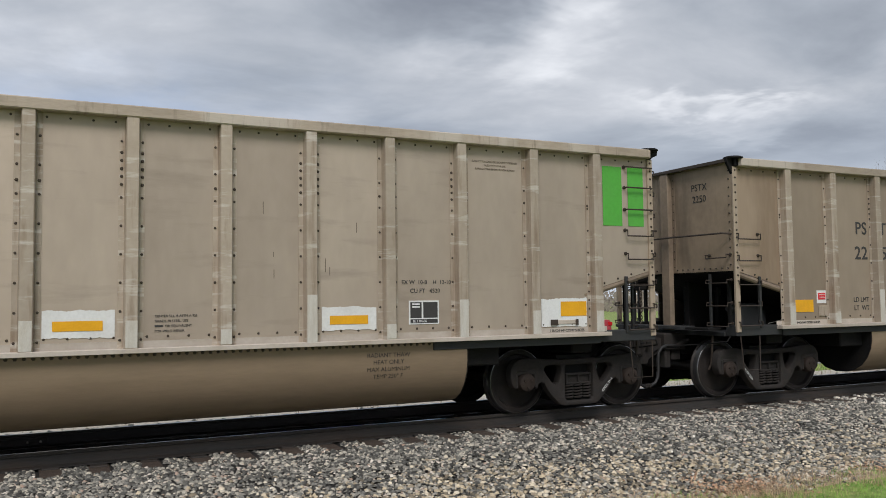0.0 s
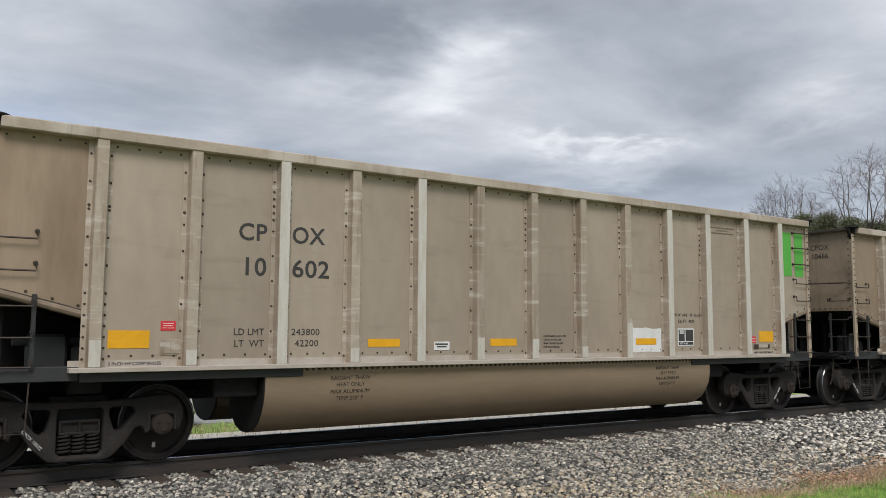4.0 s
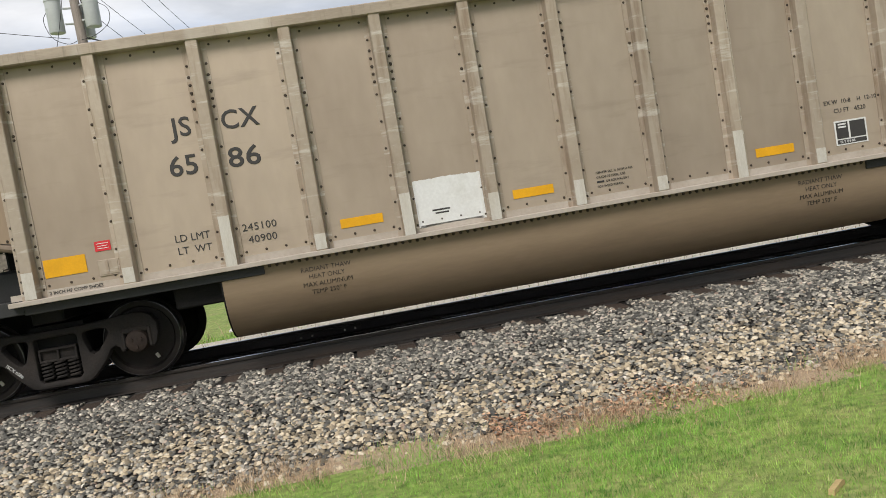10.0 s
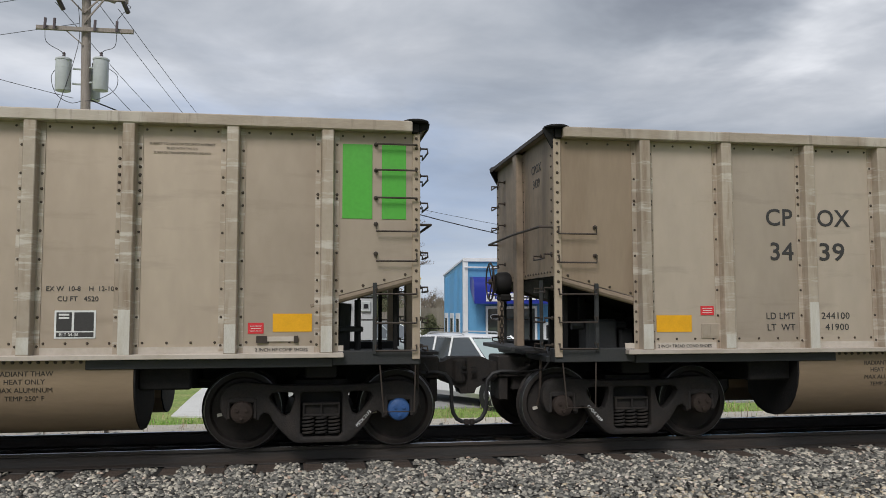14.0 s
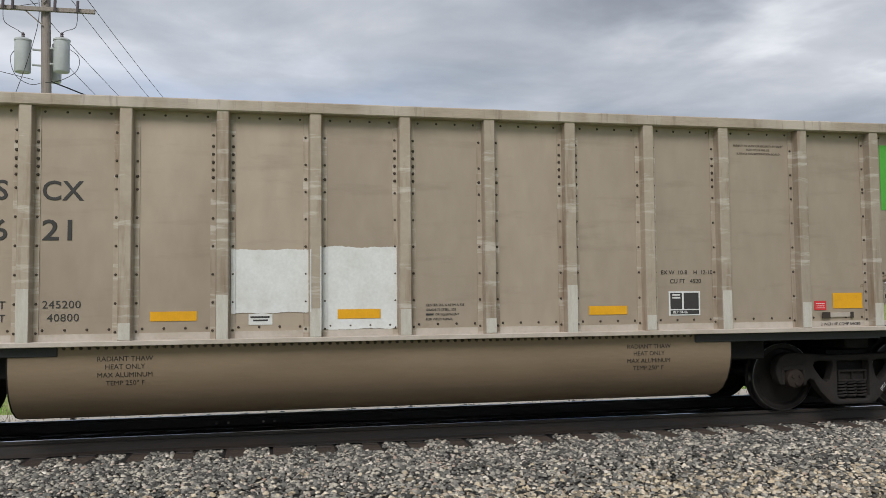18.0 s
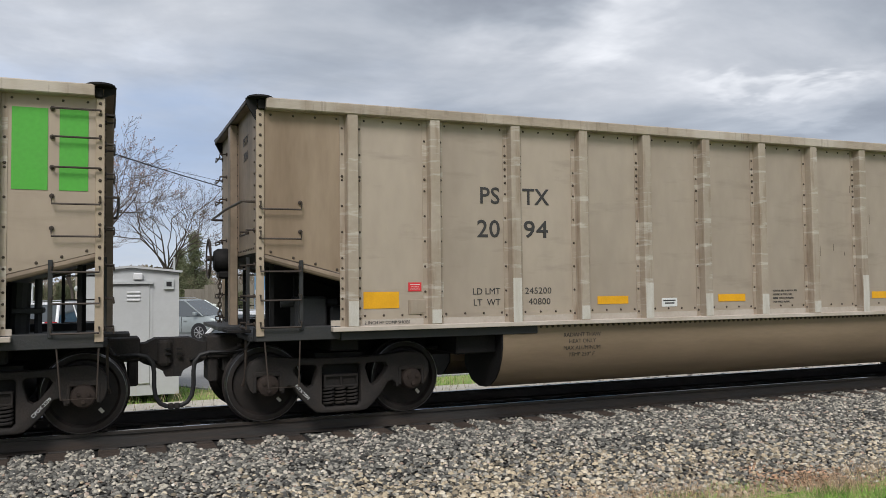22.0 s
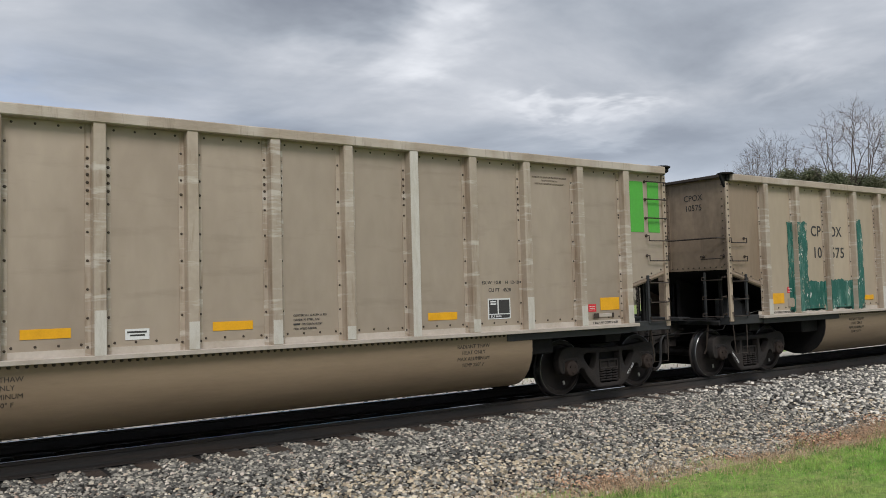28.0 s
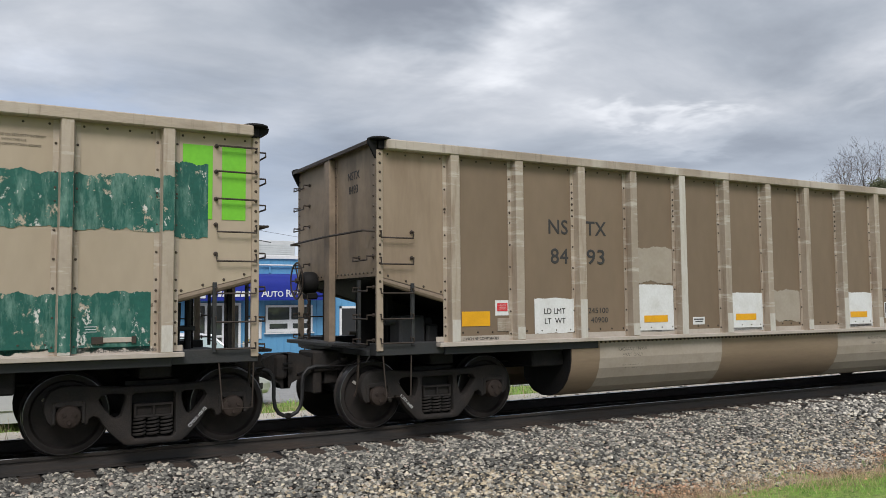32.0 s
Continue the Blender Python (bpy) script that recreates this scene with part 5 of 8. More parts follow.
def brushed(car, mat, u0, u1, z0, z1, rough=0.05, seed=0, label="", name="paint_patch", fray=0.0):
    """Paint brushed on by hand, over sheet and posts, with a ragged edge and, with fray, ragged sides."""
    r = random.Random(seed * 77 + int(u0 * 100))
    cuts = sorted({u0, u1, *[p + d for p in POSTS for d in (-0.137, -0.068, -0.062, 0.062, 0.068, 0.137) if u0 < p + d < u1],
                   *[u0 + (u1 - u0) * i / max(2, int((u1 - u0) / 0.018)) for i in range(max(2, int((u1 - u0) / 0.018)))]})
    cols, lo, hi, last = [], 0.0, 0.0, (0.0, 0.0)
    for a, b in zip(cuts, cuts[1:]):
        lo, hi = 0.90 * lo + 0.42 * r.uniform(-rough, rough), 0.90 * hi + 0.42 * r.uniform(-rough, rough)
        y = -skin((a + b) / 2) - 0.0025
        cols += [(a, y, z0 + last[0], z1 + last[1]), (b, y, z0 + lo, z1 + hi)]
        last = (lo, hi)
    s = Shape()
    s.put([p for u, y, a, b in cols for p in ((u, y, a), (u, y, b))], [(2 * i, 2 * i + 2, 2 * i + 3, 2 * i + 1) for i in range(len(cols) - 1)])
    for u, way in ((u0, -1), (u1, 1)) if fray else ():
        if skin(u) != skin(u + way * fray):
            continue
        n, w, strip = max(4, int((z1 - z0) / 0.03)), fray / 2, []
        y = -skin(u) - 0.0040
        for i in range(n + 1):
            w = min(fray, max(0.0, w + r.uniform(-0.4, 0.4) * fray))
            z = z0 + (z1 - z0) * i / n
            strip += [(u, y, z), (u + way * w, y, z)]
        s.put(strip, [(2 * i, 2 * i + 1, 2 * i + 3, 2 * i + 2) for i in range(n)])
    return part(name, s, mat, car, label)


def white_patch(car, i, du0=0.15, du1=0.16, z0=1.27, z1=1.56, seed=1):
    brushed(car, M_WHITE, POSTS[i] + du0, POSTS[i + 1] - du1, z0, z1, 0.012, seed, "patch of fresh white paint")


# lift the reflectors clear of any white paint behind them
def white_post(car, i):
    s = Shape().box(POSTS[i] - 0.064, POSTS[i] + 0.064, -SIDE - 0.1245, -SIDE - 0.1188, ZB - 0.015, ZT + 0.005)
    part("new_post_cover", s, M_SCUFF_GLINT, car, "side post of new bare aluminium")


def reseat(car, u0, u1, z0, z1):
    part("reflector", Shape().box(u0, u1, -SIDE - 0.0125, -SIDE - 0.0090, z0, z1), M_YELLOW, car, "amber reflective sheet")


for i in (5, 8):
    white_patch(train[0], i)
    reseat(train[0], POSTS[i] + 0.25, POSTS[i] + 0.74, 1.345, 1.45)
white_patch(train[0], 11, 0.14, 0.15, 1.24, 1.62)
reseat(train[0], POSTS[12] - 0.59, POSTS[12] - 0.16, 1.38, 1.58)
white_patch(train[1], 8)
reseat(train[1], POSTS[8] + 0.25, POSTS[8] + 0.74, 1.345, 1.45)
white_post(train[1], 4)
white_post(train[1], 8)
for i in (2, 4, 9, 10, 11, 12):
    white_post(train[2], i)
white_patch(train[2], 8, 0.14, 0.14, 1.22, 1.62)
reseat(train[2], POSTS[8] + 0.25, POSTS[8] + 0.74, 1.345, 1.45)
brushed(train[4], M_WHITE, POSTS[12] - 0.62, POSTS[12] - 0.15, 1.64, 2.02, 0.004, 3, "square of pale primer")
white_patch(train[4], 4, 0.12, 0.10, 1.20, 1.74, 5)
white_patch(train[7], 4, 0.09, 0.05, 1.42, 2.13, 6)
white_patch(train[7], 5, 0.05, 0.09, 1.22, 2.16, 7)
reseat(train[7], POSTS[5] + 0.25, POSTS[5] + 0.74, 1.345, 1.45)
white_post(train[11], 8)
white_patch(train[13], 1, 0.30, 0.11, 1.22, 1.72, 8)
for t, z in (("LD LMT", 1.50), ("LT  WT", 1.36)):
    part("lettering", letters(t, 0.080, M_INK, "RIGHT"), M_INK, train[13], at=pose(POSTS[2] - 0.26, -SIDE - 0.0105, z))["kind"] = "stuff"
white_patch(train[13], 3, 0.14, 0.14, 1.20, 1.93, 9)
reseat(train[13], POSTS[3] + 0.25, POSTS[3] + 0.74, 1.345, 1.45)
brushed(train[13], M_BAND, POSTS[3] + 0.14, POSTS[4] - 0.15, 1.95, 2.50, 0.03, 4, "pale rubbed area")
brushed(train[13], M_BAND, POSTS[6] + 0.14, POSTS[7] - 0.15, 1.32, 1.84, 0.03, 4, "pale rubbed area")
white_post(train[13], 4)
for i in (5, 8):
    white_patch(train[13], i, 0.12, 0.12, 1.18, 1.80, 10)
    reseat(train[13], POSTS[i] + 0.25, POSTS[i] + 0.74, 1.345, 1.45)


def tub_band(car, u0, u1):
    """A repainted length of the tub's flank."""
    prof = [(SIDE + 0.014, 1.06), (SIDE + 0.014, 0.83), (SIDE - 0.016, 0.68), (SIDE - 0.086, 0.53), (SIDE - 0.20, 0.396), (SIDE - 0.35, 0.306)]
    s = Shape()
    for (a, b), (c, d) in zip(prof, prof[1:]):
        s.put([(u0, -a, b), (u1, -a, b), (u1, -c, d), (u0, -c, d)], [(0, 1, 2, 3)])
    part("repainted_band", s, M_BAND, car, "pale repainted band on the tub", True)


tub_band(train[13], -3.65, -1.08)
tub_band(train[13], 1.9, 3.85)
caps = [o for o in train[5].children_recursive if o.name.startswith("bearing_cap")]
bpy.context.view_layer.update()
blue = max((o for o in caps if o.matrix_world.translation.y < 0), key=lambda o: o.matrix_world.translation.x)
blue.data = blue.data.copy()
blue.data.materials[0] = M_BLUECAP
blue["label"] = "bright blue bearing cap"
# scratches and dents on the sheets, a pale scrape on one car
r = random.Random(21)
for c in (train[0], train[5], train[9], train[12]):
    s = Shape()
    for k in range(9):
        u, z = r.uniform(1.2, 3.0), r.uniform(1.9, 3.0)
        s.box(u, u + 0.008, -SIDE - 0.0035, -SIDE - 0.0005, z, z + r.uniform(0.05, 0.2))
    part("scratches", s, M_INK2, c, "short dark vertical scratches")["kind"] = "stuff"
part("scrape", Shape().tube([(-5.0, -SIDE - 0.004, 1.50), (-4.7, -SIDE - 0.005, 1.58), (-4.45, -SIDE - 0.004, 1.72)], 0.006, 5), M_SCUFF_GLINT, train[10], "pale curved scrape")

# the car painted over with broad dark green letters
P = POSTS
for u0, u1, z0, z1 in ((P[1] - 0.24, P[1] + 0.40, 1.18, 2.95), (P[1] + 0.40, P[3] - 0.02, 1.18, 1.78), (P[3] - 0.02, P[3] + 0.37, 1.16, 3.06),
                       (P[4] + 0.06, P[5] - 0.33, 1.18, 1.40), (P[5] - 0.33, P[5] + 0.10, 1.16, 3.08), (P[5] + 0.10, P[8] - 0.25, 2.58, 3.08), (P[5] + 0.10, P[8] - 0.25, 1.88, 2.17),
                       (P[8] - 0.25, P[8] + 0.12, 1.20, 3.02), (P[9] - 0.33, P[9] + 0.22, 1.18, 3.10), (P[9] + 0.22, P[12] + 0.06, 2.52, 3.10), (P[9] + 0.22, P[12] - 0.16, 1.20, 1.80),
                       (P[12] + 0.06, P[12] + 0.46, 2.42, 3.30)):
    brushed(train[12], M_TEAL, u0, u1, z0, z1, 0.032, 2, "broad dark green brush strokes", "graffiti_stroke", 0.045 if z1 - z0 > 1.0 else 0.0)
part("lettering", letters("10-8    H  12-10", 0.050, M_INK, "LEFT"), M_INK, train[12], at=pose(P[9] + 0.30, -SIDE - 0.009, 1.83))["kind"] = "stuff"
for i in (3, 5, 8):
    reseat(train[12], P[i] + (0.44 if i == 3 else 0.25), P[i] + 0.74, 1.345, 1.45)


def repaint(car, pairs):
    """Gives one car its own shade of sheet."""
    for o in car.children_recursive:
        if o.type == "MESH" and o.material_slots and o.material_slots[0].material in pairs:
            o.material_slots[0].link = "OBJECT"
            o.material_slots[0].material = pairs[o.data.materials[0]]


for k in (0, 6, 9):
    repaint(train[k], {M_PANEL: M_PANEL_LIGHT})
repaint(train[12], {M_PANEL: M_PANEL_PALE, M_GREEN: M_LIME})
repaint(train[1], {M_PANEL: M_PANEL_MID})
for k in (13, 14):
    repaint(train[k], {M_PANEL: M_PANEL_DARK})


for k in (1, 5, 8, 13):
    part("sticker_backing", Shape().box(P[0] + 0.69, P[0] + 0.91, -SIDE - 0.0012, -SIDE, 1.49, 1.70), M_WHITE, train[k], "white square behind the red sticker")
for o in list(train[12].children_recursive):
    if o.name.startswith(("consolidated_stencil", "stencil_field", "stencil_print", "stencil_date")):
        bpy.data.objects.remove(o)

# green overspray on the upper part of some end walls, with pale stencils on its dense half
for k in range(8):
    for y0, y1, mat in ((-SIDE + 0.05, -0.18, M_SPRAY), (0.18, SIDE - 0.05, M_SPRAYDENSE)):
        s = Shape().put([(ENDU + 0.003, y0, 2.62), (ENDU + 0.003, y1, 2.62), (ENDU + 0.003, y1, 3.70), (ENDU + 0.003, y0, 3.70)], [(0, 1, 2, 3)])
        part("overspray", s, mat, train[k], "hazy green overspray")
    a, b, n1, n2 = CARS[k][:4]
    for t, z in ((a + b, 3.40), (n1 + n2, 3.24)):
        part("end_lettering", letters(t, 0.10, M_WHITE, "CENTER"), M_WHITE, train[k], at=pose(ENDU + 0.006, 0.75, z, 0, 0, 90))["kind"] = "stuff"
    for q in range(7):
        w = (0.20, 0.32, 0.28, 0.36, 0.30, 0.34, 0.22)[q]
        part("stencil_bar", Shape().box(ENDU + 0.004, ENDU + 0.007, 0.75 - w, 0.75 + w, 3.10 - 0.062 * q, 3.122 - 0.062 * q), M_INK2 if k in (0, 5) else M_BAND, train[k])
# ---- beyond the track: road, lot, shop ----
GZ = -0.70


def slab(name, mat, label, category, pts, z=GZ + 0.03):
    s = Shape().prism(pts, 2, GZ - 0.05, z)
    return solo(name, s, mat, label, category, kind="structure")


slab("road", M_CONCRETE, "pale worn concrete side road beyond the grass", "road", [(-90, 24), (-12, 28), (-7.2, 30), (-4.7, 38), (-3.3, 36), (-3.0, 12), (-2.9, 8.0), (-0.6, 7.3), (-0.6, 60), (-5.6, 52), (-9.7, 42.5), (-14, 41), (-90, 36)])
slab("parking_lot", M_ROAD, "grey asphalt parking lot before the shop", "lot", [(-0.6, 9.3), (1.6, 9.3), (2.2, 8.4), (40, 8.4), (40, 26.2), (-0.6, 40)], GZ + 0.034)
slab("gravel_strip", M_GRAVEL, "strip of pale gravel beside the track", "gravel", [(-60, 3.3), (150, 3.3), (150, 6.0), (-60, 6.0)], GZ + 0.10)


def pane_window(name, parent, x0, x1, z0, z1, y, cuts, rail=None, label="white-framed window with dark panes"):
    """A framed window in a wall that faces -y; cuts are the fractions at which mullions stand."""
    w = part(name, Shape().box(x0, x1, y - 0.034, y + 0.04, z0, z1), M_GLASS, parent, label)
    f = Shape()
    for a in (x0, x1 - 0.10):
        f.box(a, a + 0.10, y - 0.07, y - 0.035, z0, z1, 0.008)
    for b in (z0, z1 - 0.10):
        f.box(x0, x1, y - 0.075, y - 0.036, b, b + 0.10, 0.008)
    for c in cuts:
        x = x0 + c * (x1 - x0)
        f.box(x - 0.045, x + 0.045, y - 0.072, y - 0.0355, z0, z1, 0.006)
    if rail:
        z = z0 + rail * (z1 - z0)
        f.box(x0, x1, y - 0.073, y - 0.0365, z - 0.05, z + 0.05, 0.006)
    part("window_frame", f, M_TRIM, w, "white window frame")
    part("window_sill", Shape().box(x0 - 0.06, x1 + 0.06, y - 0.14, y, z0 - 0.07, z0 - 0.01, 0.008), M_TRIM, w)
    return w


def shop():
    X0, X1, Y0, Y1, ZR, ZK = 6.85, 25.0, 25.0, 30.4, 3.80, 3.30
    b = thing("repair_shop", "low blue metal-sided repair shop with a royal blue awning", "shop building")
    prof = [(Y0, GZ), (Y1, GZ), (Y1, ZK), (Y0, ZR)]
    part("wall", Shape().prism(prof, 0, X0, X1), M_SIDING, b, "sky-blue metal wall")
    ribs = Shape()
    for k in range(58):
        x = X0 + 0.25 + k * 0.313
        ribs.box(x, x + 0.035, Y0 - 0.022, Y0, GZ, ZR - 0.12)
    for k in range(16):
        y = Y0 + 0.25 + k * 0.313
        ribs.box(X0 - 0.022, X0, y, y + 0.035, GZ, ZR - 0.16 - (ZR - ZK) * (y - Y0) / (Y1 - Y0))
    part("siding_ribs", ribs, M_SIDING, b, "ribs of the metal siding")["kind"] = "stuff"
    part("corner_trim", Shape().box(X0 - 0.05, X0 + 0.16, Y0 - 0.05, Y0 + 0.16, GZ, ZR + 0.02, 0.01), M_TRIM, b, "white corner trim")
    part("fascia", Shape().box(X0 - 0.06, X1 + 0.05, Y0 - 0.09, Y0 + 0.05, ZR - 0.07, ZR + 0.10, 0.015), M_TRIM, b, "white eaves trim")
    part("roof", Shape().prism([(Y0, ZR + 0.004), (Y1 + 0.1, ZK + 0.004), (Y1 + 0.1, ZK + 0.08), (Y0, ZR + 0.09)], 0, X0 - 0.05, X1 + 0.05), M_TRIM, b, "pale metal roof")
    part("gutter", Shape().tube([(X0, Y0 - 0.12, ZR - 0.32), (14.2, Y0 - 0.12, ZR - 0.36)], 0.035, 6), M_TRIM, b, "white light strip under the eaves")
    for k, (y0, y1) in enumerate(((25.9, 26.9), (27.5, 28.5), (29.1, 30.0))):
        d = part("side_door", Shape().box(X0 - 0.05, X0 + 0.02, y0, y1, GZ, 1.45, 0.01), M_TRIM, b, "white side door")
        part("pane", Shape().box(X0 - 0.056, X0 - 0.048, y0 + 0.2, y1 - 0.2, 0.5, 1.2), M_GLASS, d)
    # entrance
    ent = part("entrance", Shape().box(7.84, 10.12, Y0 - 0.03, Y0 + 0.03, GZ, 1.72), M_GLASS, b, "glazed entrance with white frames")
    f = Shape()
    for x in (7.80, 8.58, 9.32, 10.04):
        f.box(x, x + 0.10, Y0 - 0.10, Y0 - 0.031, GZ, 1.75, 0.01)
    f.box(7.80, 10.14, Y0 - 0.101, Y0 - 0.032, 1.66, 1.78, 0.01).box(8.68, 9.32, Y0 - 0.10, Y0 - 0.031, 0.28, 0.38, 0.01)
    part("door_frame", f, M_TRIM, ent, "white door frame")
    part("oval_sign", Shape().lathe([(0.22, 0.0), (0.22, 0.02)], (0, 0, 0), 1, 20), M_TRIM, ent, "white oval sticker", at=pose(8.22, Y0 - 0.06, 1.30) @ Matrix.Diagonal((1, 1, 0.55, 1)))
    part("oval_field", Shape().lathe([(0.18, 0.0), (0.18, 0.02)], (0, 0, 0), 1, 20), M_BLACK, ent, at=pose(8.22, Y0 - 0.066, 1.30) @ Matrix.Diagonal((1, 1, 0.5, 1)))
    pane_window("window", b, 11.26, 13.46, 0.44, 1.66, Y0, (0.52,), 0.42)
    part("lower_panel", Shape().box(11.36, 12.36, Y0 - 0.06, Y0 - 0.036, 0.54, 0.60).box(11.36, 12.36, Y0 - 0.06, Y0 - 0.036, 0.83, 0.90).box(12.44, 13.36, Y0 - 0.06, Y0 - 0.036, 0.54, 0.60).box(12.44, 13.36, Y0 - 0.06, Y0 - 0.036, 0.83, 0.90).box(11.36, 11.44, Y0 - 0.06, Y0 - 0.036, 0.60, 0.83).box(12.28, 12.36, Y0 - 0.06, Y0 - 0.036, 0.60, 0.83).box(12.44, 12.52, Y0 - 0.06, Y0 - 0.036, 0.60, 0.83).box(13.28, 13.36, Y0 - 0.06, Y0 - 0.036, 0.60, 0.83), M_TRIM, b, "white frames of the lower panes")
    part("notice_frame", Shape().box(10.42, 11.08, Y0 - 0.06, Y0, 0.18, 1.06, 0.01), M_TRIM, b, "white framed notice")
    part("notice", Shape().box(10.56, 10.94, Y0 - 0.066, Y0 - 0.06, 0.32, 0.92).box(10.62, 10.88, Y0 - 0.07, Y0 - 0.0665, 0.7, 0.72), M_BLACK, b, "black notice with faint print")
    # awning: a barrel front on end plates
    yf = Y0 - 1.0
    arc = [(Y0, 3.06)] + [(yf + 0.55 - 0.55 * math.sin(a), 2.50 + 0.55 * math.cos(a)) for a in [0.0, 0.26, 0.52, 0.79, 1.05, 1.31, 1.57]] + [(yf, 1.87), (yf + 0.03, 1.87), (Y0, 2.6)]
    aw = part("awning", Shape().prism(arc, 0, 7.10, 14.05), M_AWNING, b, "royal blue barrel awning with white lettering", smooth=True)
    y = yf - 0.012
    logo = part("logo_panel", Shape().box(7.62, 8.38, y - 0.006, y + 0.01, 1.97, 2.36), M_TRIM, aw, "white square emblem")
    part("emblem", Shape().box(7.67, 8.33, y - 0.012, y - 0.0065, 2.08, 2.31), M_AWNING, logo)
    part("emblem_bars", Shape().box(7.74, 7.84, y - 0.017, y - 0.0125, 2.08, 2.24).box(7.90, 8.0, y - 0.017, y - 0.0125, 2.08, 2.24).box(8.08, 8.16, y - 0.017, y - 0.0125, 2.08, 2.24).box(8.22, 8.27, y - 0.017, y - 0.0125, 2.08, 2.28), M_TRIM, logo)
    x = 8.62
    bars = Shape()
    for k, w in enumerate((0.26, 0.20, 0.19, 0.17, 0.17, 0.26, 0.21, 0.21, 0.20)):
        h = 0.30 if k == 0 else 0.235
        bars.prism([(x, 2.03), (x + w - 0.055, 2.03), (x + w - 0.055 + 0.05, 2.03 + h), (x + 0.05, 2.03 + h)], 1, y - 0.006, y)
        x += w
    part("name_bars", bars, M_TRIM, aw, "white sign letters")["kind"] = "stuff"
    for t, size, xx in (("A", 0.30, 10.78), ("UTO", 0.235, 11.04), ("R", 0.30, 11.86), ("EPAIR", 0.235, 12.10)):
        part("sign_letters", letters(t, size, M_TRIM, "LEFT", 1.0), M_TRIM, aw, "white sign letters", at=pose(xx, y, 2.03))
    # the workshop end of the front
    d = part("steel_door", Shape().box(14.9, 15.75, Y0 - 0.04, Y0 + 0.02, GZ, 1.48, 0.01), M_FRAME, b, "dark steel door")
    part("door_frame", Shape().box(14.80, 14.90, Y0 - 0.06, Y0, GZ, 1.58).box(15.75, 15.85, Y0 - 0.06, Y0, GZ, 1.58).box(14.80, 15.85, Y0 - 0.06, Y0, 1.48, 1.58), M_TRIM, d)
    m = part("meter_box", Shape().box(16.05, 16.50, Y0 - 0.25, Y0, 0.10, 0.95, 0.015), M_CABINET, b, "pale grey electric meter box")
    part("meter", Shape().lathe([(0.09, 0.0), (0.09, -0.06)], (16.28, Y0 - 0.25, 0.55), 1, 14), M_GLASS, m)
    part("conduit", Shape().tube([(16.28, Y0 - 0.08, 0.95), (16.28, Y0 - 0.08, ZR + 0.7)], 0.035, 8), M_CAN, m)
    pane_window("window", b, 16.75, 20.4, 0.14, 1.52, Y0, (0.26, 0.74), 0.5)
    for x in (11.4, 14.0, 19.0):
        part("downpipe", Shape().box(x, x + 0.08, Y0 - 0.10, Y0 - 0.03, GZ, ZR - 0.3, 0.01) if x > 14.02 else Shape().box(x, x + 0.08, Y0 - 0.10, Y0 - 0.03, 3.1, ZR - 0.3, 0.01), M_SIDING, b)
    return b


shop()


def roof_unit(x, y, w, d, z0, z1):
    t = thing("roof_air_unit", "pale green metal air-conditioning unit on the roof", "air conditioner")
    part("casing", Shape().box(x, x + w, y, y + d, z0, z1, 0.03), M_CABINET, t)
    g = Shape()
    for k in range(6):
        g.box(x + 0.12, x + w - 0.12, y - 0.02, y, z0 + 0.15 + k * (z1 - z0 - 0.3) / 6, z0 + 0.19 + k * (z1 - z0 - 0.3) / 6)
    part("louvres", g, M_CAN, t)["kind"] = "stuff"
    part("curb", Shape().box(x + 0.1, x + w - 0.1, y + 0.1, y + d - 0.1, 3.3, z0 + 0.01), M_CAN, t)
    return t


roof_unit(11.0, 27.2, 2.4, 1.3, 3.85, 4.75)
vent = thing("roof_vent", "small grey vent pipe on the roof", "vent")
part("pipe", Shape().tube([(10.3, 26.6, 3.5), (10.3, 26.6, 4.35)], 0.09, 10), M_CAN, vent)
part("hood", Shape().lathe([(0.09, 4.30), (0.16, 4.33), (0.14, 4.45), (0.02, 4.5)], (10.3, 26.6, 0), 2, 12), M_CAN, vent)
urn = thing("planter_urn", "white urn planter with small yellow flowers by the entrance", "planter")
part("urn", Shape().lathe([(0.17, GZ + 0.03), (0.18, GZ + 0.12), (0.12, GZ + 0.2), (0.24, GZ + 0.62), (0.28, GZ + 0.72), (0.25, GZ + 0.72)], (10.3, 24.35, 0), 2, 16), M_TRIM, urn, smooth=True)
fl = Shape()
r = random.Random(4)
for k in range(60):
    x, y, z = 10.3 + r.uniform(-.2, .2), 24.35 + r.uniform(-.2, .2), GZ + 0.72 + r.uniform(-.03, .14)
    fl.box(x, x + 0.03, y, y + 0.03, z, z + 0.03)
part("flowers", fl, M_YPAINT, urn, "small yellow flowers")["kind"] = "stuff"

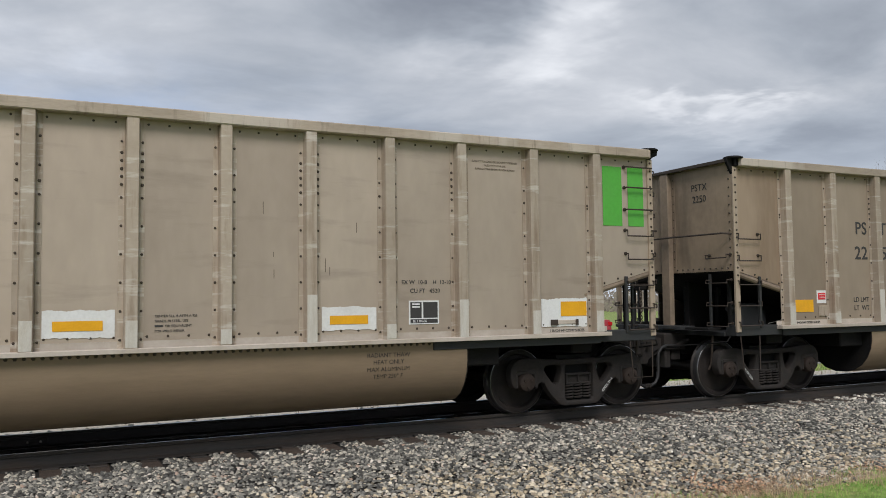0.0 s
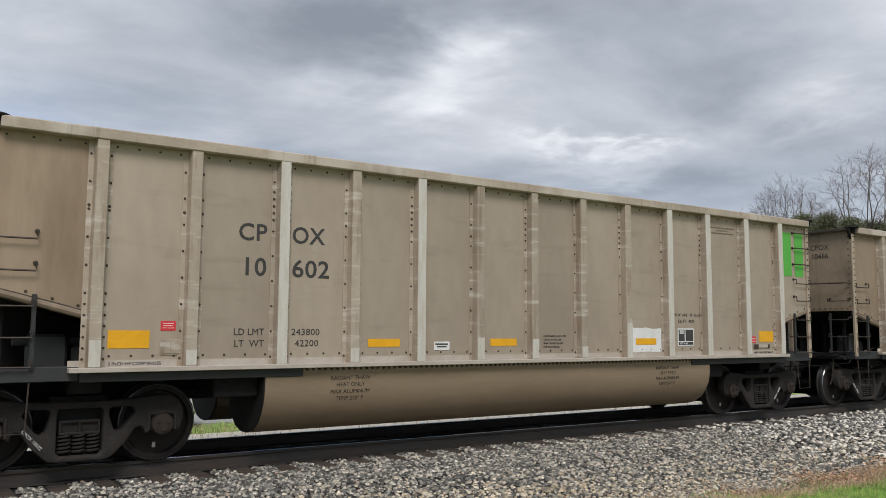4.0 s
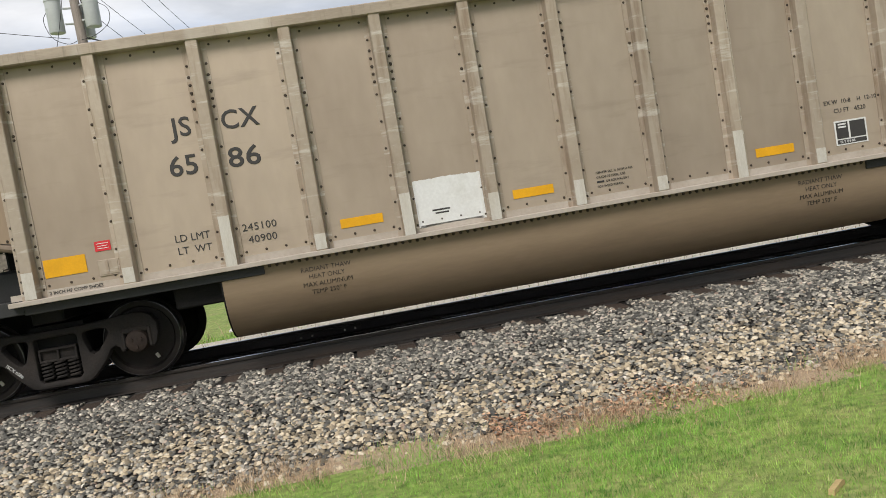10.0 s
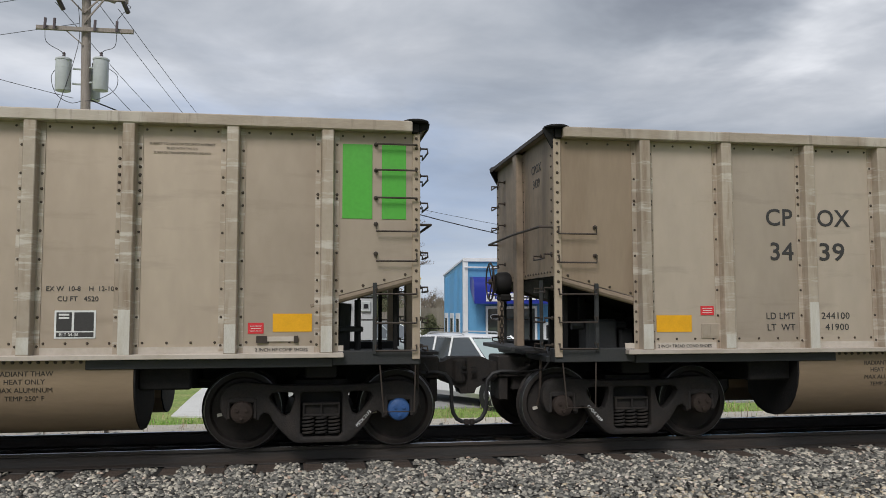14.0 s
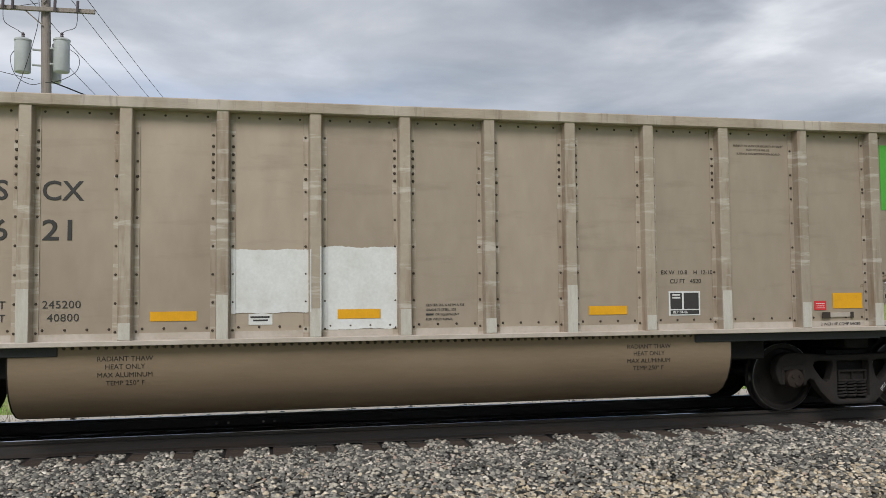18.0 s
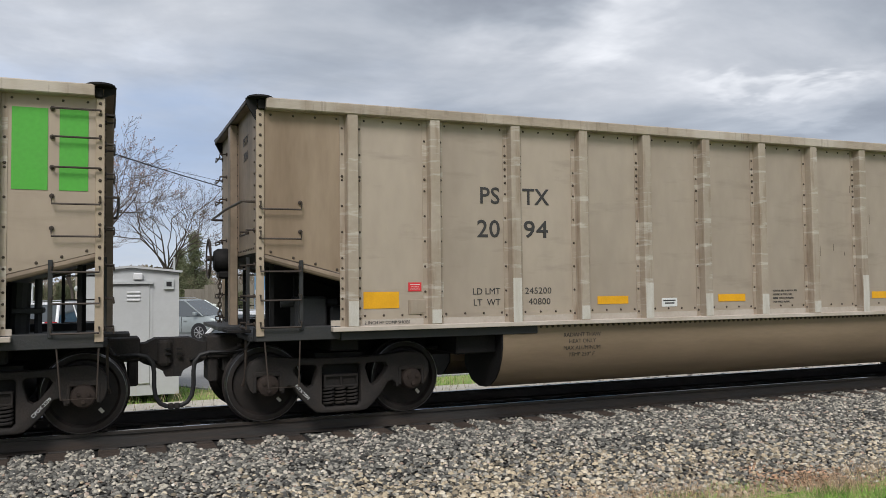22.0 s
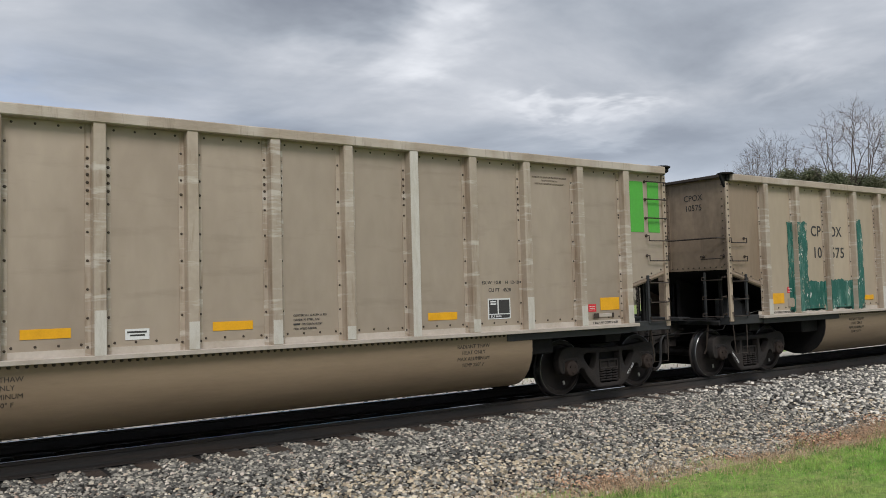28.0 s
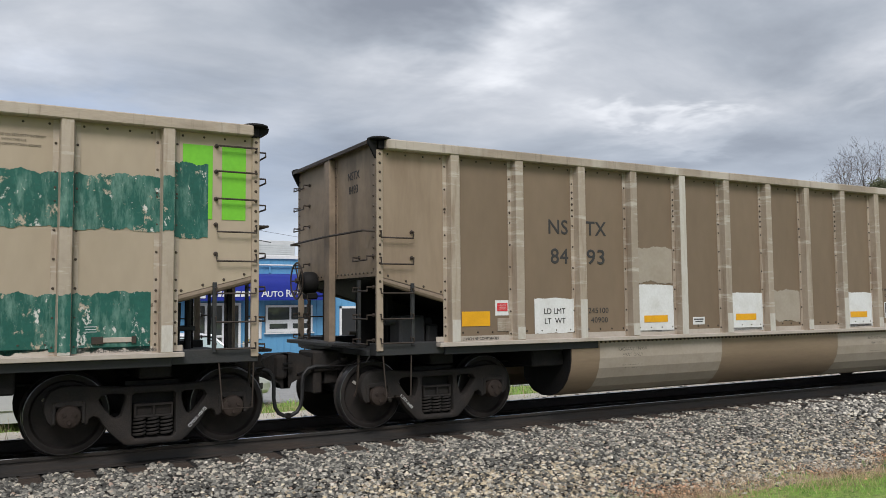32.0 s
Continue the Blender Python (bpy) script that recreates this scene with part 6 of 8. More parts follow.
# signal cabinet beside the track
def signal_cabinet():
    t = thing("signal_cabinet", "pale grey steel railway signal cabinet standing on short legs", "signal cabinet")
    x0, x1, y0, y1 = -0.44, 1.42, 6.7, 9.1
    xm = (x0 + x1) / 2
    part("body", Shape().prism([(x0, -0.53), (x1, -0.53), (x1, 1.92), (xm, 2.02), (x0, 1.92)], 1, y0, y1), M_CABINET, t)
    part("roof", Shape().prism([(x0 - 0.06, 1.925), (xm, 2.025), (x1 + 0.06, 1.925), (x1 + 0.06, 1.965), (xm, 2.07), (x0 - 0.06, 1.965)], 1, y0 - 0.07, y1 + 0.07), M_CABINET, t, "low ridged steel roof")
    d = part("door", Shape().box(x0 + 0.52, x0 + 1.30, y0 - 0.035, y0, -0.30, 1.68, 0.012), M_CABINET, t, "steel door")
    f = Shape().box(x0 + 0.47, x0 + 0.515, y0 - 0.02, y0, -0.34, 1.74).box(x0 + 1.305, x0 + 1.35, y0 - 0.02, y0, -0.34, 1.74).box(x0 + 0.47, x0 + 1.35, y0 - 0.09, y0, 1.70, 1.75)
    part("door_frame", f, M_CABINET, d)
    part("door_handle", Shape().box(x0 + 0.56, x0 + 0.62, y0 - 0.09, y0 - 0.035, 0.72, 0.9, 0.01), M_CAN, d, "steel door latch")
    for k in range(3):
        part("vent_slot", Shape().box(x0 + 0.86, x0 + 1.12, y0 - 0.06, y0 - 0.035, 1.36 + 0.075 * k, 1.40 + 0.075 * k, 0.008), M_TRIM, d, "white vent louvre")
    part("lamp", Shape().box(x0 + 0.98, x0 + 1.16, y0 - 0.10, y0, 1.78, 1.92, 0.02), M_TRIM, t, "white lamp over the door")
    j = part("socket_box", Shape().box(x0 + 1.56, x0 + 1.76, y0 - 0.05, y0, 1.58, 1.80, 0.01), M_CAN, t)
    part("socket", Shape().box(x0 + 1.61, x0 + 1.71, y0 - 0.06, y0 - 0.05, 1.65, 1.74), M_BLACK, j)
    part("antenna", Shape().tube([(x1 - 0.08, y0 + 0.2, 1.9), (x1 - 0.08, y0 + 0.2, 2.25)], 0.02, 6), M_CAN, t)
    part("side_lamp", Shape().lathe([(0.02, 0.0), (0.05, -0.02), (0.055, -0.06), (0.02, -0.08)], (x0 - 0.05, y0 + 0.1, 1.62), 1, 10), M_CAN, t)
    for x in (x0 + 0.25, x0 + 0.8, x1 - 0.3):
        for y in (y0 + 0.15, y1 - 0.15):
            part("leg", Shape().box(x, x + 0.10, y - 0.05, y + 0.05, GZ - 0.02, -0.53, 0.005), M_STEEL, t)
    return t


signal_cabinet()

# ---- vehicles ----
def loft(s, stations):
    """Skin through rings of points with equal counts."""
    n = len(stations[0])
    v = [p for ring in stations for p in ring]
    f = [(i * n + j, i * n + (j + 1) % n, (i + 1) * n + (j + 1) % n, (i + 1) * n + j) for i in range(len(stations) - 1) for j in range(n)]
    f += [tuple(range(n))[::-1], tuple((len(stations) - 1) * n + j for j in range(n))]
    return s.put(v, f)


def body_ring(x, w, zl, zb, zt):
    h = w / 2
    return [(x, -h * 0.88, zl), (x, -h * 0.99, zl + 0.12), (x, -h, (zl + zb) / 2), (x, -h * 0.985, zb), (x, -h * 0.90, zt), (x, 0, zt + 0.03), (x, h * 0.90, zt), (x, h * 0.985, zb), (x, h, (zl + zb) / 2), (x, h * 0.99, zl + 0.12), (x, h * 0.88, zl)]


def vehicle(name, label, category, paint, at, L, W, H, nose, glass_front, roof_front, roof_back, glass_back, belt, pale=False):
    """A car: lofted body, glasshouse with pillars and roof, wheels with rims, lamps, bumpers, mirrors."""
    c = thing(name, label, category, at=at)
    hl = L / 2
    r = 0.345
    st = [body_ring(-hl, W * 0.90, 0.42, 0.80, belt - 0.06), body_ring(-hl + 0.12, W * 0.97, 0.32, 0.85, belt), body_ring(-hl * 0.5, W, 0.24, 0.86, belt + 0.02),
          body_ring(glass_front - 0.2, W, 0.24, 0.86, belt), body_ring(glass_front + 0.25, W * 0.99, 0.24, 0.84, belt - 0.05), body_ring(hl - 0.35, W * 0.95, 0.28, 0.72, nose),
          body_ring(hl - 0.08, W * 0.86, 0.34, 0.66, nose - 0.10), body_ring(hl, W * 0.74, 0.42, 0.60, nose - 0.2)]
    body = part("body", loft(Shape(), st), paint, c, smooth=True)
    wt, wb = W * 0.72, W * 0.94
    zb, zr = belt - 0.02, H - 0.05
    g = Shape()
    rings = []
    for x0, x1, k in ((glass_front, roof_front, 0), (glass_back, roof_back, 1)):
        rings.append([(x0, -wb / 2, zb), (x1, -wt / 2, zr), (x1, wt / 2, zr), (x0, wb / 2, zb)])
    loft(g, rings)
    gl = part("glasshouse", g, M_CARGLASS, c, "tinted windows")
    for x0, x1, k, nm in ((glass_front, roof_front, 1, "windscreen"), (glass_back, roof_back, -1, "rear_window")):
        o = 0.006 * k
        part(nm, Shape().put([(x0 + o, -wb * 0.47, zb + 0.02), (x0 + o, wb * 0.47, zb + 0.02), (x1 + o, wt * 0.46, zr - 0.01), (x1 + o, -wt * 0.46, zr - 0.01),
                              (x0 + 2 * o, -wb * 0.47, zb + 0.02), (x0 + 2 * o, wb * 0.47, zb + 0.02), (x1 + 2 * o, wt * 0.46, zr - 0.01), (x1 + 2 * o, -wt * 0.46, zr - 0.01)],
                             [(0, 1, 2, 3), (7, 6, 5, 4), (0, 4, 5, 1), (1, 5, 6, 2), (2, 6, 7, 3), (3, 7, 4, 0)]), M_SHIELD if pale and k > 0 else M_CARGLASS, gl, "windscreen glass with a pale sky reflection in its colour" if pale and k > 0 else "dark tinted glass")
    roof = Shape()
    loft(roof, [[(roof_front + 0.05, -wt / 2 - 0.02, zr - 0.02), (roof_front - 0.15, -wt / 2 + 0.12, zr + 0.04), (roof_front - 0.15, wt / 2 - 0.12, zr + 0.04), (roof_front + 0.05, wt / 2 + 0.02, zr - 0.02)],
                [(roof_back - 0.05, -wt / 2 - 0.02, zr - 0.02), (roof_back + 0.15, -wt / 2 + 0.12, zr + 0.05), (roof_back + 0.15, wt / 2 - 0.12, zr + 0.05), (roof_back - 0.05, wt / 2 + 0.02, zr - 0.02)]])
    part("roof", roof, paint, c, smooth=True)
    n_mid = 2
    for sy in (-1, 1):
        px = [(glass_front, roof_front, 0.032), (glass_back, roof_back, 0.06)]
        for k in range(1, n_mid + 1):
            f = k / (n_mid + 1)
            xm = roof_front + (roof_back - roof_front) * f
            px.append((xm + 0.06, xm, 0.03))
        for xa, xb, rr in px:
            part("pillar", Shape().tube([(xa, sy * (wb / 2 + 0.004), zb), (xb, sy * (wt / 2 + 0.004), zr)], rr, 6), paint, gl)
        part("roof_rail", Shape().tube([(roof_front - 0.3, sy * (wt / 2 - 0.06), zr + 0.05), (roof_front - 0.45, sy * (wt / 2 - 0.06), zr + 0.10), (roof_back + 0.35, sy * (wt / 2 - 0.06), zr + 0.10), (roof_back + 0.2, sy * (wt / 2 - 0.06), zr + 0.05)], 0.018, 6), M_ALLOY, c)
        part("mirror", Shape().box(glass_front - 0.40, glass_front - 0.25, *sorted((sy * W / 2, sy * (W / 2 + 0.17))), belt + 0.02, belt + 0.17, 0.03), paint, c)
        for xh in (glass_front - 0.95, glass_front - 1.95):
            part("door_handle", Shape().box(xh, xh + 0.16, *sorted((sy * (W / 2 - 0.01), sy * (W / 2 + 0.02))), 0.80, 0.84, 0.008), paint, c)
            part("door_gap", Shape().box(xh - 0.12, xh - 0.108, *sorted((sy * (W / 2 - 0.02), sy * (W / 2 + 0.003))), 0.36, belt - 0.05), M_BLACK, c)
        part("tail_lamp", Shape().box(-hl - 0.012, -hl + 0.22, *sorted((sy * W * 0.27, sy * W * 0.485)), 0.90, 1.08, 0.02), M_TAIL, c, "red tail lamp")
        part("headlamp", Shape().box(hl - 0.42, hl - 0.06, *sorted((sy * W * 0.30, sy * W * 0.44)), 0.62, 0.76, 0.03), M_ALLOY, c, "clear headlamp")
        for wx in (-hl + 0.88, hl - 0.92):
            y0 = sy * (W / 2 - 0.21)
            w = part("wheel", Shape().lathe([(0.20, 0.0), (r - 0.02, 0.0), (r, 0.03), (r, 0.17), (r - 0.02, 0.205), (r - 0.10, 0.215), (0.2, 0.20)], (0, 0, 0), 1, 24), M_TYRE, c, "black tyre", smooth=True, at=pose(wx, y0, r, 0, 0, 0 if sy > 0 else 180))
            rim = Shape().lathe([(0.23, 0.10), (0.245, 0.218), (0.225, 0.222), (0.215, 0.14)], (0, 0, 0), 1, 24, True)
            for k in range(7):
                a = 6.283185 * k / 7
                rim.tube([(0.02 * math.cos(a), 0.215, 0.02 * math.sin(a)), (0.23 * math.cos(a), 0.205, 0.23 * math.sin(a))], 0.024, 5)
            rim.lathe([(0.05, 0.19), (0.05, 0.232)], (0, 0, 0), 1, 10)
            part("rim", rim, M_ALLOY, w, "silver spoked rim")
            part("wheel_arch", Shape().lathe([(r + 0.06, 0.0), (r + 0.06, 0.218)], (wx, y0 if sy > 0 else y0 - 0.218, r), 1, 20), M_BLACK, c)
    part("bumper", Shape().box(-hl - 0.04, -hl + 0.10, -W * 0.45, W * 0.45, 0.42, 0.62, 0.03), paint, c)
    part("plate", Shape().box(-hl - 0.02, -hl - 0.004, -0.26, 0.26, 0.78, 0.90), M_TRIM, c, "blank plate")
    part("grille", Shape().box(hl - 0.03, hl + 0.012, -0.45, 0.45, 0.44, 0.60, 0.02), M_BLACK, c)
    return c


lot = GZ + 0.034
vehicle("parked_suv", "white sport utility vehicle with roof rails parked beside the track", "car", M_CARWHITE, pose(4.25, 9.4, GZ + 0.0, 0, 0, -60), 4.65, 1.84, 1.70, 0.98, 1.25, 0.40, -1.55, -2.25, 1.06, True)
vehicle("parked_minivan", "white minivan with red tail lamps parked on the road", "car", M_CARWHITE, pose(-1.14, 24.7, GZ + 0.03, 0, 0, 58), 5.0, 1.95, 1.76, 0.95, 1.75, 0.65, -1.95, -2.35, 1.05)
vehicle("parked_minivan", "silver-green minivan parked in the shop's lot", "car", M_CARSILVER, pose(3.2, 27.4, GZ + 0.034, 0, 0, -42), 5.0, 1.95, 1.74, 0.95, 1.75, 0.65, -1.95, -2.35, 1.05)
vehicle("pickup_truck", "white crew-cab pickup parked by the houses", "pickup", M_CARWHITE, pose(-21.5, 98, float(ground_height(0, 98)), 0, 0, 178), 5.7, 1.98, 1.85, 1.05, 0.95, 0.45, -0.75, -0.9, 1.12)
vehicle("pickup_truck", "dark red pickup truck parked before the shop windows", "pickup", M_REDCAR, pose(21.8, 22.0, lot, 0, 0, 180), 5.5, 1.98, 1.84, 1.12, 1.05, 0.55, -0.75, -0.95, 1.18)

# ---- utility pole, wires ----
def sag(p, q, drop, n=14):
    p, q = Vector(p), Vector(q)
    return [tuple(p.lerp(q, i / n) - Vector((0, 0, drop * 4 * (i / n) * (1 - i / n)))) for i in range(n + 1)]


def rounded(pts, n=5):
    """A smooth line through the points."""
    p = [Vector(pts[0])] + [Vector(a) for a in pts] + [Vector(pts[-1])]
    out = []
    for i in range(1, len(p) - 2):
        a, b, c, d = p[i - 1:i + 3]
        for k in range(n):
            s = k / n
            out.append(tuple(0.5 * (2 * b + (c - a) * s + (2 * a - 5 * b + 4 * c - d) * s * s + (3 * b - a - 3 * c + d) * s ** 3)))
    return out + [tuple(p[-1])]


def utility_pole():
    t = thing("utility_pole", "weathered wooden utility pole with crossarms and three grey transformers", "utility pole")
    bx, by, tx = -6.22, 14.0, -6.46
    part("pole", Shape().tube([(bx, by, GZ - 0.1), ((bx + tx) / 2, by, 5.3), (tx, by, 11.55)], 0.165, 14, 0.12), M_POLE, t, smooth=True)
    for z, y, hw in ((10.78, -0.20, 1.08), (10.78, 0.20, 1.08), (9.70, -0.19, 1.33)):
        part("crossarm", Shape().box(tx - hw + (0.06 if z < 10 else -0.08), tx + hw + (0.06 if z < 10 else -0.02), by + y - 0.05, by + y + 0.05, z - 0.06, z + 0.06, 0.008), M_POLE, t)
    # a second pair of arms, turned along the branch line
    for dx in (-0.18, 0.18):
        part("crossarm", Shape().box(-0.05, 0.05, -1.25, 1.25, -0.06, 0.06, 0.008), M_POLE, t, at=pose(tx + dx, by, 11.0, 0, 0, -38))
    for s, z0, z1, w in ((-1, 10.2, 10.78, 0.55), (1, 10.2, 10.78, 0.55), (-1, 9.2, 9.74, 0.0), (1, 9.9, 10.9, 0.75)):
        if w:
            part("brace", Shape().box(-0.02, 0.02, -0.02, 0.02, 0, (w * w + (z1 - z0) ** 2) ** 0.5), M_POLE, t, at=pose(tx, by - 0.15, z0, 0, s * math.degrees(math.atan2(w, z1 - z0)), 0))
    part("arm_brace", Shape().tube([(tx, by - 0.15, 9.25), (tx - 0.55, by - 0.19, 9.72)], 0.018, 5), M_POLE, t)
    for dx, dy, z in ((-0.52, -0.12, 8.35), (0.50, -0.12, 8.40), (0.14, 0.48, 8.25)):
        c = part("transformer", Shape().lathe([(0.205, -0.46), (0.215, -0.44), (0.215, 0.42), (0.23, 0.43), (0.23, 0.47), (0.17, 0.51), (0.02, 0.53)], (tx + dx, by + dy, z), 2, 20), M_CAN, t, "pale grey transformer can", smooth=True)
        part("bushing", Shape().lathe([(0.05, 0.48), (0.05, 0.52), (0.035, 0.54), (0.05, 0.57), (0.035, 0.60), (0.05, 0.63), (0.02, 0.68)], (tx + dx, by + dy, z), 2, 10), M_PORC, c)
        for dz in (-0.22, 0.22):
            part("bracket", Shape().tube([(tx + dx * 0.55, by + dy * 0.6, z + dz), (tx, by, z + dz)], 0.03, 6), M_CAN, c)
        part("rim_band", Shape().lathe([(0.219, 0.20), (0.219, 0.22)], (tx + dx, by + dy, z), 2, 20), M_CAN, c)
    for dx in (-1.0, -0.75, 0.35, 0.95):
        part("cutout", Shape().tube([(tx + dx, by - 0.30, 9.95), (tx + dx, by - 0.34, 9.62)], 0.04, 8), M_PORC, t, "porcelain fuse cutout")
    for dx, z in ((-1.05, 10.92), (-0.35, 10.92), (0.4, 10.92), (1.0, 10.92)):
        part("insulator", Shape().lathe([(0.02, -0.08), (0.05, -0.02), (0.06, 0.03), (0.03, 0.08)], (tx + dx, by - 0.2, z), 2, 10), M_PORC, t)
    for dx in (-0.85, 0.98):
        part("strain_insulator", Shape().tube([(tx + dx, by + 0.2, 10.76), (tx + dx + 0.1, by + 0.5, 10.5)], 0.07, 10), M_PORC, t, smooth=True)
    for pts in ([(tx - 1.0, by - 0.3, 9.6), (tx - 0.95, by - 0.3, 9.25), (tx - 0.62, by - 0.2, 9.05), (tx - 0.48, by - 0.12, 8.95)],
                [(tx + 0.95, by - 0.3, 9.6), (tx + 0.9, by - 0.3, 9.2), (tx + 0.6, by - 0.2, 9.1), (tx + 0.46, by - 0.12, 9.0)],
                [(tx + 1.0, by + 0.2, 10.7), (tx + 1.25, by, 10.5), (tx + 1.1, by - 0.2, 10.25), (tx + 0.95, by - 0.3, 9.98)],
                [(tx - 0.66, by - 0.1, 8.6), (tx - 0.85, by - 0.1, 8.3), (tx - 0.70, by - 0.1, 7.8), (tx - 0.3, by - 0.15, 7.55), (tx, by - 0.18, 7.6)],
                [(tx + 0.64, by - 0.1, 8.65), (tx + 0.95, by - 0.1, 8.4), (tx + 0.9, by - 0.1, 8.0), (tx + 0.5, by - 0.15, 7.7), (tx + 0.1, by - 0.2, 7.6)],
                [(tx - 0.15, by - 0.2, 10.4), (tx - 0.1, by - 0.2, 9.4), (tx - 0.4, by - 0.3, 8.0), (tx - 0.9, by - 0.3, 6.5)]):
        part("jumper_wire", Shape().tube(rounded(pts), 0.009, 5), M_WIRE, t)
    return t


utility_pole()
far = thing("utility_pole", "distant wooden utility pole behind the trees", "utility pole")
part("pole", Shape().tube([(-2.2, 66, GZ - 0.6), (-2.2, 66, 11.3)], 0.17, 10, 0.12), M_POLE, far)
part("crossarm", Shape().box(-3.4, -1.0, 65.8, 65.9, 10.7, 10.82), M_POLE, far)
left = thing("utility_pole", "wooden utility pole further down the road", "utility pole")
part("pole", Shape().tube([(-52, 30, GZ), (-52, 30, 11.3)], 0.17, 10, 0.12), M_POLE, left)
part("crossarm", Shape().box(-53.2, -50.8, 29.8, 29.9, 10.8, 10.92), M_POLE, left)
WIRES = [((-5.60, 14.2, 10.5), (-1.1, 65.8, 10.8), 1.0), ((-6.25, 14.2, 10.75), (-2.2, 65.8, 10.8), 1.0), ((-7.35, 14.2, 10.6), (-3.3, 65.8, 10.8), 1.0), ((-6.5, 14.1, 8.9), (-2.2, 65.8, 9.0), 1.2),
         ((-7.6, 13.8, 10.95), (-53, 29.8, 11.0), 0.8), ((-6.9, 13.8, 10.95), (-52.4, 29.8, 11.0), 0.9), ((-6.2, 13.8, 10.95), (-51.6, 29.8, 11.0), 1.0), ((-6.6, 13.9, 9.9), (-51, 29.8, 10.4), 1.0),
         ((-6.7, 13.9, 7.7), (-24, 4.6, 11.8), 0.5), ((-6.9, 13.9, 6.6), (-22, 4.0, 10.6), 0.4)]
for p, q, d in WIRES:
    solo("overhead_wire", Shape().tube(sag(p, q, d), 0.009, 4), M_WIRE, "thin black overhead wire strung between poles", "wire", "overhead wires")
solo("service_cable", Shape().tube(sag((-6.45, 13.9, 7.75), (11.6, 25.3, 4.5), 0.55), 0.02, 5), M_WIRE, "black service cable from the pole to the shop roof", "wire")
solo("overhead_wire", Shape().tube(sag((-6.4, 13.9, 7.0), (16.3, 25.0, 4.4), 0.5), 0.008, 4), M_WIRE, "thin telephone wire from the pole to the shop", "wire", "overhead wires")

# ---- trees ----
def bare_tree(name, label, height, spread, seed, levels=6, twig_r=0.010):
    """A leafless tree: trunk, limbs and a crown of fine twigs."""
    r = random.Random(seed)
    t = thing(name, label, "tree")
    trunk, limbs, twigs, buds = Shape(), [], Shape(), Shape()

    def grow(p, d, length, rad, level, into):
        pts, q, w = [p], p.copy(), d.copy()
        seg = (3, 3, 3, 2, 2, 1, 1, 1)[level]
        for i in range(seg):
            w = (w + Vector((r.uniform(-1, 1), r.uniform(-1, 1), r.uniform(-0.5, 0.7))) * 0.16).normalized()
            q = q + w * length / seg
            pts.append(q.copy())
        into.tube(pts, rad, (8, 7, 5, 4, 3, 3, 3)[min(level, 6)], max(rad * 0.62, twig_r * 0.5), caps=False)
        if level >= levels:
            if r.random() < 0.5:
                b = pts[-1]
                buds.put([tuple(b), tuple(b + Vector((0.05, 0.01, 0.06))), tuple(b + Vector((-0.02, 0.04, 0.08)))], [(0, 1, 2)])
            return
        n = r.choice((2, 3, 3)) if level > 0 else 7
        for k in range(n):
            f = r.uniform(0.45, 1.0) if level else r.uniform(0.66, 1.0)
            base = pts[0].lerp(pts[-1], f) if k else pts[-1]
            i = min(int(f * seg), seg - 1)
            base = pts[i].lerp(pts[i + 1], f * seg - i) if k else pts[-1]
            ax = w.orthogonal().normalized()
            ax.rotate(Matrix.Rotation(r.uniform(0, 6.283), 3, w))
            nd = (w + ax * r.uniform(0.45, 0.95) * spread).normalized()
            if nd.z < -0.1:
                nd.z *= -0.5
            nl = length * (r.uniform(0.52, 0.66) if level == 0 else r.uniform(0.66, 0.86) if level < 3 else r.uniform(0.48, 0.74))
            if level == 0:
                s = Shape()
                limbs.append(s)
                grow(base, nd, nl * 1.1, rad * 0.42, 1, s)
            else:
                grow(base, nd, nl, max(rad * r.uniform(0.5, 0.66), twig_r), level + 1, into if level < 2 else twigs)
    grow(Vector((0, 0, -0.1)), Vector((0, 0, 1)), height * 0.38, height * 0.015, 0, trunk)
    part("trunk", trunk, M_BARK, t, smooth=True)
    for s in limbs:
        part("limb", s, M_BARK, t)
    part("crown", twigs, M_TWIG, t, "fine leafless twigs")["kind"] = "stuff"
    if buds.v:
        part("spring_growth", buds, M_BUD, t, "small reddish buds")["kind"] = "stuff"
    return t


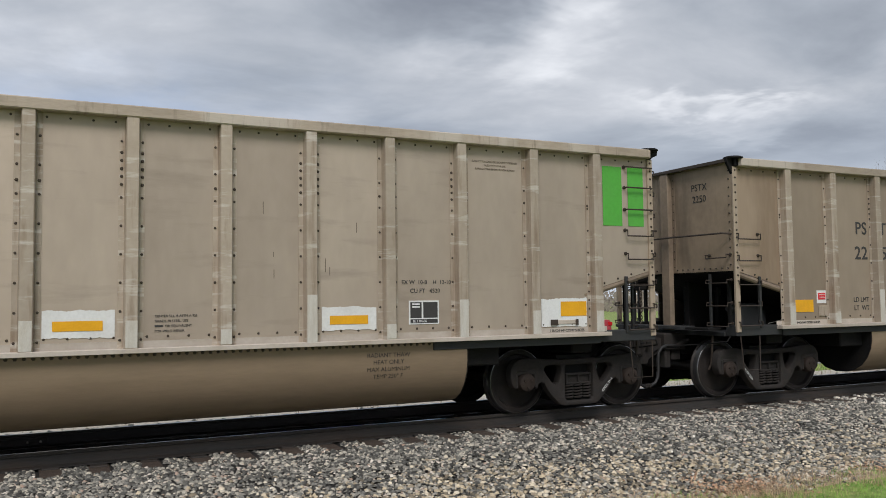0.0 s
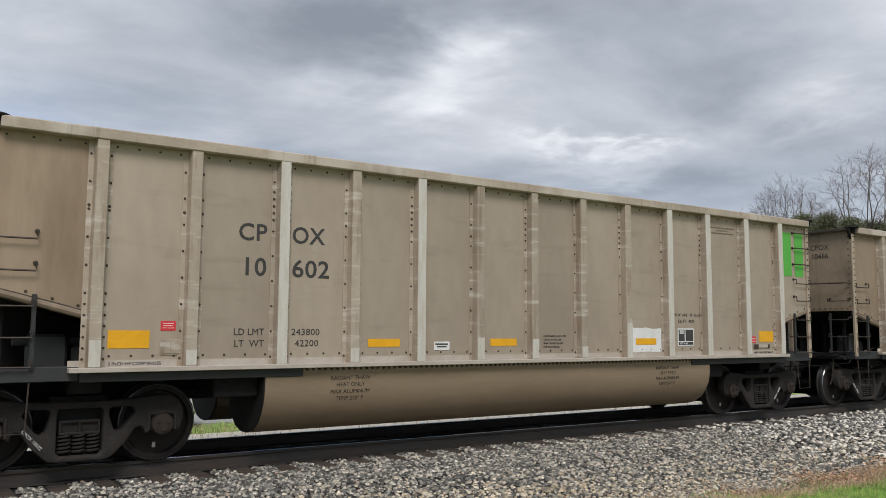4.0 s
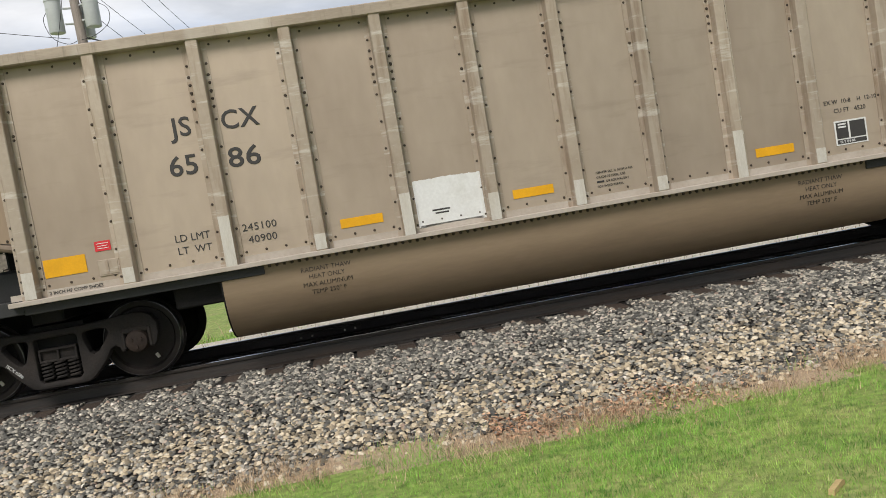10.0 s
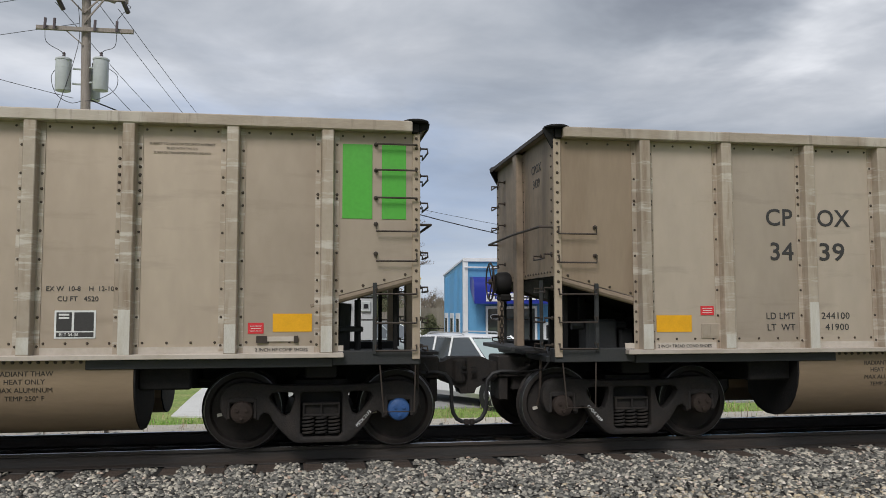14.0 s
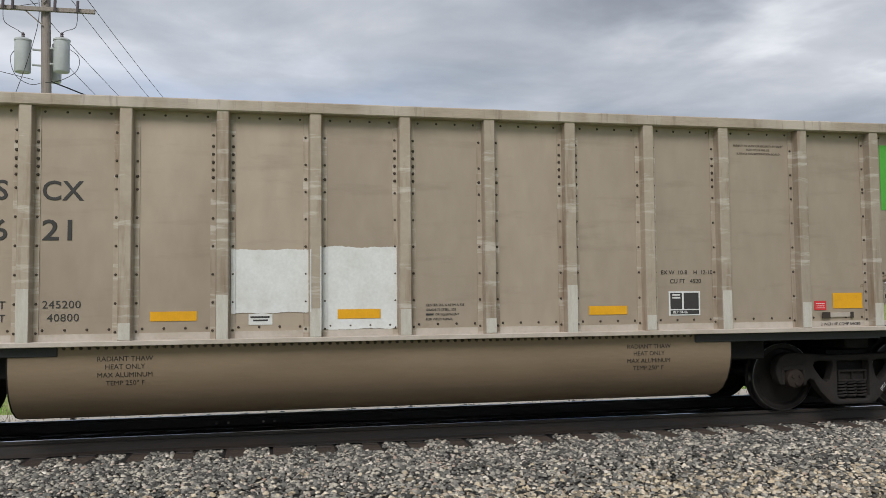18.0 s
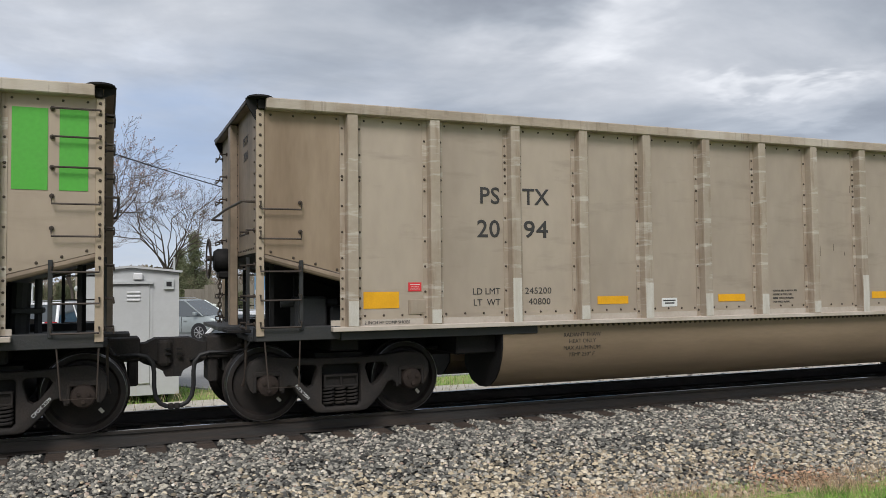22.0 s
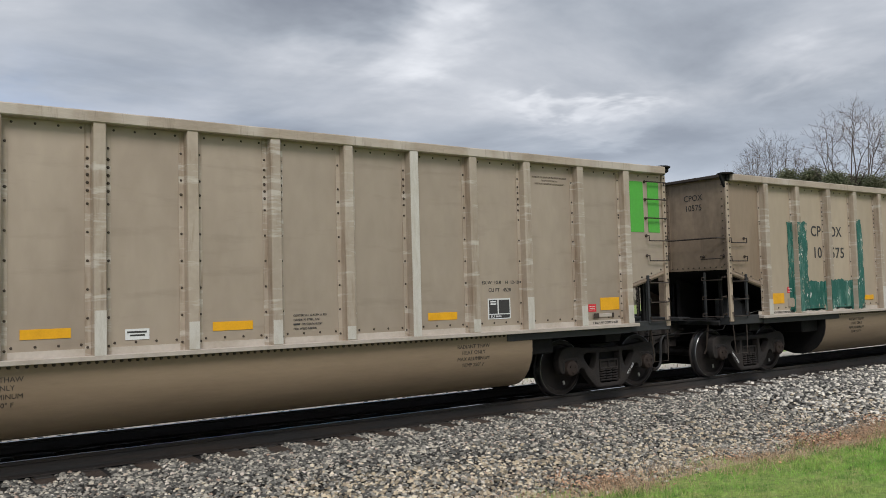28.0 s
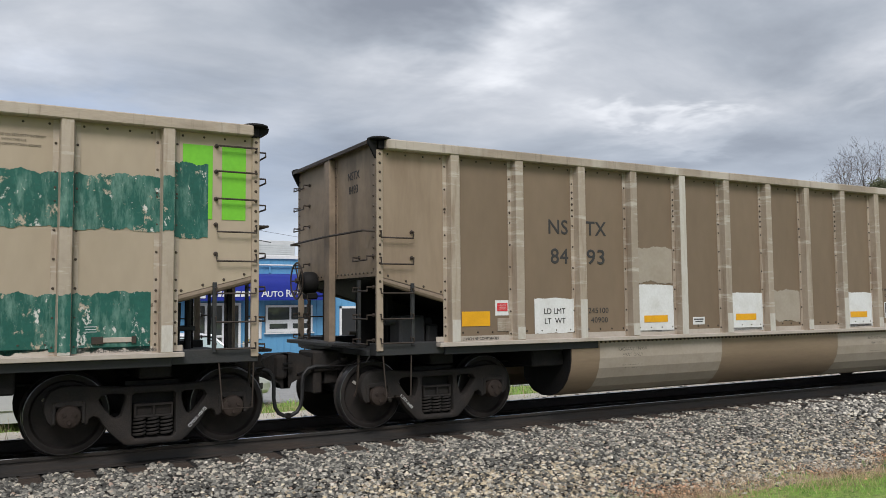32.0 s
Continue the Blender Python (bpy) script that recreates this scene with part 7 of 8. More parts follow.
def crowned_tree(name, label, height, radius, seed, tips=900, twig_r=0.008):
    """A leafless tree whose limbs fork again and again to fill a rounded, vase-shaped crown."""
    r = random.Random(seed)
    t = thing(name, label, "tree")
    fork = Vector((r.uniform(-0.3, 0.3), r.uniform(-0.3, 0.3), height * 0.34))
    goals = []
    while len(goals) < tips:
        x, y, z = r.uniform(-1, 1), r.uniform(-1, 1), r.uniform(-1, 1)
        d = (x * x + y * y + z * z) ** 0.5
        if 0.35 < d < 1 and r.random() < d ** 2:
            lump = 0.82 + 0.10 * math.sin(3 * math.atan2(y, x) + seed) + 0.08 * math.sin(5 * z + 2 * x + seed)
            p = Vector((x * radius * lump, y * radius * lump, height * (0.70 + 0.30 * z * lump)))
            if p.z > fork.z + 0.05 * height + 0.75 * math.hypot(p.x, p.y) * (1 - 0.4 * r.random()):
                goals.append(p)
    twigs, buds = Shape(), Shape()

    def grow(p, way, pts, into):
        n = len(pts)
        if n < 25:
            into = twigs
        if n == 1:
            q = pts[0]
            mid = p.lerp(q, 0.5) + Vector((r.uniform(-1, 1), r.uniform(-1, 1), r.uniform(-0.5, 1))) * 0.07 * (q - p).length
            into.tube([p, mid, q], twig_r, 3, twig_r * 0.5, caps=False)
            for k in range(3):
                a = mid.lerp(q, r.uniform(0.2, 1.0))
                b = a + ((q - p).normalized() + Vector((r.uniform(-1, 1), r.uniform(-1, 1), r.uniform(-0.3, 0.9))) * 0.8) * r.uniform(0.25, 0.55)
                into.tube([a, b], twig_r * 0.7, 3, twig_r * 0.4, caps=False)
                if r.random() < 0.5:
                    buds.put([tuple(b), tuple(b + Vector((0.03, 0.01, 0.02))), tuple(b + Vector((-0.01, 0.03, 0.04)))], [(0, 1, 2)])
            return
        mean = sum(pts, Vector()) / n
        node = p.lerp(mean, 0.34 if n > 60 else 0.42)
        node = node + (way * 0.18 * (node - p).length + Vector((r.uniform(-1, 1), r.uniform(-1, 1), r.uniform(-0.4, 0.6))) * 0.10 * (node - p).length)
        rad = max(twig_r * 1.1, height * 0.0105 * (n / tips) ** 0.5)
        mid = p.lerp(node, 0.5) + way * 0.10 * (node - p).length
        into.tube([p, mid, node], rad * 1.12, 5 if n > 25 else 3, rad, caps=False)
        far = max(pts, key=lambda q: (q - mean).length)
        other = max(pts, key=lambda q: (q - far).length)
        axis = (far - other).normalized()
        cut = sum(q.dot(axis) for q in pts) / n + r.uniform(-0.25, 0.25) * (far - other).length * 0.5
        one, two = [q for q in pts if q.dot(axis) < cut], [q for q in pts if q.dot(axis) >= cut]
        d = (node - p).normalized()
        for g in (one, two):
            if g:
                grow(node, d, g, into)

    part("trunk", Shape().tube([(0, 0, -0.1), tuple(fork * 0.5 + Vector((0.08, 0, 0))), tuple(fork)], height * 0.013, 8, height * 0.010), M_BARK, t, smooth=True)
    sectors = {}
    for q in goals:
        key = "top" if math.hypot(q.x, q.y) < 0.3 * radius else int((math.atan2(q.y, q.x) + 3.1416) / 6.2832 * 4.999)
        sectors.setdefault(key, []).append(q)
    for g in sectors.values():
        s = Shape()
        grow(fork - Vector((0, 0, r.uniform(0, 0.10) * height)), Vector((0, 0, 1)), g, s)
        part("limb", s, M_BARK, t)
    part("crown", twigs, M_TWIG, t, "fine leafless twigs")["kind"] = "stuff"
    part("spring_growth", buds, M_BUD, t, "small reddish buds")["kind"] = "stuff"
    return t


def clump_mesh(name, centres, size, per, seed, mat, droop=0.0, spray=0.2):
    """Many small needle sprays about each centre."""
    r = np.random.RandomState(seed)
    c = np.repeat(np.asarray(centres), per, 0)
    n = len(c)
    p = c + r.normal(0, 1, (n, 3)) * np.array([size, size, size * 0.6])
    d = r.normal(0, 1, (n, 3))
    d[:, 2] = d[:, 2] * 0.5 - droop
    d /= np.linalg.norm(d, axis=1)[:, None]
    e = np.cross(d, r.normal(0, 1, (n, 3)))
    e /= np.linalg.norm(e, axis=1)[:, None]
    k = spray * r.uniform(0.5, 1.2, n)[:, None]
    v = np.stack([p, p + d * k + e * k * 0.3, p + d * k * 1.2 - e * k * 0.3], 1).reshape(-1, 3)
    return tri_mesh(name, v, np.arange(n * 3).reshape(-1, 3), mat)


def conifer(name, label, height, width, seed, round_top=False):
    r = random.Random(seed)
    t = thing(name, label, "conifer tree")
    part("trunk", Shape().tube([(0, 0, -0.1), (0.05, 0, height * 0.5), (0, 0, height * 0.97)], height * 0.018, 8, 0.02), M_BARK, t)
    cs = []
    n = int(42 * height ** 0.5)
    br = Shape()
    for k in range(n):
        f = (k + r.random()) / n
        z = height * (0.10 + 0.90 * f)
        reach = width * ((1 - f) ** 0.8 if not round_top else max(0.10, 1.25 * (1 - f) ** 0.75 * min(1.0, 0.35 + 2.2 * f))) * (r.uniform(0.6, 1.12) if not round_top else r.uniform(0.35, 1.1))
        a = r.uniform(0, 6.283)
        for j in range(1, 6):
            s = j / 5
            cs.append((reach * s * math.cos(a), reach * s * math.sin(a), z - 0.22 * reach * s * s))
        br.tube([(0, 0, z), (reach * 0.9 * math.cos(a), reach * 0.9 * math.sin(a), z - 0.2 * reach)], 0.02, 3, caps=False)
    part("boughs", br, M_BARK, t)["kind"] = "stuff"
    part("crown", clump_mesh("crown", cs, 0.06 * width + 0.10, 62 if round_top else 24, seed, M_NEEDLE, 0.0 if round_top else 0.3, 0.16 if round_top else 0.15), M_NEEDLE, t, "dark needle sprays")["kind"] = "stuff"
    return t


def at_azimuth(az, dist, z=GZ, turn=0.0, scale=1.0):
    a = radians(az)
    z = float(ground_height(0, -11 + dist * math.cos(a)))
    return pose(dist * math.sin(a), -11 + dist * math.cos(a), z, 0, 0, turn) @ Matrix.Diagonal((scale, scale, scale, 1))


LB = "tall leafless deciduous tree with fine grey twigs"
big_tree = bare_tree("bare_tree", "broad leafless tree with long low limbs behind the signal cabinet", 11.6, 1.05, 3, 7, 0.008)
big_tree.matrix_basis = at_azimuth(0.4, 46)
tree_a = crowned_tree("bare_tree", LB, 17.0, 4.2, 8)
tree_a.matrix_basis = at_azimuth(61.5, 70, GZ, 0)
tree_b = crowned_tree("bare_tree", LB, 17.2, 4.1, 15)
tree_b.matrix_basis = at_azimuth(65.3, 71, GZ, 40)
for src, az, d, turn, sc in ((tree_a, 68.9, 70, 130, 0.97), (tree_b, 72.2, 72, 200, 0.90), (tree_a, 75.6, 80, 300, 1.05), (tree_b, 56.6, 76, 70, 0.93), (tree_a, 55.3, 80, 250, 0.88),
                             (tree_b, 58.6, 82, 190, 0.84), (tree_a, 67.2, 88, 60, 1.0), (tree_b, 70.6, 90, 330, 1.0)):
    c = copy_thing(src, at_azimuth(az, d, GZ, turn, sc))
    c["label"] = LB if sc > 0.9 else "smaller leafless deciduous tree in the far tree line"
for src, az, d, turn, sc in ((big_tree, 3.6, 58, 140, 0.85), (big_tree, -1.8, 62, 70, 0.8), (big_tree, 7.0, 95, 10, 0.55), (big_tree, 8.0, 100, 210, 0.5), (tree_a, -14.5, 150, 10, 0.80), (tree_a, -9.6, 155, 50, 0.72), (tree_b, -17.0, 150, 150, 0.78)):
    c = copy_thing(src, at_azimuth(az, d, GZ, turn, sc))
    c["label"] = "leafless tree standing beyond the road"
pine = conifer("pine_tree", "dark green pine in the far tree line", 12.6, 4.8, 5, True)
pine.matrix_basis = at_azimuth(64.2, 66) @ Matrix.Diagonal((0.90, 0.90, 0.84, 1))
for az, d, turn, sc in ((62.4, 68, 50, 0.95), (60.4, 67, 120, 0.98), (66.2, 68, 200, 0.92), (67.9, 67, 310, 0.90), (59.0, 70, 20, 1.05), (57.7, 72, 150, 1.08), (69.0, 70, 150, 0.82), (65.2, 74, 15, 0.95), (61.5, 74, 300, 1.03), (63.4, 72, 160, 0.95), (67.0, 75, 75, 0.94)):
    copy_thing(pine, at_azimuth(az, d, GZ, turn, sc))
spruce = conifer("spruce_tree", "drooping grey-green spruce beyond the lot", 7.6, 2.3, 9)
spruce.matrix_basis = at_azimuth(5.5, 78)
for az, d, turn, sc in ((4.6, 84, 100, 0.85), (-4.2, 92, 10, 0.42), (-3.7, 92, 60, 0.45), (-3.2, 92, 130, 0.43), (-2.7, 93, 200, 0.46), (-2.2, 93, 250, 0.44), (-1.7, 93, 310, 0.47), (-1.2, 94, 20, 0.44), (-13.1, 140, 20, 0.62), (-12.6, 140, 80, 0.60), (-12.0, 141, 160, 0.63),
                        (-11.4, 141, 250, 0.60), (-10.8, 142, 300, 0.62)):
    c = copy_thing(spruce, at_azimuth(az, d, GZ, turn, sc))
    if sc < 0.6:
        c["label"] = "small dark evergreen in a distant row"
shrub = conifer("evergreen_shrub", "small conical evergreen shrub on the lawn", 2.0, 0.8, 12)
shrub.matrix_basis = at_azimuth(8.47, 66)

# ---- houses, fence and yard things far off ----
def house(name, label, x0, x1, y0, y1, z1, rise, wall, roof, gable_front, openings):
    h = thing(name, label, "house")
    GZ = float(ground_height(0, y0)) - 0.25
    if gable_front:
        xm = (x0 + x1) / 2
        part("wall", Shape().prism([(x0, GZ), (x1, GZ), (x1, z1), (xm, z1 + rise), (x0, z1)], 1, y0, y1), wall, h)
        part("roof", Shape().prism([(x0 - 0.35, z1 - 0.1), (xm, z1 + rise + 0.02), (x1 + 0.35, z1 - 0.1), (x1 + 0.35, z1 + 0.08), (xm, z1 + rise + 0.22), (x0 - 0.35, z1 + 0.08)], 1, y0 - 0.3, y1 + 0.3), roof, h)
    else:
        ym = (y0 + y1) / 2
        part("wall", Shape().prism([(y0, GZ), (y1, GZ), (y1, z1), (ym, z1 + rise), (y0, z1)], 0, x0, x1), wall, h)
        part("roof", Shape().prism([(y0 - 0.35, z1 - 0.1), (ym, z1 + rise + 0.02), (y1 + 0.35, z1 - 0.1), (y1 + 0.35, z1 + 0.08), (ym, z1 + rise + 0.22), (y0 - 0.35, z1 + 0.08)], 0, x0 - 0.3, x1 + 0.3), roof, h)
    for a, b, c, d, door in openings:
        w = part("door" if door else "window", Shape().box(a, b, y0 - 0.03, y0 + 0.02, c, d), M_GLASS if not door else M_HOUSEGREY, h)
        f = Shape().box(a - 0.1, a, y0 - 0.06, y0, c - 0.1, d + 0.1).box(b, b + 0.1, y0 - 0.06, y0, c - 0.1, d + 0.1).box(a, b, y0 - 0.06, y0, d, d + 0.1).box(a, b, y0 - 0.06, y0, c - 0.1, c)
        part("door_frame" if door else "window_frame", f, M_TRIM, w)
    return h


ZF = float(ground_height(0, 100))
house("small_house", "small white house with a low gable roof", -27.2, -23.0, 101, 111, 1.75, 0.3, M_HOUSEWHITE, M_ROOF, True, [(-26.0, -25.1, ZF, 0.1, True), (-25.4, -24.2, 0.6, 1.4, False), (-24.3, -23.7, -0.9, -0.1, False)])
hg = house("grey_shop", "slate grey gabled building with a white sign", -25.2, -18.6, 110, 122, 0.9, 1.7, M_HOUSEGREY, M_ROOF, True, [(-20.4, -19.5, -1.2, -0.1, False)])
part("sign_board", Shape().box(-22.9, -20.4, 109.85, 109.95, 0.55, 1.55, 0.02), M_TRIM, hg, "white sign board with an oval emblem")
part("emblem", Shape().lathe([(0.8, 0.0), (0.8, 0.02)], (0, 0, 0), 1, 20), M_INK, hg, at=pose(-21.65, 109.83, 1.05) @ Matrix.Diagonal((1, 1, 0.38, 1)))
house("grey_house", "dark grey house with white doors and a pale roof", -18.4, -11.5, 112, 124, 0.8, 1.3, M_HOUSEGREY, M_ROOF, False, [(-17.8, -16.9, -1.1, 0.0, False), (-16.2, -15.3, ZF - 0.2, 0.1, True), (-14.6, -14.0, ZF - 0.2, 0.2, True), (-13.2, -12.2, -1.1, 0.1, False)])
house("white_shed", "large white metal shed at the roadside", -36.0, -24.6, 84, 96, 1.3, 0.8, M_HOUSEWHITE, M_ROOF, False, [(-29.5, -28.3, ZF, 0.4, True)])
fence = thing("privacy_fence", "tall weathered wooden privacy fence", "fence")
bo = mesh_of("board", Shape().box(0, 0.27, -0.02, 0.02, GZ, 2.15, 0.006), M_BOARD)
for k in range(44):
    part("board", bo, M_BOARD, fence, at=pose(6.4 + k * 0.28, 64 + 0.02 * (k % 2), -0.75 if k < 6 else -0.4))
part("rail", Shape().box(6.4, 18.7, 64.03, 64.10, 1.0, 1.12), M_BOARD, fence)
flag = thing("flagpole", "white flagpole with a striped red and white flag", "flagpole")
fx, fy = 9.95, 62.0
part("pole", Shape().tube([(fx, fy, GZ - 0.5), (fx, fy, 4.3)], 0.05, 8, 0.035), M_TRIM, flag)
part("ball", Shape().lathe([(0.02, 4.28), (0.08, 4.34), (0.08, 4.4), (0.02, 4.46)], (fx, fy, 0), 2, 10), M_YPAINT, flag)
for k in range(7):
    part("stripe", Shape().box(fx - 0.62 + 0.03 * k, fx - 0.05, fy - 0.02 - 0.01 * (k % 2), fy, 2.75 + 0.17 * k, 2.92 + 0.17 * k), M_RED if k % 2 == 0 else M_TRIM, flag)
part("canton", Shape().box(fx - 0.30, fx - 0.05, fy - 0.05, fy - 0.035, 3.4, 3.94), M_AWNING, flag)
rail = thing("yard_rail_fence", "low dark rail fence along the grass", "fence")
for k in range(9):
    part("post", Shape().box(4.5 + k * 1.3, 4.58 + k * 1.3, 46.0, 46.08, GZ, 0.35), M_STEEL, rail)
for z in (-0.25, 0.28):
    part("rail", Shape().box(4.5, 15.0, 46.02, 46.06, z, z + 0.06), M_STEEL, rail)
tr = thing("utility_trailer", "small white flat trailer with two wheels", "trailer")
part("bed", Shape().box(5.2, 8.6, 60, 61.6, -0.45, 0.15, 0.03), M_TRIM, tr)
for x in (6.5, 7.2):
    part("wheel", Shape().lathe([(0.3, 0), (0.3, 0.2)], (x, 59.85, -0.72), 1, 14), M_TYRE, tr)
box = thing("mailbox", "dark mailbox on a post by the road", "mailbox")
part("post", Shape().box(-9.05, -8.95, 44.9, 45.0, GZ, 0.25), M_BOARD, box)
part("box", Shape().box(-9.35, -8.65, 44.75, 45.1, 0.1, 0.5, 0.06), M_BLACK, box)
bin_ = thing("dumpster", "dark red steel dumpster by the shed", "dumpster")
part("bin", Shape().prism([(-17.3, GZ + 0.05), (-15.1, GZ + 0.05), (-14.9, 0.25), (-17.5, 0.25)], 1, 46, 48), M_REDPAINT, bin_)
part("lid", Shape().box(-17.5, -14.9, 45.9, 48.1, 0.25, 0.33, 0.02), M_BLACK, bin_)
guy = thing("guy_wire_guard", "yellow plastic guard on a guy wire", "guard")
part("guard", Shape().tube([(-14.6, 36.2, GZ), (-14.0, 35.6, 1.2)], 0.06, 8), M_YPAINT, guy)
lp = thing("light_pole", "slim pale street light pole", "lamp post")
part("pole", Shape().tube([(-4.6, 52, GZ - 0.3), (-4.6, 52, 7.0)], 0.08, 8, 0.05), M_CAN, lp)
part("head", Shape().box(-4.7, -3.9, 51.9, 52.1, 6.95, 7.05, 0.02), M_CAN, lp)

# distant woods round the horizon
def far_woods(name, dist, h0, h1, seed, mat, az0, az1, n, label, per=26):
    """Trees far off, each a loose head of small sprays over a dense foot."""
    r = np.random.RandomState(seed)
    az = np.radians(r.uniform(az0, az1, n))
    d = dist * r.uniform(0.92, 1.15, n)
    h = r.uniform(h0, h1, n) * (0.78 + 0.14 * np.sin(az * 9) + 0.12 * np.sin(az * 23 + 1))
    az, d, h = np.repeat(az, per), np.repeat(d, per), np.repeat(h, per)
    m = n * per
    f = r.uniform(0, 1, m) ** 0.75
    w = h * 0.30 * np.sqrt(np.clip(1.02 - (f * 1.35 - 0.35) ** 2, 0.02, 1)) * r.normal(0, 0.6, m)
    x, y, z = d * np.sin(az) + np.cos(az) * w, -11 + d * np.cos(az) - np.sin(az) * w, -3.4 + h * f
    k = h * r.uniform(0.05, 0.13, m) * (1.5 - f)
    a = r.uniform(0, 6.283, m)
    pts = [np.stack([x + np.cos(az) * k * np.cos(a + b) * c, y - np.sin(az) * k * np.cos(a + b) * c, z + k * np.sin(a + b) * c], -1) for b, c in ((0, 1.3), (2.0, 0.7), (4.1, 0.8))]
    v = np.stack(pts, 1).reshape(-1, 3)
    return tagged(new(name, tri_mesh(name, v, np.arange(m * 3).reshape(-1, 3), mat)), label, "woods", kind="stuff")


far_woods("far_woods", 260, 8.5, 12.0, 31, M_HILL, -180, 180, 4200, "leafless woods on the low horizon, paled by haze in their colour")
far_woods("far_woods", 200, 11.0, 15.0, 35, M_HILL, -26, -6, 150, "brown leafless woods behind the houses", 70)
far_woods("brush", 66, 10.5, 12.5, 36, M_BRUSH, 68.8, 72.0, 26, "tangled brown brush beside the pines", 300)
far_woods("brush", 70, 11.5, 14.0, 37, M_BRUSH, 57.6, 59.4, 12, "tangled brown brush at the pines' edge", 300)
far_woods("brushy_trees", 105, 5.5, 8.0, 33, M_BRUSH, -6.0, 5.0, 90, "olive-brown brushy trees behind the road", 170)

# ---- lawn blades, dry verge, small things on the near side ----
def blades(name, n, xr, yr, h0, h1, w, seed, mat, label, dens, bent=True):
    r = np.random.RandomState(seed)
    x, y = r.uniform(*xr, n), r.uniform(*yr, n)
    keep = r.uniform(0, 1, n) < dens(x, y)
    x, y = x[keep], y[keep]
    n = len(x)
    z = ground_height(x, y) - 0.005
    a = r.uniform(0, 6.283, n)
    clump = 0.5 + 0.5 * np.sin(x * 8.3 + 2.4 * np.sin(y * 6.1 + 0.7 * x)) * np.sin(y * 10.7 + 2.1 * np.sin(x * 4.7 + y))
    h = r.uniform(h0, h1, n) * (0.6 + 0.3 * np.sin(x * 1.9 + np.sin(y * 2.3)) ** 2 + 0.75 * clump ** 2)
    lean = r.uniform(0.15, 0.9, n) * h
    b = r.uniform(0, 6.283, n)
    cx, cy = np.cos(a) * w / 2, np.sin(a) * w / 2
    p0 = np.stack([x - cx, y - cy, z], -1)
    p1 = np.stack([x + cx, y + cy, z], -1)
    m = np.stack([x + 0.35 * lean * np.cos(b), y + 0.35 * lean * np.sin(b), z + 0.6 * h], -1)
    q0, q1 = m - np.stack([cx, cy, cx * 0], -1) * 0.7, m + np.stack([cx, cy, cx * 0], -1) * 0.7
    t = np.stack([x + lean * np.cos(b), y + lean * np.sin(b), z + h], -1)
    if not bent:
        v = np.stack([p0, p1, t], 1).reshape(-1, 3)
        return tagged(new(name, tri_mesh(name, v, np.arange(3 * n).reshape(-1, 3), mat)), label, "grass", kind="stuff")
    v = np.stack([p0, p1, q0, q1, t], 1).reshape(-1, 3)
    tri = (np.array([(0, 1, 3), (0, 3, 2), (2, 3, 4)])[None] + (np.arange(n) * 5)[:, None, None]).reshape(-1, 3)
    return tagged(new(name, tri_mesh(name, v, tri, mat)), label, "grass", kind="stuff")


PATCHES = [(11.7, -7.1, 0.55, 0.22), (10.7, -7.05, 0.36, 0.13), (9.05, -7.95, 0.62, 0.20), (10.4, -7.75, 0.34, 0.11)]


def off_patch(x, y):
    k = np.ones_like(x)
    for px, py, a, b in PATCHES:
        k *= 1 - 0.75 * np.exp(-(((x - px) / a) ** 2 + ((y - py) / b) ** 2) ** 2)
    return k


def turf(x, y):
    return np.clip((lawn_edge(x) - 0.15 - y) / 0.35, 0, 1) * off_patch(x, y)


def verge(x, y):
    return np.exp(-((y - lawn_edge(x) - 0.02) / 0.30) ** 2) * (0.35 + 0.65 * np.sin(x * 1.3 + 0.7) ** 2)


blades("lawn_grass", 225000, (-2.0, 10.5), (-9.3, -4.4), 0.020, 0.060, 0.0048, 41, M_BLADE, "short bright green spring grass", turf, False)
blades("lawn_grass", 120000, (10.5, 26), (-9.6, -4.4), 0.03, 0.075, 0.008, 42, M_BLADE, "bright green lawn grass running along the track", turf, False)
blades("lawn_grass", 30000, (26, 70), (-10.5, -4.4), 0.05, 0.10, 0.026, 43, M_BLADE, "distant green lawn grass beside the ballast", turf, False)
blades("dry_grass", 24000, (-3, 14), (-5.6, -3.7), 0.03, 0.11, 0.005, 44, M_DRYBLADE, "dead straw-coloured grass at the edge of the ballast", verge)
blades("dry_grass", 14000, (14, 60), (-5.6, -3.7), 0.04, 0.12, 0.010, 45, M_DRYBLADE, "dead straw-coloured grass along the ballast's foot", verge)
def thatch(x, y):
    """Dead blades among the living, most of them near the lawn's edge."""
    d = lawn_edge(x) - y
    return np.clip(np.exp(-np.maximum(d - 0.1, 0) / 0.55) * (0.3 + 0.7 * np.sin(x * 2.1 + 3 * y) ** 2) + 0.10 * (np.sin(x * 1.1 + 1) * np.sin(y * 2.3) > 0.35), 0, 1) * (d > -0.1)


blades("dry_grass", 90000, (-2, 14), (-9.0, -4.2), 0.025, 0.07, 0.0045, 61, M_DRYBLADE, "dead straw blades among the green lawn", thatch, False)
blades("dry_grass", 40000, (14, 40), (-8.0, -4.2), 0.03, 0.08, 0.010, 62, M_DRYBLADE, "dead straw blades along the lawn's edge", thatch, False)
def tufts(x, y):
    """Rough clumps where the lawn meets the stones, and thin growth on the bare soil."""
    d = lawn_edge(x) - y
    k = np.exp(-((d - 0.25) / 0.35) ** 2) * (np.sin(x * 3.7 + 1) * np.sin(x * 1.3 + y * 4) > 0.1)
    return np.clip(0.8 * k + 0.6 * (1 - off_patch(x, y)) * (np.sin(x * 17) * np.sin(y * 23) > -0.2), 0, 1)


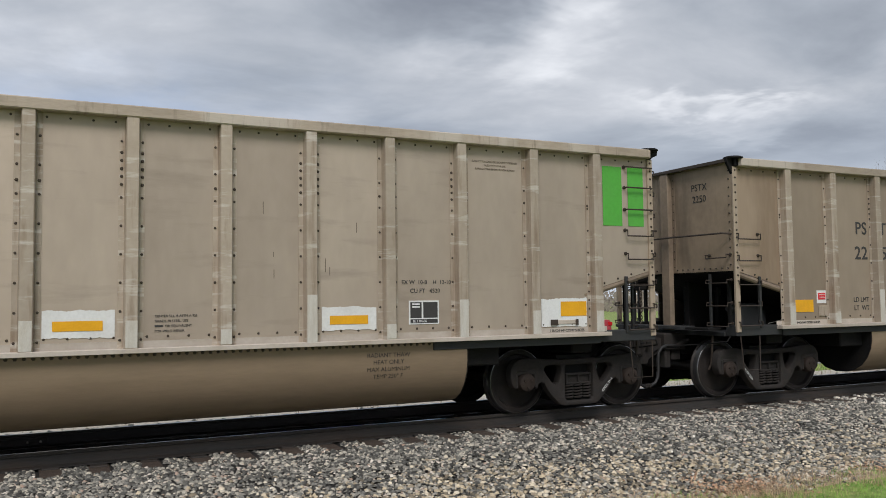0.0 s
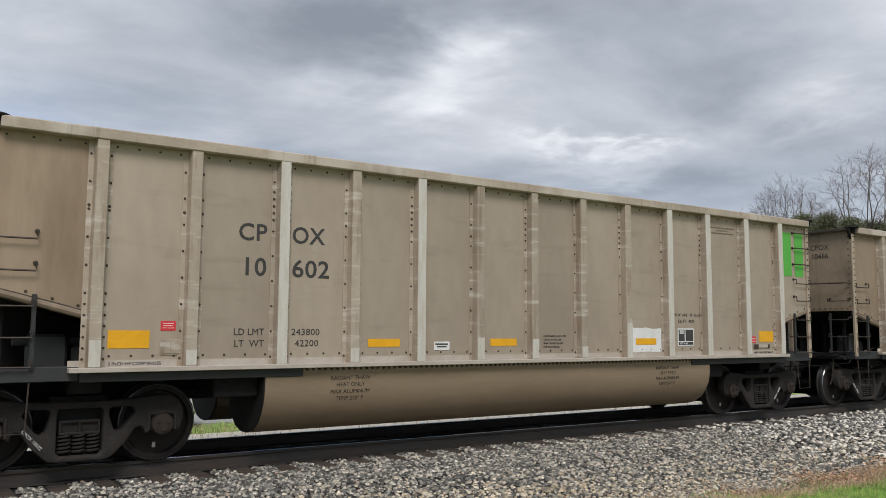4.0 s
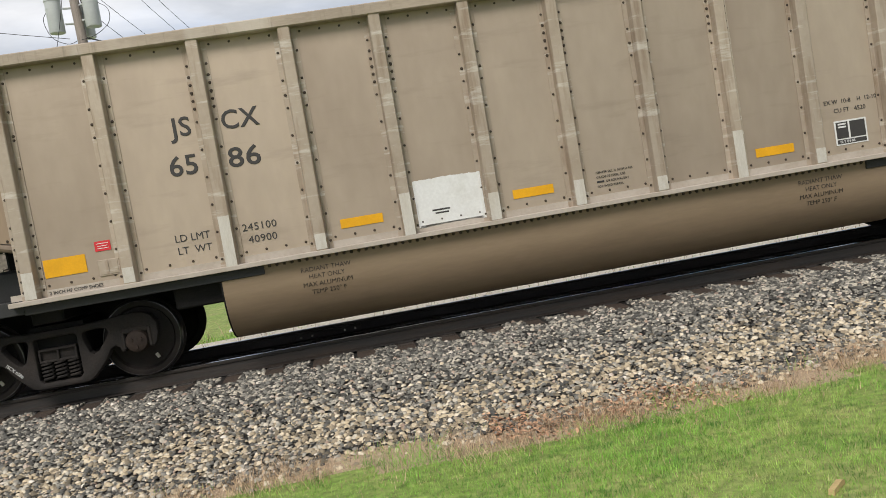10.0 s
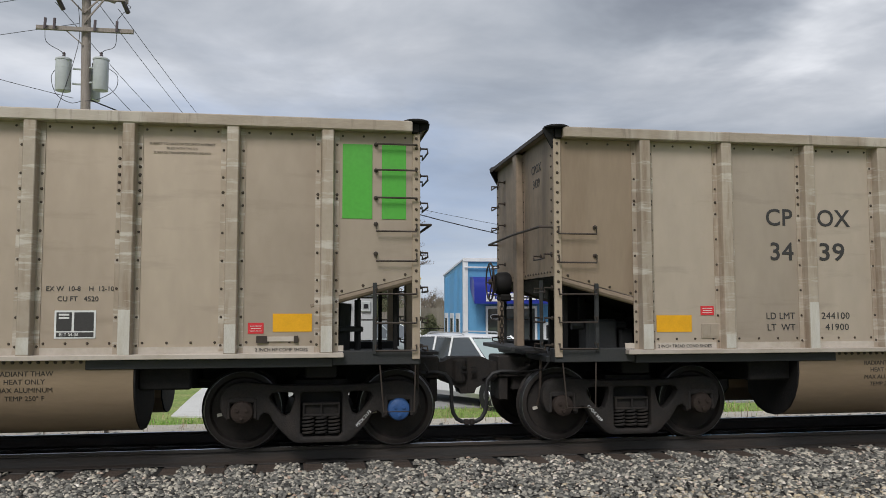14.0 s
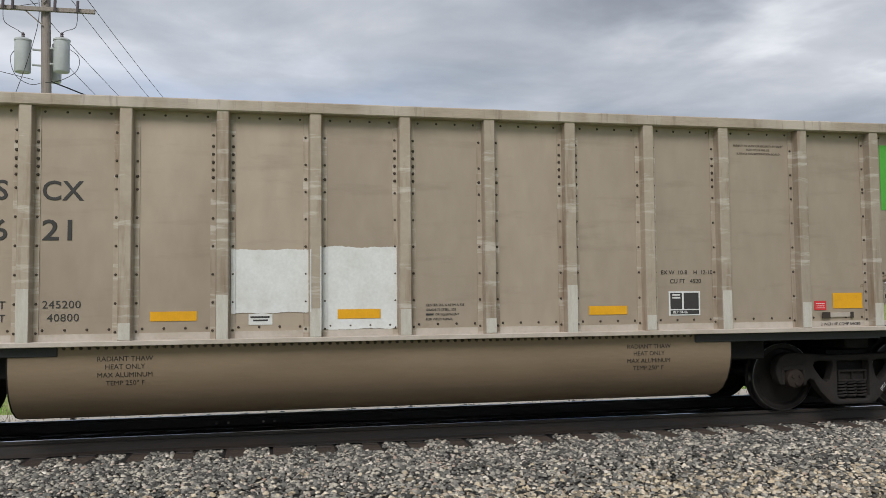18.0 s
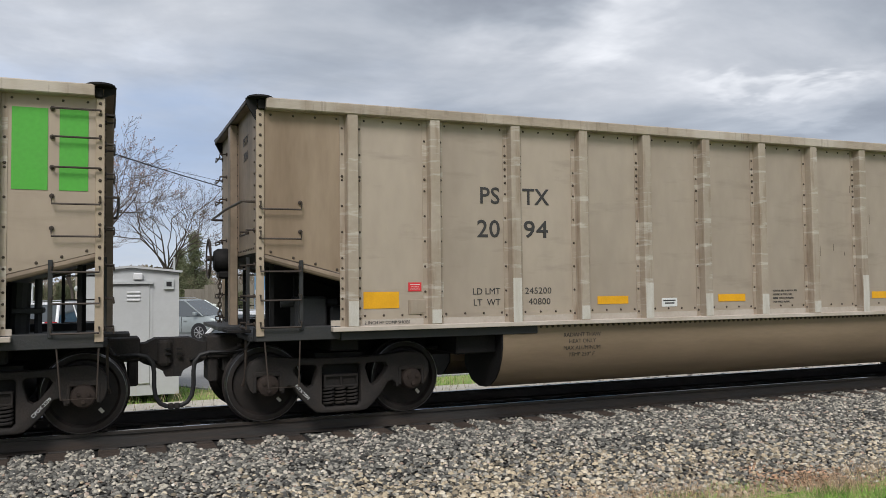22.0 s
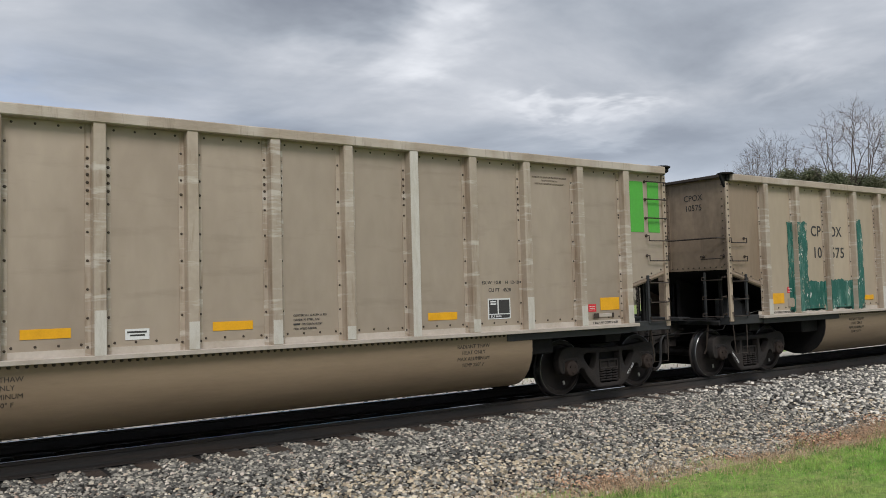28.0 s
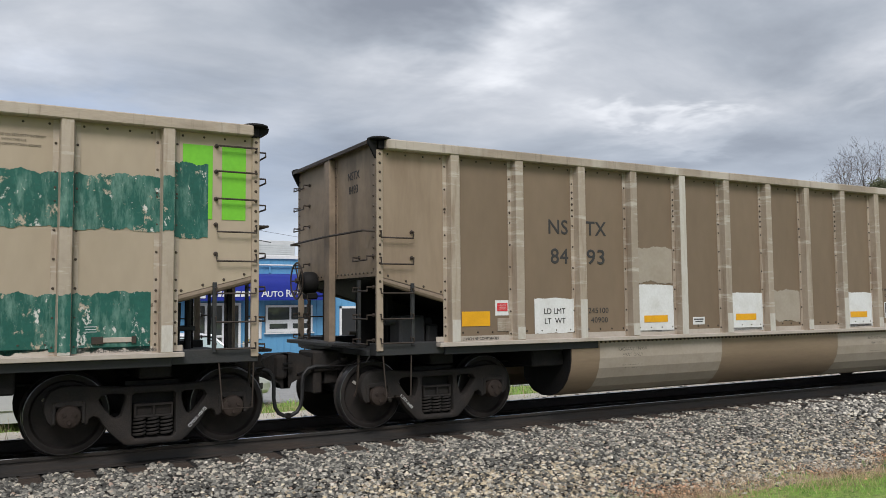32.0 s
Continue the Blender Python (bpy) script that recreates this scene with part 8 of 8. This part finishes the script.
blades("grass_tufts", 70000, (-2, 20), (-8.4, -4.0), 0.05, 0.13, 0.006, 63, M_BLADE, "rough green tufts at the lawn's edge", tufts, False)
blades("dry_tufts", 80000, (-2, 24), (-5.4, -3.85), 0.05, 0.17, 0.005, 64, M_DRYBLADE, "rough dry tufts at the lawn's edge", lambda x, y: tufts(x + 0.9, y), False)
blades("far_grass", 24000, (-22, 24), (5.3, 10.2), 0.06, 0.16, 0.014, 46, M_BLADE, "green grass strip beyond the track", lambda x, y: np.clip(1.2 - (x > -1) * 0.5, 0, 1) * (y < np.where(x < -7, 22, np.where(x < -0.6, 7.4, np.where(x < 1.8, 9.2, 8.4)))))
blades("worn_grass", 5000, (8, 12.6), (-8.4, -6.7), 0.02, 0.06, 0.010, 48, M_DRYBLADE, "thin worn grass round the bare soil", lambda x, y: (1 - off_patch(x, y)) * 0.5 + 0.05)
blades("dry_weeds", 2600, (-10, 24), (4.2, 7.5), 0.10, 0.45, 0.010, 47, M_DRYBLADE, "dry weeds beyond the track", lambda x, y: 0.4 + 0.6 * np.sin(x * 0.8) ** 2)


def leaf_litter(name, n, xr, seed):
    r = np.random.RandomState(seed)
    x = r.uniform(*xr, n)
    heap = np.clip(0.25 + 0.9 * np.sin(x * 0.83 + 1.1) * np.sin(x * 0.37 + 0.4) + 0.35 * np.sin(x * 2.9), 0.04, 1)
    x = x[r.uniform(0, 1, n) < heap]
    n = len(x)
    y = lawn_edge(x) + 0.10 + r.normal(0, 0.24, n) + 0.10 * np.sin(x * 1.9)
    z = ground_height(x, y) + r.uniform(0.01, 0.045, n)
    s = r.uniform(0.010, 0.028, n)
    a = r.uniform(0, 6.283, n)
    dx, dy = np.cos(a) * s, np.sin(a) * s
    dz = r.normal(0, 0.35, n) * s
    v = np.stack([np.stack([x - dx, y - dy, z - dz], -1), np.stack([x - dy * 0.6, y + dx * 0.6, z + 0.3 * s], -1), np.stack([x + dx, y + dy, z + dz], -1), np.stack([x + dy * 0.6, y - dx * 0.6, z], -1)], 1).reshape(-1, 3)
    tri = (np.array([(0, 1, 2), (0, 2, 3)])[None] + (np.arange(n) * 4)[:, None, None]).reshape(-1, 3)
    return tagged(new(name, tri_mesh(name, v, tri, M_LITTER)), "brown dead leaves gathered at the foot of the ballast", "leaf litter", kind="stuff")


leaf_litter("leaf_litter", 52000, (1, 40), 51)
def lawn_z(x, y):
    """The ground sheet as it is laid, ripples included."""
    return float(ground_height(x, y)) + 0.012 * float(np.interp(x, GX, np.sin(GX * 1.7 + y)))


for px, py, a, b in PATCHES:
    n = 44
    rr = random.Random(int(px * 10))
    ring = []
    for k in range(n):
        t = 6.283185 * k / n
        f = 0.9 + 0.14 * math.sin(3 * t + px) + 0.10 * math.sin(7 * t + 2 * px) + rr.uniform(-0.06, 0.06)
        x, y = px + a * f * math.cos(t), py + b * f * math.sin(t)
        ring.append((x, y, lawn_z(x, y) + 0.005))
    s = Shape().put([(px, py, lawn_z(px, py) + 0.012)] + ring, [(0, k + 1, (k + 1) % n + 1) for k in range(n)])
    solo("bare_soil", s, M_BARE, "bare grey-brown soil patch in the lawn", "soil", kind="structure")
st = Shape().prism([(-0.09, -0.012), (0.09, -0.018), (0.10, 0.0), (0.06, 0.016), (-0.08, 0.014)], 1, -0.015, 0.015)
solo("wood_stick", st, M_STICK, "short split yellow stick lying on the lawn", "stick", at=pose(2.32, -7.09, -0.27, 0, 0, 42))



def motions():
    """The train rolls by, and its wheels turn with it."""
    turns = [k * 0.1 for k in range(321)]
    for k, c in enumerate(train):
        walk(c, [(t, pose(rolled(t) + PITCH * k + SLACK.get(k, 0.0), 0, 0)) for t in range(0, 33, 2)])
        for w in c.children:
            if w.name.startswith("wheelset"):
                at = w.location.copy()
                walk(w, [(t, pose(at.x, at.y, at.z, 0, math.degrees((rolled(t) - rolled(0)) / 0.4572), 0)) for t in turns])


motions()
